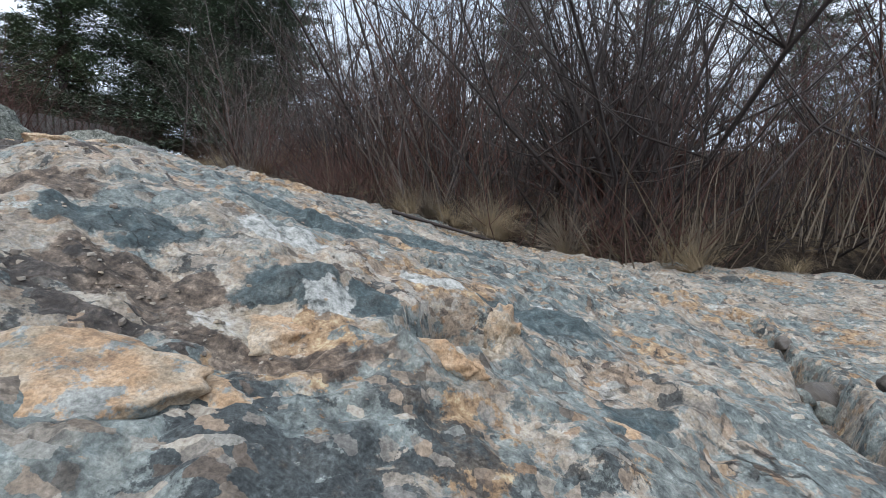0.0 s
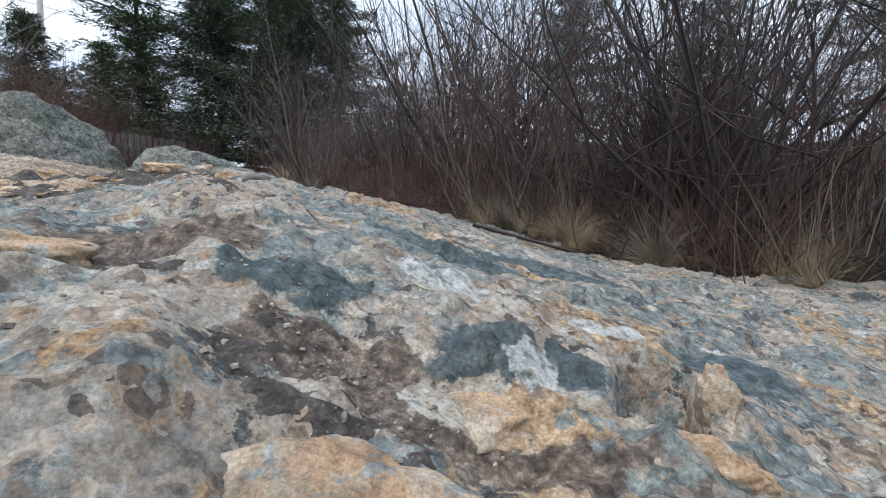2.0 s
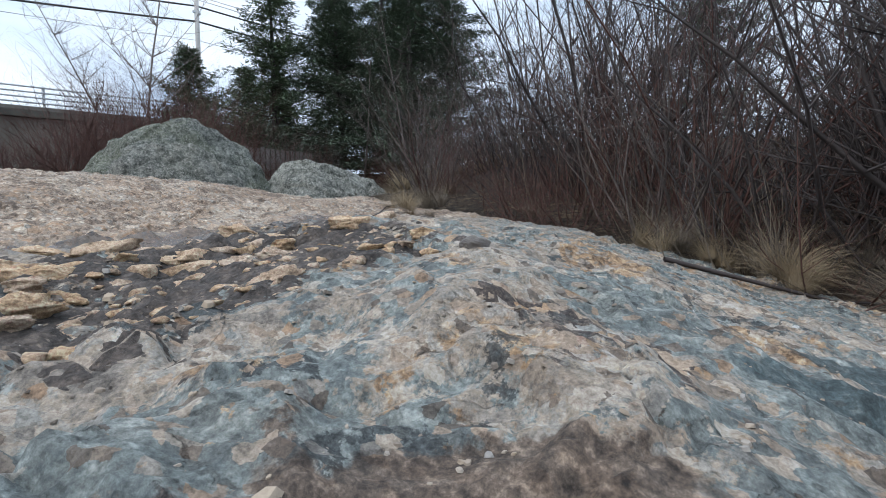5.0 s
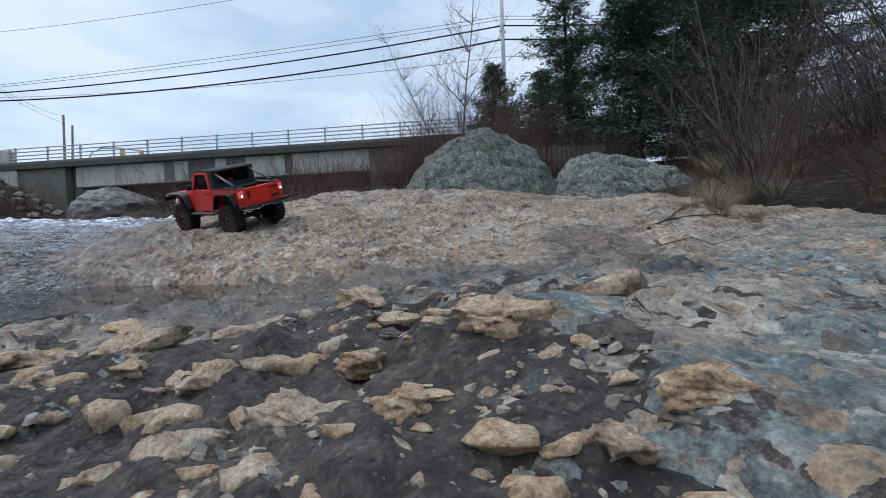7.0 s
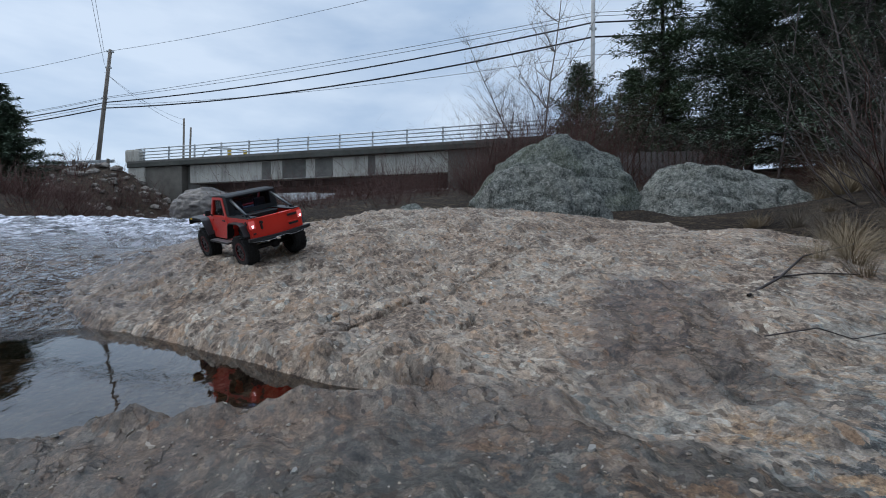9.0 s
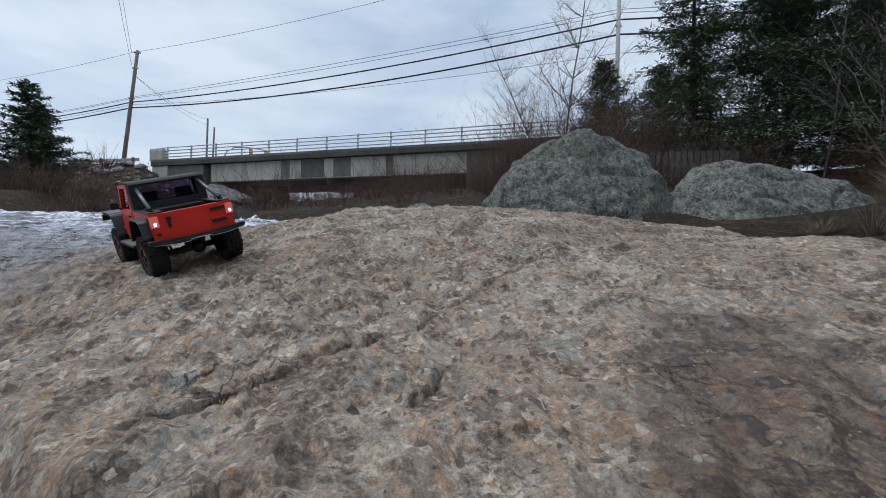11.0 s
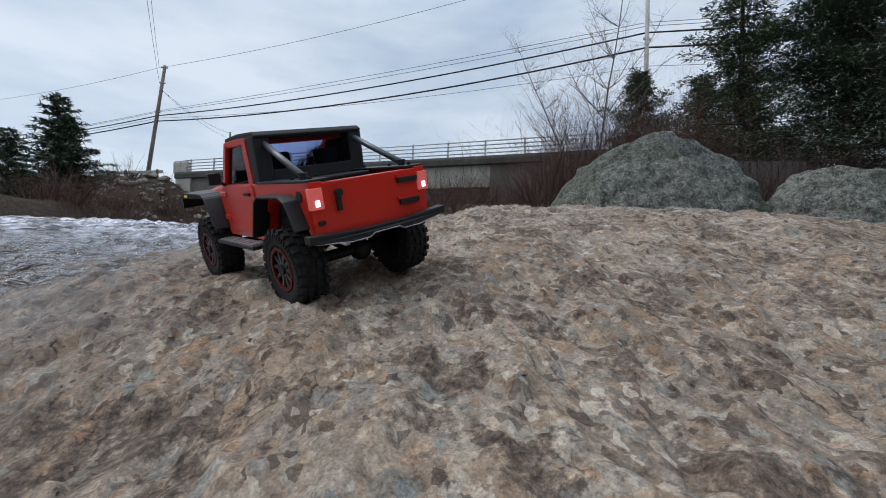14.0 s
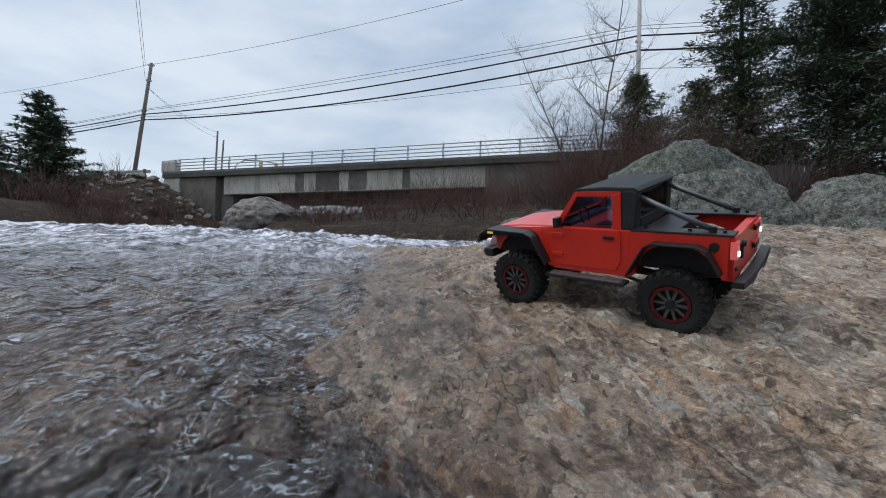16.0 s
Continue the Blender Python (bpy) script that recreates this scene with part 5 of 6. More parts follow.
def plant(ob, x, y, turn, size, dz=-0.05, tilt=(0, 0), used=set()):
    on_rock = -4 < x < 1.5 and y < float(np.interp(x, BANK_X, BANK_Y)) + 0.2
    m = pose(x, y, (max(gz(x, y), rz_(x, y)) if on_rock else gz(x, y)) + dz, tilt[0], tilt[1], turn) @ Matrix.Diagonal((size, size, size, 1))
    if ob.name in used:
        c = copy_thing(ob, Matrix.Identity(4))
        c.matrix_basis = m
        return c
    used.add(ob.name)
    ob.matrix_basis = m
    return ob


for k in range(42):
    x = rng.uniform(-3.2, 5.4)
    yb = float(np.interp(x, BANK_X, BANK_Y))
    row = k % 4
    y = yb + 0.35 + row * 0.7 + rng.uniform(-0.15, 0.45)
    if x < -0.9:
        y += 0.5 + 0.5 * min(1.0, -0.9 - x)
    plant(protos[rng.randint(0, 3)], x, y, rng.uniform(0, 360), rng.uniform(0.65, 1.0), -0.05, (rng.uniform(-12, 12) + 8, rng.uniform(-10, 10)))
for k in range(104):
    x = rng.uniform(-19, -7.4)
    yb = float(np.interp(x, BANK_X, BANK_Y))
    y = yb + 0.3 + rng.random() ** 1.5 * 7.0
    if math.hypot(x + 6.2, y - 3.8) > 1.6:
        plant(low[k % 2], x, y, rng.uniform(0, 360), rng.uniform(0.7, 1.1) * (1 + 0.075 * (-7.4 - x)) * (1.0 if y > 3.0 or x > -11 else 0.6), -0.08)
for k in range(18):
    x = rng.uniform(-8.0, -3.6)
    y = float(np.interp(x, [-7.6, -6, -4.4, -3.6], [5.9, 7.2, 7.4, 5.6])) + rng.uniform(0, 2.2)
    plant(protos[rng.randint(0, 3)] if rng.random() < 0.6 else low[k % 2], x, y, rng.uniform(0, 360), rng.uniform(0.40, 0.62), -0.05)
for k in range(16):
    plant(protos[(0, 2)[k % 2]], rng.uniform(-12.0, -7.6), rng.uniform(5.0, 7.6), rng.uniform(0, 360), rng.uniform(1.1, 1.45), -0.05)
for k in range(22):
    far_spots.append((rng.uniform(-36, -24), rng.uniform(-16.5, -9.5), rng.uniform(0, 6.28), rng.uniform(1.6, 2.6)))

for k in range(6):
    x = rng.uniform(-2.3, 1.2)
    y = float(np.interp(x, BANK_X, BANK_Y)) + 0.9 + rng.uniform(0, 2.6) + (0.5 if x < -1.2 else 0)
    plant(protos[(3, 1, 0, 3)[k % 4]], x, y, rng.uniform(0, 360), rng.uniform(0.85, 1.2), -0.05, (rng.uniform(-10, 14), rng.uniform(-12, 12)))
for k in range(14):
    far_spots.append((rng.uniform(-50, -41), rng.uniform(-17.0, -11.5), rng.uniform(0, 6.28), rng.uniform(1.2, 2.0)))

for k in range(52):
    x = rng.uniform(-2.6, 4.0)
    y = float(np.interp(x, BANK_X, BANK_Y)) + rng.uniform(0.12, 1.3) + (0.4 if x < -1.2 else 0)
    plant(low[k % 2], x, y, rng.uniform(0, 360), rng.uniform(0.35, 0.7), -0.03, (rng.uniform(-25, 25), rng.uniform(-25, 25)))

for k in range(4):
    x = rng.uniform(-0.7, 2.6)
    plant(protos[3], x, float(np.interp(x, BANK_X, BANK_Y)) + rng.uniform(0.25, 0.8), rng.uniform(0, 360), rng.uniform(0.6, 0.85), -0.05, (rng.uniform(-14, 14), rng.uniform(-16, 16)))
for k in range(95):
    a, r = radians(rng.uniform(97, 117)), rng.uniform(22, 34)
    far_spots.append((-1.8 - r * math.sin(a), r * math.cos(a), rng.uniform(0, 6.28), rng.uniform(1.3, 2.1)))
for k in range(34):
    y = rng.uniform(-3.5, 4.5)
    far_spots.append((rng.uniform(-30, -19), y, rng.uniform(0, 6.28), rng.uniform(0.8, 1.1) * (1.05 + 0.13 * max(-1.0, y))))
for k in range(46):
    far_spots.append((rng.uniform(-48, -38.5), rng.uniform(-22, -11.0), rng.uniform(0, 6.28), rng.uniform(0.7, 1.3)))
for k in range(70):
    a, r = radians(rng.uniform(97, 113)), rng.uniform(21, 33)
    far_spots.append((-1.8 - r * math.sin(a), r * math.cos(a), rng.uniform(0, 6.28), rng.uniform(0.9, 1.5)))
far_growth(far_spots)
for k in range(8):
    plant(protos[(3, 1, 3)[k % 3]], rng.uniform(-1.7, -0.1), rng.uniform(3.1, 4.9), rng.uniform(0, 360), rng.uniform(0.85, 1.15), -0.05, (rng.uniform(-10, 10), rng.uniform(-10, 10)))

for k in range(8):
    plant(low[k % 2], rng.uniform(-8.1, -7.4), rng.uniform(6.4, 8.8), rng.uniform(0, 360), rng.uniform(0.9, 1.3), -0.05)
for k in range(12):
    plant(protos[(0, 2)[k % 2]], rng.uniform(-6.6, -3.2), rng.uniform(8.2, 9.6), rng.uniform(0, 360), rng.uniform(0.55, 0.8), -0.05)

for k in range(44):
    x = rng.uniform(-1.8, 4.2)
    plant(shade_low, x, float(np.interp(x, BANK_X, BANK_Y)) + rng.uniform(0.3, 1.7) + (0.5 if x < -1.0 else 0), rng.uniform(0, 360), rng.uniform(0.5, 0.9), -0.03, (rng.uniform(-25, 25), rng.uniform(-25, 25)))
for k in range(5):
    x = rng.uniform(1.1, 3.8)
    plant(protos[(0, 2, 1)[k % 3]], x, float(np.interp(x, BANK_X, BANK_Y)) + rng.uniform(0.9, 2.4), rng.uniform(0, 360), rng.uniform(0.8, 1.0), -0.05, (rng.uniform(-8, 12), rng.uniform(-18, 6)))

for k in range(11):
    plant(protos[(0, 2)[k % 2]], rng.uniform(-10.6, -8.2), rng.uniform(3.6, 7.8), rng.uniform(0, 360), rng.uniform(0.85, 1.1), -0.05)

# ---- dead grass ----
tufts = [grass("dry_grass", 200 + k, (260, 300, 220)[k], (0.34, 0.5, 0.42)[k], (0.2, 0.25, 0.3)[k], M[("straw", "straw_grey", "straw")[k]],
               "tussock of dead straw-coloured grass under the shrubs", (0.9, 0.7, 1.1)[k]) for k in range(3)]
for k in range(16):
    x = rng.uniform(-3.4, 2.6)
    yb = float(np.interp(x, BANK_X, BANK_Y))
    y = yb + rng.uniform(-0.05, 0.75) + (0.5 if x < -2.2 else 0)
    plant(tufts[k % 3], x, y, rng.uniform(0, 360), rng.uniform(0.35, 0.65), -0.02)
for k in range(18):
    x = rng.uniform(0.3, 2.8)
    plant(tufts[(0, 2)[k % 2]], x, float(np.interp(x, BANK_X, BANK_Y)) + rng.uniform(0.02, 0.5), rng.uniform(0, 360), rng.uniform(0.30, 0.50), -0.03, (rng.uniform(-20, 20), rng.uniform(-20, 20)))
reeds = [grass("dry_reed", 230 + k, 60, (0.80, 0.65)[k], 1.5, M[("straw_grey", "straw_grey")[k]], "stand of tall bleached reed stalks among the shrubs", (0.35, 0.6)[k], 1.4) for k in range(2)]
for k in range(13):
    x = rng.uniform(-0.9, 3.6) if k < 8 else rng.uniform(1.2, 3.2)
    plant(reeds[k % 2], x, float(np.interp(x, BANK_X, BANK_Y)) + rng.uniform(0.05, 1.1) + (0.3 if x < -0.5 else 0), rng.uniform(0, 360), rng.uniform(0.6, 1.1), -0.03, (rng.uniform(-22, 22), rng.uniform(-28, 28)))
for k in range(16):
    x = rng.uniform(-0.5, 0.9)
    plant(tufts[k % 3], x, float(np.interp(x, BANK_X, BANK_Y)) + rng.uniform(-0.12, 0.25), rng.uniform(0, 360), rng.uniform(0.35, 0.6), 0.0, (rng.uniform(-45, 45), rng.uniform(-45, 45)))
for x, y, s in ((-4.5, 7.0, 2.2), (-4.1, 6.9, 1.9), (-3.9, 7.5, 2.0), (-4.9, 7.6, 2.0), (-7.2, 5.6, 1.6), (-2.15, 3.0, 0.42), (-2.0, 3.2, 0.45), (-1.75, 2.95, 0.36), (-2.4, 3.4, 0.45), (-5.9, 2.9, 0.6), (-1.42, 2.16, 0.17), (-1.36, 2.06, 0.14), (-1.52, 2.34, 0.20)):
    plant(tufts[0 if s > 1.5 else 1], x, y, rng.uniform(0, 360), s, -0.02)

for x, y, s in ((-1.70, 2.40, 0.42), (-1.80, 2.55, 0.5), (-1.62, 2.30, 0.34), (-1.92, 2.75, 0.5), (-1.74, 2.30, 0.3)):
    plant(tufts[2], x, y, rng.uniform(0, 360), s, -0.01, (rng.uniform(-30, 30), rng.uniform(-30, 30)))

for k in range(30):
    plant(tufts[k % 3], rng.uniform(-4.3, -2.4), rng.uniform(5.8, 8.6), rng.uniform(0, 360), rng.uniform(0.7, 1.3), -0.02, (rng.uniform(-25, 25), rng.uniform(-25, 25)))

# ---- conifers ----
spruces = [conifer("spruce", 300, 5.6, 1.7, M["needles"], "dark green spruce with ragged limbs", 0.06, 1.0, 0.82), conifer("spruce", 301, 7.2, 2.3, M["needles_dark"], "tall dark spruce behind the thicket", 0.06, 1.0, 0.82),
           conifer("spruce", 302, 3.4, 1.25, M["needles"], "young green spruce beside the bare tree", 0.06, 1.0, 0.82), conifer("spruce", 303, 6.6, 2.6, M["needles_dark"], "broad dark spruce behind the boulders", 0.06, 1.0, 0.82),
           conifer("spruce", 304, 6.4, 2.3, M["needles_dark"], "dense dark spruce on the far bank", 0.03, 0.7, 2.3)]
for k, x, y, s, turn in ((0, -11.0, 10.2, 1.15, 0), (3, -9.2, 11.2, 0.95, 40), (1, -7.4, 11.0, 1.0, 100), (3, -11.2, 13.6, 1.05, 200), (3, -6.0, 12.2, 0.95, 150), (1, -6.0, 9.8, 0.85, 330), (3, -8.4, 13.4, 1.05, 250),
                         (2, -15.7, 10.4, 1.35, 20), (2, -13.2, 11.0, 1.1, 130), (0, -12.2, 11.4, 0.8, 130), (3, 0.4, 10.8, 0.62, 190), (1, 3.3, 10.2, 0.55, 250), (3, 6.2, 9.8, 0.62, 60), (0, 7.8, 8.9, 0.75, 10),
                         (4, -38.2, -19.9, 1.2, 0), (4, -37.4, -18.6, 0.95, 77), (4, -36.5, -21.7, 0.9, 150), (4, -35.4, -20.2, 0.5, 33), (4, -34.4, -19.0, 0.4, 99)):
    plant(spruces[k], x, y, turn, s, -0.1)
plant(bare_tree("bare_birch", 400, 8.6, M["bark_pale"], "slender leafless birch by the bridge", 40), -15.2, 8.8, 0, 1.0)
t2 = bare_tree("bare_birch", 401, 6.6, M["bark_pale"], "leaning leafless birch by the bridge", 34, 0.4)
plant(t2, -15.6, 8.5, 255, 1.0)
plant(bare_tree("bare_sapling", 402, 4.2, M["bark_grey"], "thin leafless sapling behind the boulders", 12), -6.6, 8.6, 40, 1.0)
plant(bare_tree("bare_sapling", 403, 4.6, M["bark_grey"], "thin leafless sapling behind the boulders", 12), -5.2, 8.3, 140, 1.0)
plant(bare_tree("bare_alder", 404, 3.4, M["bark_pale"], "small bare alder below the dark spruces", 14), -33.4, -17.6, 40, 1.0)

# ---- fallen twigs on the rock ----
for seed, line, r in ((1, [(-1.58, 1.84), (-1.66, 2.05), (-1.76, 2.28), (-1.80, 2.55), (-1.95, 2.9)], 0.004), (2, [(-1.40, 1.66), (-1.36, 1.74), (-1.35, 1.82), (-1.31, 1.92)], 0.0016), (3, [(-0.35, 1.62), (-0.15, 1.72), (0.1, 1.85), (0.4, 2.0)], 0.008),
                      (4, [(-1.70, 2.08), (-1.66, 2.18), (-1.60, 2.26)], 0.003)):
    v, f = [], []
    pts = [Vector((x, y, rz_(x, y) + r + 0.012 * (k % 2))) for k, (x, y) in enumerate(line)]
    tube(v, f, pts, [r * (1 - 0.6 * k / len(pts)) for k in range(len(pts))], 5)
    mesh_ob("fallen_twig", v, f, M["bark_dark"], None, "bare dark twig lying on the rock", True, "twig")

# ---- poles and wires ----


def pole(name, base, top, r, material, label, arms=()):
    v, f = [], []
    b, t = Vector(base), Vector(top)
    tube(v, f, [b, (b + t) / 2, t], [r, r * 0.85, r * 0.7], 10)
    ob = mesh_ob(name, v, f, material, None, label, True, "utility pole")
    for z, w in arms:
        p = b.lerp(t, z)
        bm = box_bm(bmesh.new(), p.x - 0.06, p.x + 0.06, p.y - w, p.y + w, p.z - 0.06, p.z + 0.06, 0.01)
        part("bracket", bm, M["galvanised"], ob)
    return ob


pole("utility_pole", (-42.6, -16.0, 5.2), (-42.4, -14.75, 15.4), 0.17, M["pole_wood"], "leaning weathered wooden utility pole", ((0.985, 0.25), (0.86, 0.22), (0.62, 0.22)))
pole("utility_pole", (-22.5, 15.9, 1.5), (-22.5, 15.95, 17.5), 0.14, M["pole_pale"], "pale wooden utility pole above the trees", ((0.66, 0.2),))
pole("utility_pole", (-52.6, -12.5, 0.5), (-52.4, -12.1, 12.7), 0.13, M["pole_wood"], "distant wooden utility pole beyond the bridge")
pole("utility_pole", (-55.2, -12.7, 0.5), (-55.0, -12.1, 12.4), 0.13, M["pole_wood"], "distant wooden utility pole beyond the bridge")


def wire(name, a, b, sag, r, material, label):
    a, b = Vector(a), Vector(b)
    n = 24
    pts = [a.lerp(b, i / n) - Vector((0, 0, sag * 4 * (i / n) * (1 - i / n))) for i in range(n + 1)]
    v, f = [], []
    tube(v, f, pts, [r] * (n + 1), 5)
    return mesh_ob(name, v, f, material, None, label, True, "cable")


PL, PR = Vector((-42.45, -15.2, 0)), Vector((-22.5, 15.93, 0))
for za, zb, sag, r, mk in ((11.2, 12.4, 0.55, 0.045, "cable"), (10.75, 11.6, 0.75, 0.05, "cable"), (11.5, 12.75, 0.3, 0.016, "cable_grey"), (11.6, 12.95, 0.2, 0.016, "cable_grey"), (15.2, 17.0, 0.6, 0.014, "cable_grey"), (11.0, 10.6, 0.5, 0.014, "cable_grey")):
    wire("cable", (PL.x, PL.y, za), (PR.x, PR.y, zb), sag, r, M[mk], "overhead cable between utility poles")
    wire("cable", (PL.x, PL.y, za), (-62, -52, za - 0.5), 1.0, r, M[mk], "overhead cable leading off across the river")
    wire("cable", (PR.x, PR.y, zb), (-4, 46, zb), 0.8, r, M[mk], "overhead cable leading off over the trees")
for z, zz in ((15.2, 20.5), (14.2, 17.6)):
    wire("cable", (PL.x, PL.y, z), (-14, -6, zz), 0.6, 0.013, M["cable_grey"], "thin grey overhead wire")
for z in (12.6, 12.0):
    wire("cable", (PL.x, PL.y, 13.6), (-52.5, -12.1, z), 0.5, 0.013, M["cable_grey"], "thin grey overhead wire")

# ---- signal mast beyond the bridge ----
v, f = [], []
arcp = [Vector((-47.0, -9.4, 4.5)), Vector((-47.0, -9.4, 7.6)), Vector((-47.05, -9.1, 8.4)), Vector((-47.15, -8.4, 8.85)), Vector((-47.3, -7.2, 8.95)), Vector((-47.6, -5.2, 8.75))]
tube(v, f, arcp, [0.09, 0.08, 0.07, 0.065, 0.06, 0.05], 8)
mast = mesh_ob("signal_mast", v, f, M["galvanised"], None, "curved steel mast with two hanging yellow signals", True, "traffic signal")
for yy in (-7.0, -5.6):
    part("signal_head", box_bm(bmesh.new(), -47.5, -47.2, yy - 0.16, yy + 0.16, 7.85, 8.8, 0.03), M["signal_yellow"], mast, "yellow signal head")

# ---- guard rail and picket fence ----
gr = new("guard_rail")
tagged(gr, "steel guard rail beside the road beyond the bridge", "guard rail")
gr.matrix_world = pose(-39.6, -13.6, 5.55, 0, 0, math.degrees(math.atan2(-20, -10)))
box_part("beam", (0, 26, -0.03, 0.03, 0.46, 0.70), M["galvanised"], gr, "", 0.02)
for k in range(9):
    box_part("post", (0.4 + k * 3.1, 0.55 + k * 3.1, 0.03, 0.15, -0.4, 0.75), M["pole_wood"], gr, "")
fence = new("picket_fence")
tagged(fence, "low weathered wooden picket fence behind the boulders", "fence")
fence.matrix_world = pose(-8.5, 6.8, 1.25, 0, 0, 74)
for k in range(15):
    box_part("picket", (k * 0.12, k * 0.12 + 0.085, -0.01, 0.01, 0.1, 0.82 + 0.05 * rng.random()), M["fence_wood"], fence, "")
box_part("fence_rail", (-0.05, 1.85, 0.012, 0.05, 0.55, 0.63), M["fence_wood"], fence, "")

# ---- the model truck: local x ahead, y to its left, z up from the tyre contacts ----


def prism(bm, profile, half0, half1=None, bevel=0.0, squeeze=None):
    """A solid from a side outline (x, z) between y = half0 and y = half1; squeeze(x) scales y."""
    y0, y1 = (-half0, half0) if half1 is None else (half0, half1)
    rows = []
    for y in (y0, y1):
        rows.append([bm.verts.new((x, y * (squeeze(x, z) if squeeze else 1), z)) for x, z in profile])
    n = len(profile)
    bm.faces.new(rows[0])
    bm.faces.new(rows[1][::-1])
    for i in range(n):
        j = (i + 1) % n
        bm.faces.new((rows[0][j], rows[0][i], rows[1][i], rows[1][j]))
    bmesh.ops.recalc_face_normals(bm, faces=bm.faces)
    if bevel:
        es = [e for e in bm.edges if e.calc_face_angle(0) > 0.5]
        bmesh.ops.bevel(bm, geom=es, offset=bevel, segments=2, profile=0.6, affect="EDGES")
    return bm


def rod(name, pts, r, material, parent, label="", sides=8):
    v, f = [], []
    p = [Vector(q) for q in pts]
    tube(v, f, p, [r] * len(p), sides)
    f.append(tuple(range(sides))[::-1])
    return mesh_ob(name, v, f, material, parent, label, True)


def disc(name, c, r, depth, material, parent, label="", axis_="Y", seg=20, r2=None):
    bm = bmesh.new()
    bmesh.ops.create_cone(bm, cap_ends=True, segments=seg, radius1=r, radius2=r if r2 is None else r2, depth=depth)
    if axis_ == "Y":
        bmesh.ops.rotate(bm, verts=bm.verts, cent=(0, 0, 0), matrix=Matrix.Rotation(radians(-90), 3, "X"))
    if axis_ == "X":
        bmesh.ops.rotate(bm, verts=bm.verts, cent=(0, 0, 0), matrix=Matrix.Rotation(radians(90), 3, "Y"))
    bmesh.ops.translate(bm, verts=bm.verts, vec=c)
    return part(name, bm, material, parent, label)


def strip(name, pts, y0, y1, thick, material, parent, label="", lip=0.006):
    """A bent flare: a band that follows (x, z) points, with a turned-down outer lip."""
    out = [(x, z) for x, z in pts]
    inn = []
    for i, (x, z) in enumerate(pts):
        a, b = pts[max(i - 1, 0)], pts[min(i + 1, len(pts) - 1)]
        d = Vector((b[0] - a[0], b[1] - a[1])).normalized()
        inn.append((x + d.y * thick, z - d.x * thick) if d.x > 0 else (x - d.y * -thick, z + d.x * thick))
    bm = bmesh.new()
    prism(bm, out + inn[::-1], y0, y1, 0.0012)
    return part(name, bm, material, parent, label)


def tyre_bm(r=0.058, w=0.044):
    bm = bmesh.new()
    prof = [(0.031, -0.40), (0.036, -0.50), (0.047, -0.52), (0.0535, -0.47), (0.0555, -0.30), (0.0560, 0.0), (0.0555, 0.30), (0.0535, 0.47), (0.047, 0.52), (0.036, 0.50), (0.031, 0.40), (0.030, 0.0)]
    seg = 36
    rings = []
    for s in range(seg):
        a = 2 * math.pi * s / seg
        rings.append([bm.verts.new((math.cos(a) * q, y * w, math.sin(a) * q)) for q, y in prof])
    for s in range(seg):
        A, B = rings[s], rings[(s + 1) % seg]
        for i in range(len(prof)):
            j = (i + 1) % len(prof)
            bm.faces.new((A[i], A[j], B[j], B[i]))
    # tread blocks: staggered shoulder lugs that wrap to the wall, and centre lugs
    lugs = 24
    for s in range(lugs):
        for y, dy, off, dr, lr in ((-0.40, 0.17, 0.0, 0.0030, 0.55), (0.40, 0.17, 0.5, 0.0030, 0.55), (-0.14, 0.15, 0.30, 0.0034, 0.62), (0.14, 0.15, 0.80, 0.0034, 0.62)):
            a = 2 * math.pi * (s + off) / lugs
            h = math.pi / lugs * lr
            vs = []
            for q in (0.0535, 0.0560 + dr):
                for aa in (a - h, a + h):
                    for yy in (y - dy / 2, y + dy / 2):
                        t = yy * (1.06 if abs(y) > 0.3 and q < 0.055 else 1.0) + 0.03 * math.sin(s * 2.1) * (1 if abs(y) < 0.3 else 0)
                        vs.append(bm.verts.new((math.cos(aa) * q, t * w, math.sin(aa) * q)))
            for fc in ((4, 5, 7, 6), (0, 2, 3, 1), (0, 1, 5, 4), (2, 6, 7, 3), (0, 4, 6, 2), (1, 3, 7, 5)):
                bm.faces.new([vs[i] for i in fc])
    for s in range(lugs * 2):
        a = 2 * math.pi * s / (lugs * 2)
        for sg in (-1, 1):
            vs = []
            for q in (0.045, 0.0525):
                for aa in (a - 0.028, a + 0.028):
                    for yy in (0.49, 0.545):
                        vs.append(bm.verts.new((math.cos(aa) * q, sg * yy * w, math.sin(aa) * q)))
            for fc in ((4, 5, 7, 6), (0, 2, 3, 1), (0, 1, 5, 4), (2, 6, 7, 3), (0, 4, 6, 2), (1, 3, 7, 5)):
                bm.faces.new([vs[i] for i in fc])
    bmesh.ops.recalc_face_normals(bm, faces=bm.faces)
    return bm


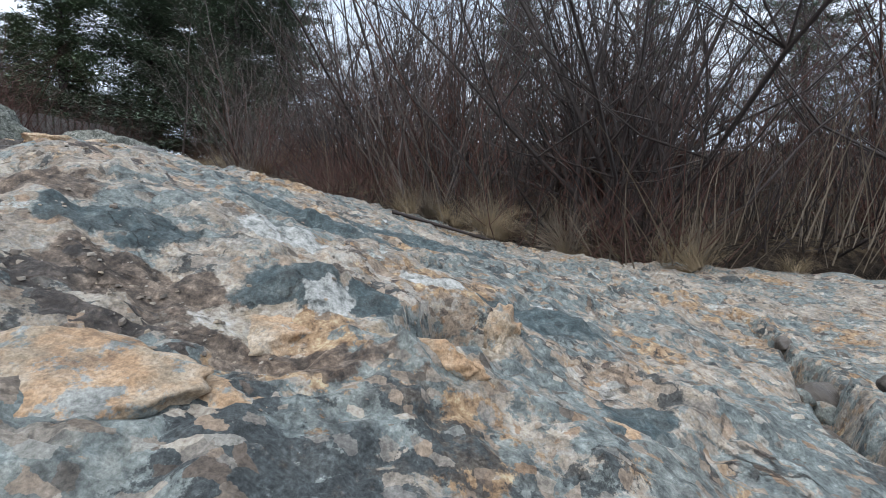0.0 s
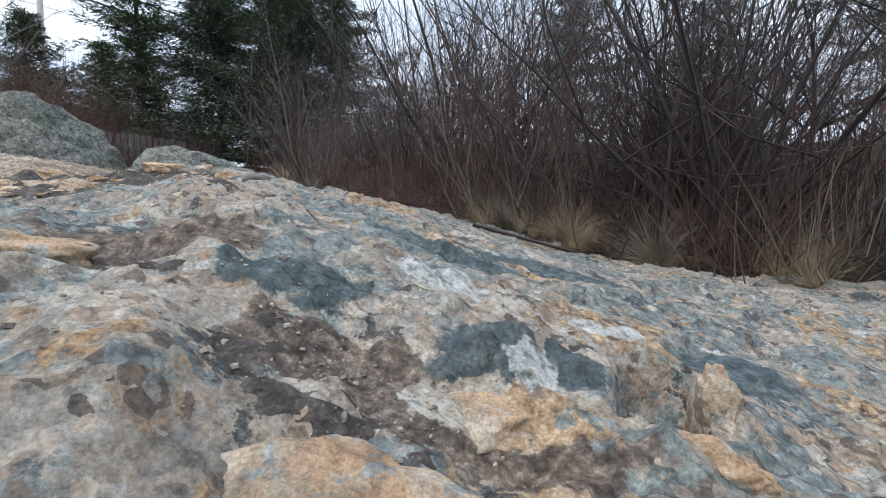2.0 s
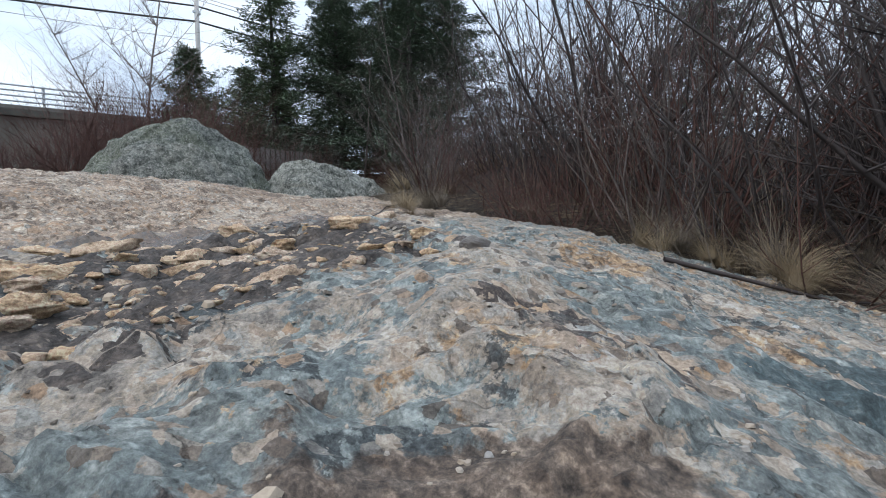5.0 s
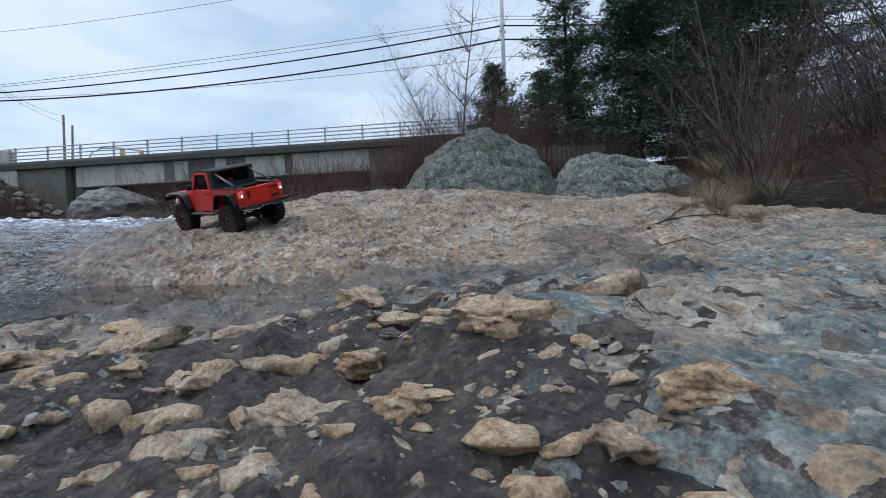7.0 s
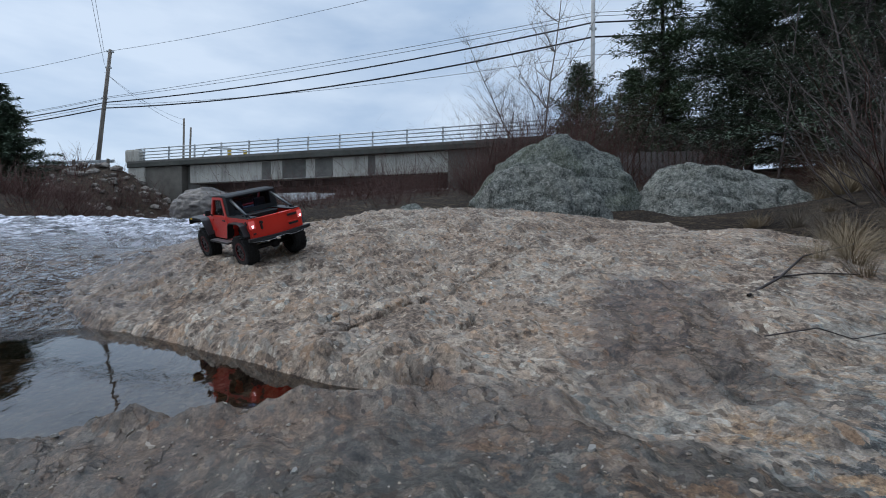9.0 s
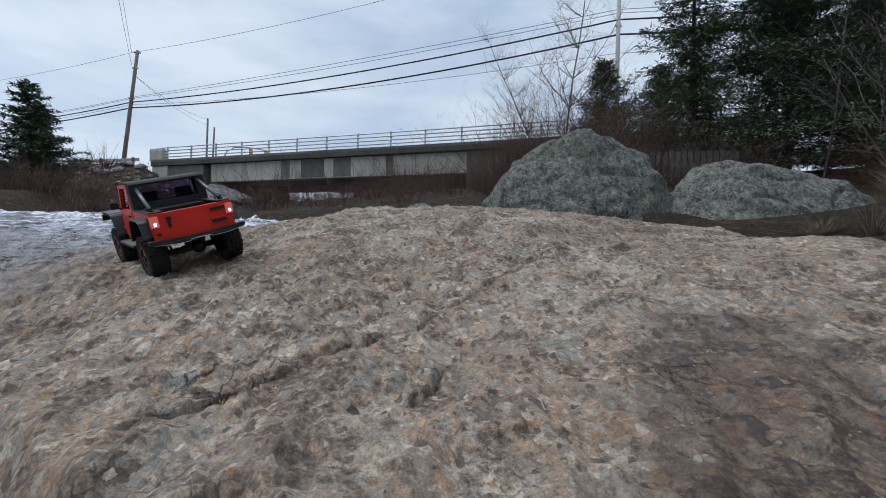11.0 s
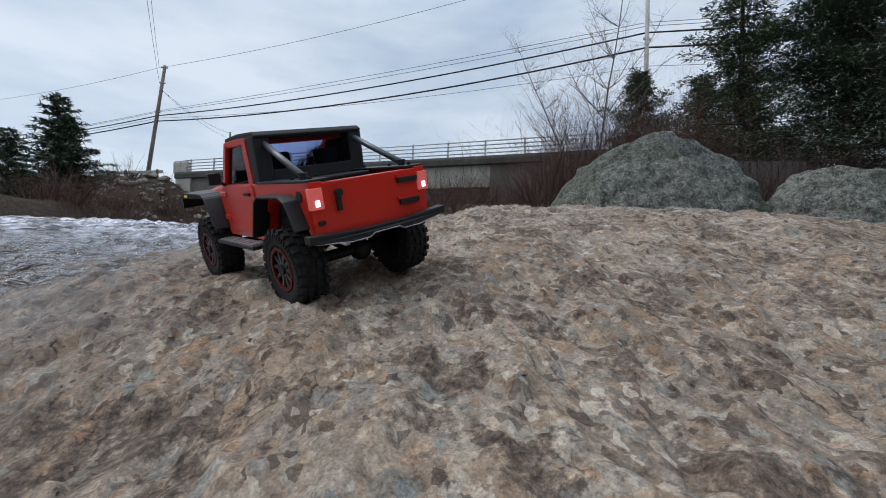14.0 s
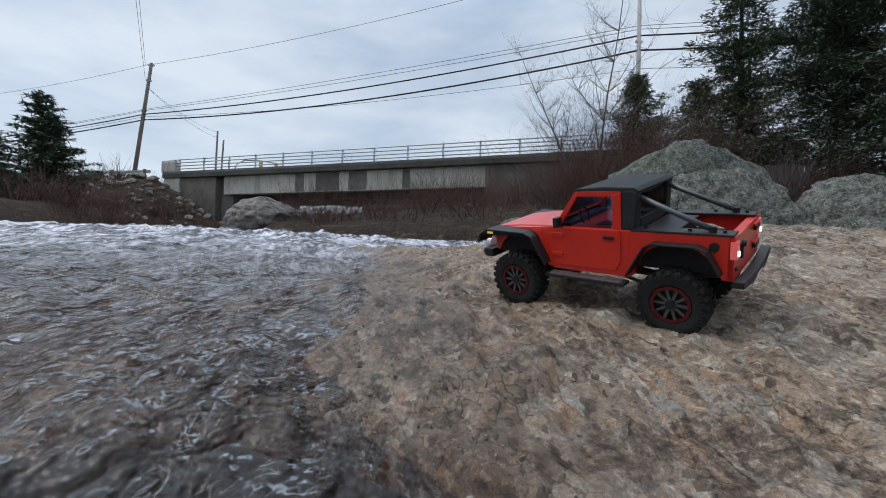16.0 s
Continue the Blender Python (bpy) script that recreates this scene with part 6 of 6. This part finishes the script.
def make_wheel(parent, x, y, side):
    tyre = part("wheel", tyre_bm(), M["rubber"], parent, "knobbly black tyre on a red-ringed rim")
    tyre.matrix_basis = pose(x, y, 0.058, 0, 20 * x, 0)
    o = side * 0.019
    bm = bmesh.new()
    seg = 40
    rr = []
    for s in range(seg):
        a = 2 * math.pi * s / seg
        q = 0.0300 + 0.0012 * (1 if s % 4 < 2 else 0)
        rr.append([bm.verts.new((math.cos(a) * b, c, math.sin(a) * b)) for b, c in ((q + 0.002, o), (q + 0.002, o + side * 0.003), (q - 0.0035, o + side * 0.003), (q - 0.0035, o))])
    for s in range(seg):
        A, B = rr[s], rr[(s + 1) % seg]
        for i in range(4):
            j = (i + 1) % 4
            bm.faces.new((A[i], A[j], B[j], B[i]))
    bmesh.ops.recalc_face_normals(bm, faces=bm.faces)
    part("beadlock_ring", bm, M["rim_red"], tyre, "red anodised ring")
    disc("rim_dish", (0, side * 0.009, 0), 0.0285, 0.004, M["black_plastic"], tyre)
    for k in range(10):
        a = 2 * math.pi * k / 10
        bm = box_bm(bmesh.new(), 0.006, 0.028, -0.0025, 0.0025, -0.0024, 0.0024)
        bmesh.ops.rotate(bm, verts=bm.verts, cent=(0, 0, 0), matrix=Matrix.Rotation(a, 3, "Y"))
        bmesh.ops.translate(bm, verts=bm.verts, vec=(0, side * 0.0165, 0))
        part("spoke", bm, M["gunmetal"], tyre)
    disc("hub", (0, side * 0.0185, 0), 0.008, 0.009, M["black_plastic"], tyre, "", "Y", 12)
    return tyre


def arc(cx, cz, r, a0, a1, n):
    return [(cx + r * math.cos(radians(a0 + (a1 - a0) * i / n)), cz + r * math.sin(radians(a0 + (a1 - a0) * i / n))) for i in range(n + 1)]


truck = new("model_truck")
tagged(truck, "red model pickup with black soft top standing on rock", "toy truck")
TX, TY, TURN, TS = -2.58, 0.61, 213.0, 0.95
tc, ts = math.cos(radians(TURN)), math.sin(radians(TURN))
touch = []
for lx, ly in ((0.1565, 0.095), (0.1565, -0.095), (-0.1565, 0.095), (-0.1565, -0.095)):
    lx, ly = lx * TS, ly * TS
    wx, wy = TX + tc * lx - ts * ly, TY + ts * lx + tc * ly
    touch.append(float(np.max(rock_height(wx + 0.02 * np.array([-1, 0, 1, 0, 0]), wy + 0.02 * np.array([0, -1, 0, 1, 0])))) - 0.004)
zf, zr, zl, zR = (touch[0] + touch[1]) / 2, (touch[2] + touch[3]) / 2, (touch[0] + touch[2]) / 2, (touch[1] + touch[3]) / 2
truck.matrix_world = pose(TX, TY, sum(touch) / 4 - 0.003, math.degrees(math.atan2(zl - zR, 0.19 * TS)), -math.degrees(math.atan2(zf - zr, 0.313 * TS)), TURN) @ Matrix.Diagonal((TS, TS, TS, 1))
for lx in (0.1565, -0.1565):
    for sd in (1, -1):
        make_wheel(truck, lx, sd * 0.096, sd)


def nose(x, z):
    return 1 - 0.22 * min(1, max(0, (x - 0.075) / 0.155)) - (0.05 if z > 0.17 else 0)


# body shell
front = [(0.075, 0.094)] + arc(0.1565, 0.085, 0.070, 175, 20, 8) + [(0.232, 0.112), (0.233, 0.158), (0.222, 0.166), (0.16, 0.173), (0.075, 0.178)]
part("hood", prism(bmesh.new(), front, 0.096, None, 0.003, nose), M["red"], truck, "red bonnet and front wings", False)
part("door_sill", prism(bmesh.new(), [(0.075, 0.090), (0.075, 0.178), (-0.082, 0.178), (-0.082, 0.090)], 0.097, None, 0.002), M["red"], truck, "red cab tub")
bedside = [(-0.082, 0.178), (-0.240, 0.178), (-0.242, 0.106), (-0.2275, 0.106)] + arc(-0.1565, 0.088, 0.0715, 166, 8, 10) + [(-0.082, 0.092)]
for sd in (1, -1):
    part("bed_side", prism(bmesh.new(), bedside, sd * 0.078, sd * 0.0985, 0.0015), M["red"], truck, "red pickup bed side")
    box_part("bed_cap", (-0.240, -0.083, min(sd * 0.066, sd * 0.0995), max(sd * 0.066, sd * 0.0995), 0.1775, 0.181), M["black_plastic"], truck, "black plastic rail cap", 0.001)
    for bx in (-0.225, -0.175, -0.105):
        disc("bolt", (bx, sd * 0.085, 0.183), 0.003, 0.004, M["black_plastic"], truck, "", "Z", 8)
    # door, its window frame, glass, handle, hinges, mirror
    door = part("door", prism(bmesh.new(), [(0.066, 0.100), (0.066, 0.177), (-0.062, 0.177), (-0.066, 0.165), (-0.066, 0.118), (-0.056, 0.100)], sd * 0.0965, sd * 0.0995, 0.0012), M["red"], truck, "red door with open window")
    part("window_frame", prism(bmesh.new(), [(0.070, 0.176), (0.022, 0.246), (0.016, 0.240), (0.056, 0.178)], sd * 0.0885, sd * 0.0965, 0.001), M["red"], door)
    part("window_frame", prism(bmesh.new(), [(0.022, 0.247), (-0.066, 0.249), (-0.066, 0.238), (0.020, 0.237)], sd * 0.0875, sd * 0.0945, 0.001), M["red"], door)
    part("window_frame", prism(bmesh.new(), [(-0.050, 0.240), (-0.066, 0.246), (-0.066, 0.176), (-0.050, 0.176)], sd * 0.0885, sd * 0.0965, 0.001), M["red"], door)
    part("window", prism(bmesh.new(), [(0.058, 0.176), (0.020, 0.238), (-0.050, 0.240), (-0.050, 0.176)], sd * 0.0895, sd * 0.0905), M["glass"], door, "blue-tinted side window")
    box_part("handle", (-0.055, -0.034, min(sd * 0.0995, sd * 0.103), max(sd * 0.0995, sd * 0.103), 0.160, 0.165), M["black_plastic"], door, "black door handle", 0.001)
    for hz in (0.118, 0.158):
        box_part("hinge", (0.048, 0.074, min(sd * 0.0985, sd * 0.1015), max(sd * 0.0985, sd * 0.1015), hz, hz + 0.008), M["red"], door, "", 0.001)
    mir = box_part("mirror", (0.046, 0.056, min(sd * 0.104, sd * 0.124), max(sd * 0.104, sd * 0.124), 0.180, 0.200), M["black_plastic"], truck, "black wing mirror", 0.002)
    rod("mirror_arm", [(0.052, sd * 0.096, 0.176), (0.051, sd * 0.106, 0.184)], 0.0028, M["black_plastic"], mir)
    # soft top quarter, roll bar, step, flares
    part("soft_top_side", prism(bmesh.new(), [(-0.066, 0.178), (-0.066, 0.247), (-0.086, 0.250), (-0.094, 0.244), (-0.090, 0.178)], sd * 0.070, sd * 0.0955, 0.003), M["black_matte"], truck, "black fabric quarter panel")
    bar = rod("roll_bar", [(-0.086, sd * 0.078, 0.238), (-0.140, sd * 0.081, 0.214), (-0.206, sd * 0.085, 0.186)], 0.0048, M["gunmetal"], truck, "grey diagonal roll bar", 10)
    disc("bar_foot", (-0.208, sd * 0.085, 0.184), 0.006, 0.012, M["black_plastic"], bar, "", "Z", 12)
    disc("bar_joint", (-0.087, sd * 0.078, 0.238), 0.0065, 0.012, M["black_plastic"], bar, "", "Y", 12)
    step = box_part("side_step", (-0.080, 0.078, min(sd * 0.094, sd * 0.122), max(sd * 0.094, sd * 0.122), 0.079, 0.085), M["black_plastic"], truck, "black ribbed side step", 0.0015)
    for k in range(4):
        yy = sd * (0.100 + 0.006 * k)
        box_part("tread_rib", (-0.072, 0.070, yy - 0.0014, yy + 0.0014, 0.085, 0.0868), M["steel"], step)
    ff = [(0.246, 0.136), (0.240, 0.156), (0.224, 0.167), (0.128, 0.165), (0.114, 0.158), (0.082, 0.104)]
    flare = strip("wheel_flare", ff, sd * 0.074, sd * 0.121, 0.0035, M["black_plastic"], truck, "black plastic wheel flare")
    box_part("side_marker", (0.205, 0.219, min(sd * 0.1205, sd * 0.1225), max(sd * 0.1205, sd * 0.1225), 0.158, 0.1625), M["lens_amber"], flare, "amber marker lamp")
    fr = [(-0.080, 0.100), (-0.110, 0.155), (-0.124, 0.163), (-0.192, 0.163), (-0.208, 0.156), (-0.228, 0.118)]
    strip("wheel_flare", fr[::-1], sd * 0.094, sd * 0.120, 0.0035, M["black_plastic"], truck, "black plastic wheel flare")
    for cx in (0.1565, -0.1565):
        part("wheel_well", prism(bmesh.new(), [(cx - 0.066, 0.108), (cx - 0.05, 0.150), (cx + 0.05, 0.150), (cx + 0.066, 0.108)], sd * 0.040, sd * (0.072 if cx > 0 else 0.0775)), M["black_matte"], truck)
    # tail lamp
    lens = box_part("tail_lamp", (-0.2455, -0.236, min(sd * 0.082, sd * 0.1005), max(sd * 0.082, sd * 0.1005), 0.142, 0.170), M["lens_red"], truck, "red tail lamp with a lit white lens", 0.001)
    box_part("lit_bulb", (-0.2475, -0.2450, min(sd * 0.0885, sd * 0.0945), max(sd * 0.0885, sd * 0.0945), 0.146, 0.1545), M["lamp_lit"], lens, "glowing white bulb", 0.001)
    rod("shock", [(0.150, sd * 0.062, 0.062), (0.128, sd * 0.056, 0.135)], 0.006, M["gunmetal"], truck)
    rod("shock", [(-0.150, sd * 0.062, 0.062), (-0.125, sd * 0.056, 0.135)], 0.006, M["gunmetal"], truck)
    rod("frame_rail", [(0.225, sd * 0.035, 0.092), (0.10, sd * 0.035, 0.084), (-0.10, sd * 0.035, 0.084), (-0.225, sd * 0.035, 0.096)], 0.006, M["black_plastic"], truck)
    rod("link_arm", [(0.150, sd * 0.045, 0.050), (0.030, sd * 0.030, 0.072)], 0.0035, M["gunmetal"], truck)
    rod("link_arm", [(-0.150, sd * 0.045, 0.050), (-0.030, sd * 0.030, 0.072)], 0.0035, M["gunmetal"], truck)
    box_part("head_lamp", (0.232, 0.236, sd * 0.048 - 0.012, sd * 0.048 + 0.012, 0.130, 0.154), M["clear_lens"], truck, "clear round head lamp", 0.004)
# tailgate and its fittings
gate = box_part("tailgate", (-0.242, -0.228, -0.082, 0.082, 0.106, 0.176), M["red"], truck, "red tailgate", 0.0015)
box_part("rear_corner", (-0.242, -0.232, 0.079, 0.0985, 0.106, 0.178), M["red"], truck, "", 0.001)
box_part("rear_corner", (-0.242, -0.232, -0.0985, -0.079, 0.106, 0.178), M["red"], truck, "", 0.001)
for z0 in (0.158, 0.126):
    hg = box_part("tailgate_hinge", (-0.247, -0.2415, -0.080, -0.043, z0, z0 + 0.008), M["black_plastic"], gate, "black tailgate hinge", 0.001)
    box_part("hinge_cover", (-0.246, -0.2415, -0.081, -0.040, z0 + 0.008, z0 + 0.012), M["red"], hg)
latch = box_part("tailgate_latch", (-0.247, -0.2415, 0.056, 0.063, 0.136, 0.158), M["black_plastic"], gate, "black tailgate latch", 0.001)
disc("latch_knob", (-0.247, 0.0595, 0.160), 0.0055, 0.006, M["black_plastic"], latch, "", "X", 12)
box_part("vent", (-0.2445, -0.2415, 0.083, 0.093, 0.122, 0.127), M["black_plastic"], truck, "", 0.0005)
disc("fuel_cap", (-0.214, 0.0985, 0.160), 0.0075, 0.003, M["black_plastic"], truck, "round black filler cap", "Y", 18)
# bumpers
bm = bmesh.new()
prof = [(-0.118, 0.113), (-0.118, 0.102), (-0.060, 0.094), (-0.030, 0.094), (-0.022, 0.099), (0.022, 0.099), (0.030, 0.094), (0.060, 0.094), (0.118, 0.102), (0.118, 0.113), (0.03, 0.108), (-0.03, 0.108)]
prism(bm, prof, 0.246, 0.262, 0.002)
for v in bm.verts:
    v.co = Vector((-v.co.y + 0.06 * max(0, abs(v.co.x) - 0.085), v.co.x, v.co.z))
bmesh.ops.recalc_face_normals(bm, faces=bm.faces)
bump = part("rear_bumper", bm, M["black_plastic"], truck, "black rear bumper with scuffed bright edge")
rod("scuffed_edge", [(-0.2585, 0.112, 0.1015), (-0.2625, 0.060, 0.0945), (-0.2625, 0.030, 0.0945), (-0.2625, 0.022, 0.0990), (-0.2625, -0.022, 0.0990), (-0.2625, -0.030, 0.0945), (-0.2625, -0.060, 0.0945), (-0.2585, -0.112, 0.1015)], 0.0009, M["steel"], bump, "", 5)
bm = prism(bmesh.new(), [(0.236, 0.092), (0.236, 0.112), (0.262, 0.112), (0.266, 0.102), (0.258, 0.092)], 0.085, None, 0.003)
fb = part("front_bumper", bm, M["black_plastic"], truck, "black front bumper")
for sd in (1, -1):
    disc("bumper_lamp", (0.262, sd * 0.055, 0.120), 0.012, 0.012, M["clear_lens"], fb, "bright round lamp", "X", 16)
for k in range(7):
    yy = -0.027 + 0.009 * k
    box_part("grille_slot", (0.2325, 0.2345, yy - 0.0025, yy + 0.0025, 0.128, 0.156), M["black_plastic"], truck, "", 0.0005)
# bed, roof, screens, inside
box_part("bed_floor", (-0.230, -0.082, -0.079, 0.079, 0.120, 0.124), M["black_matte"], truck, "black bed floor")
box = box_part("cargo_box", (-0.150, -0.096, -0.058, 0.058, 0.124, 0.172), M["black_plastic"], truck, "black lidded box in the bed", 0.003)
box_part("box_lid", (-0.153, -0.094, -0.061, 0.061, 0.172, 0.178), M["black_plastic"], box, "", 0.002)
part("roof", prism(bmesh.new(), [(0.024, 0.246), (0.018, 0.252), (-0.030, 0.2555), (-0.088, 0.254), (-0.097, 0.248), (-0.094, 0.243), (-0.03, 0.247)], 0.0945, None, 0.0025), M["black_matte"], truck, "black soft-top roof")
part("rear_panel", prism(bmesh.new(), [(-0.086, 0.178), (-0.086, 0.196), (-0.092, 0.196), (-0.092, 0.178)], 0.071, None, 0.001), M["black_matte"], truck)
part("rear_window", prism(bmesh.new(), [(-0.087, 0.196), (-0.087, 0.244), (-0.0885, 0.244), (-0.0885, 0.196)], 0.0705), M["glass"], truck, "tinted rear window")
part("windscreen_frame", prism(bmesh.new(), [(0.072, 0.177), (0.068, 0.177), (0.058, 0.190), (0.062, 0.190)], 0.092, None, 0.001), M["red"], truck)
part("windscreen_frame", prism(bmesh.new(), [(0.027, 0.240), (0.022, 0.248), (0.018, 0.246), (0.023, 0.238)], 0.090, None, 0.001), M["red"], truck)
part("windscreen", prism(bmesh.new(), [(0.061, 0.189), (0.026, 0.239), (0.0245, 0.2385), (0.0595, 0.1885)], 0.088), M["glass"], truck, "tinted windscreen")
box_part("dashboard", (0.035, 0.072, -0.088, 0.088, 0.150, 0.184), M["black_plastic"], truck, "", 0.004)
for sd in (1, -1):
    seat = box_part("seat", (-0.045, 0.000, sd * 0.045 - 0.026, sd * 0.045 + 0.026, 0.150, 0.178), M["black_matte"], truck, "", 0.005)
    box_part("headrest", (-0.058, -0.044, sd * 0.045 - 0.022, sd * 0.045 + 0.022, 0.178, 0.222), M["black_matte"], seat, "", 0.005)
v, f = [], []
ring = [Vector((0.028 + 0.004 * math.sin(a * math.pi / 8), 0.045 + 0.017 * math.cos(a * math.pi / 8), 0.192 + 0.017 * math.sin(a * math.pi / 8))) for a in range(17)]
tube(v, f, ring, [0.0018] * 17, 6)
mesh_ob("steering_wheel", v, f, M["black_plastic"], truck, "", True)
# underside
for cx in (0.1565, -0.1565):
    ax = rod("axle", [(cx, -0.085, 0.058), (cx, 0.085, 0.058)], 0.0085, M["black_plastic"], truck, "black solid axle", 10)
    lumpbm = bmesh.new()
    bmesh.ops.create_icosphere(lumpbm, subdivisions=2, radius=0.019)
    bmesh.ops.translate(lumpbm, verts=lumpbm.verts, vec=(cx, -0.018, 0.056))
    part("differential", lumpbm, M["black_plastic"], ax, "", True)
box_part("skid_plate", (-0.06, 0.07, -0.036, 0.036, 0.070, 0.078), M["black_plastic"], truck, "", 0.003)
rod("drive_shaft", [(0.135, 0, 0.060), (0.03, 0, 0.076)], 0.004, M["gunmetal"], truck)
rod("drive_shaft", [(-0.135, 0, 0.060), (-0.03, 0, 0.076)], 0.004, M["gunmetal"], truck)
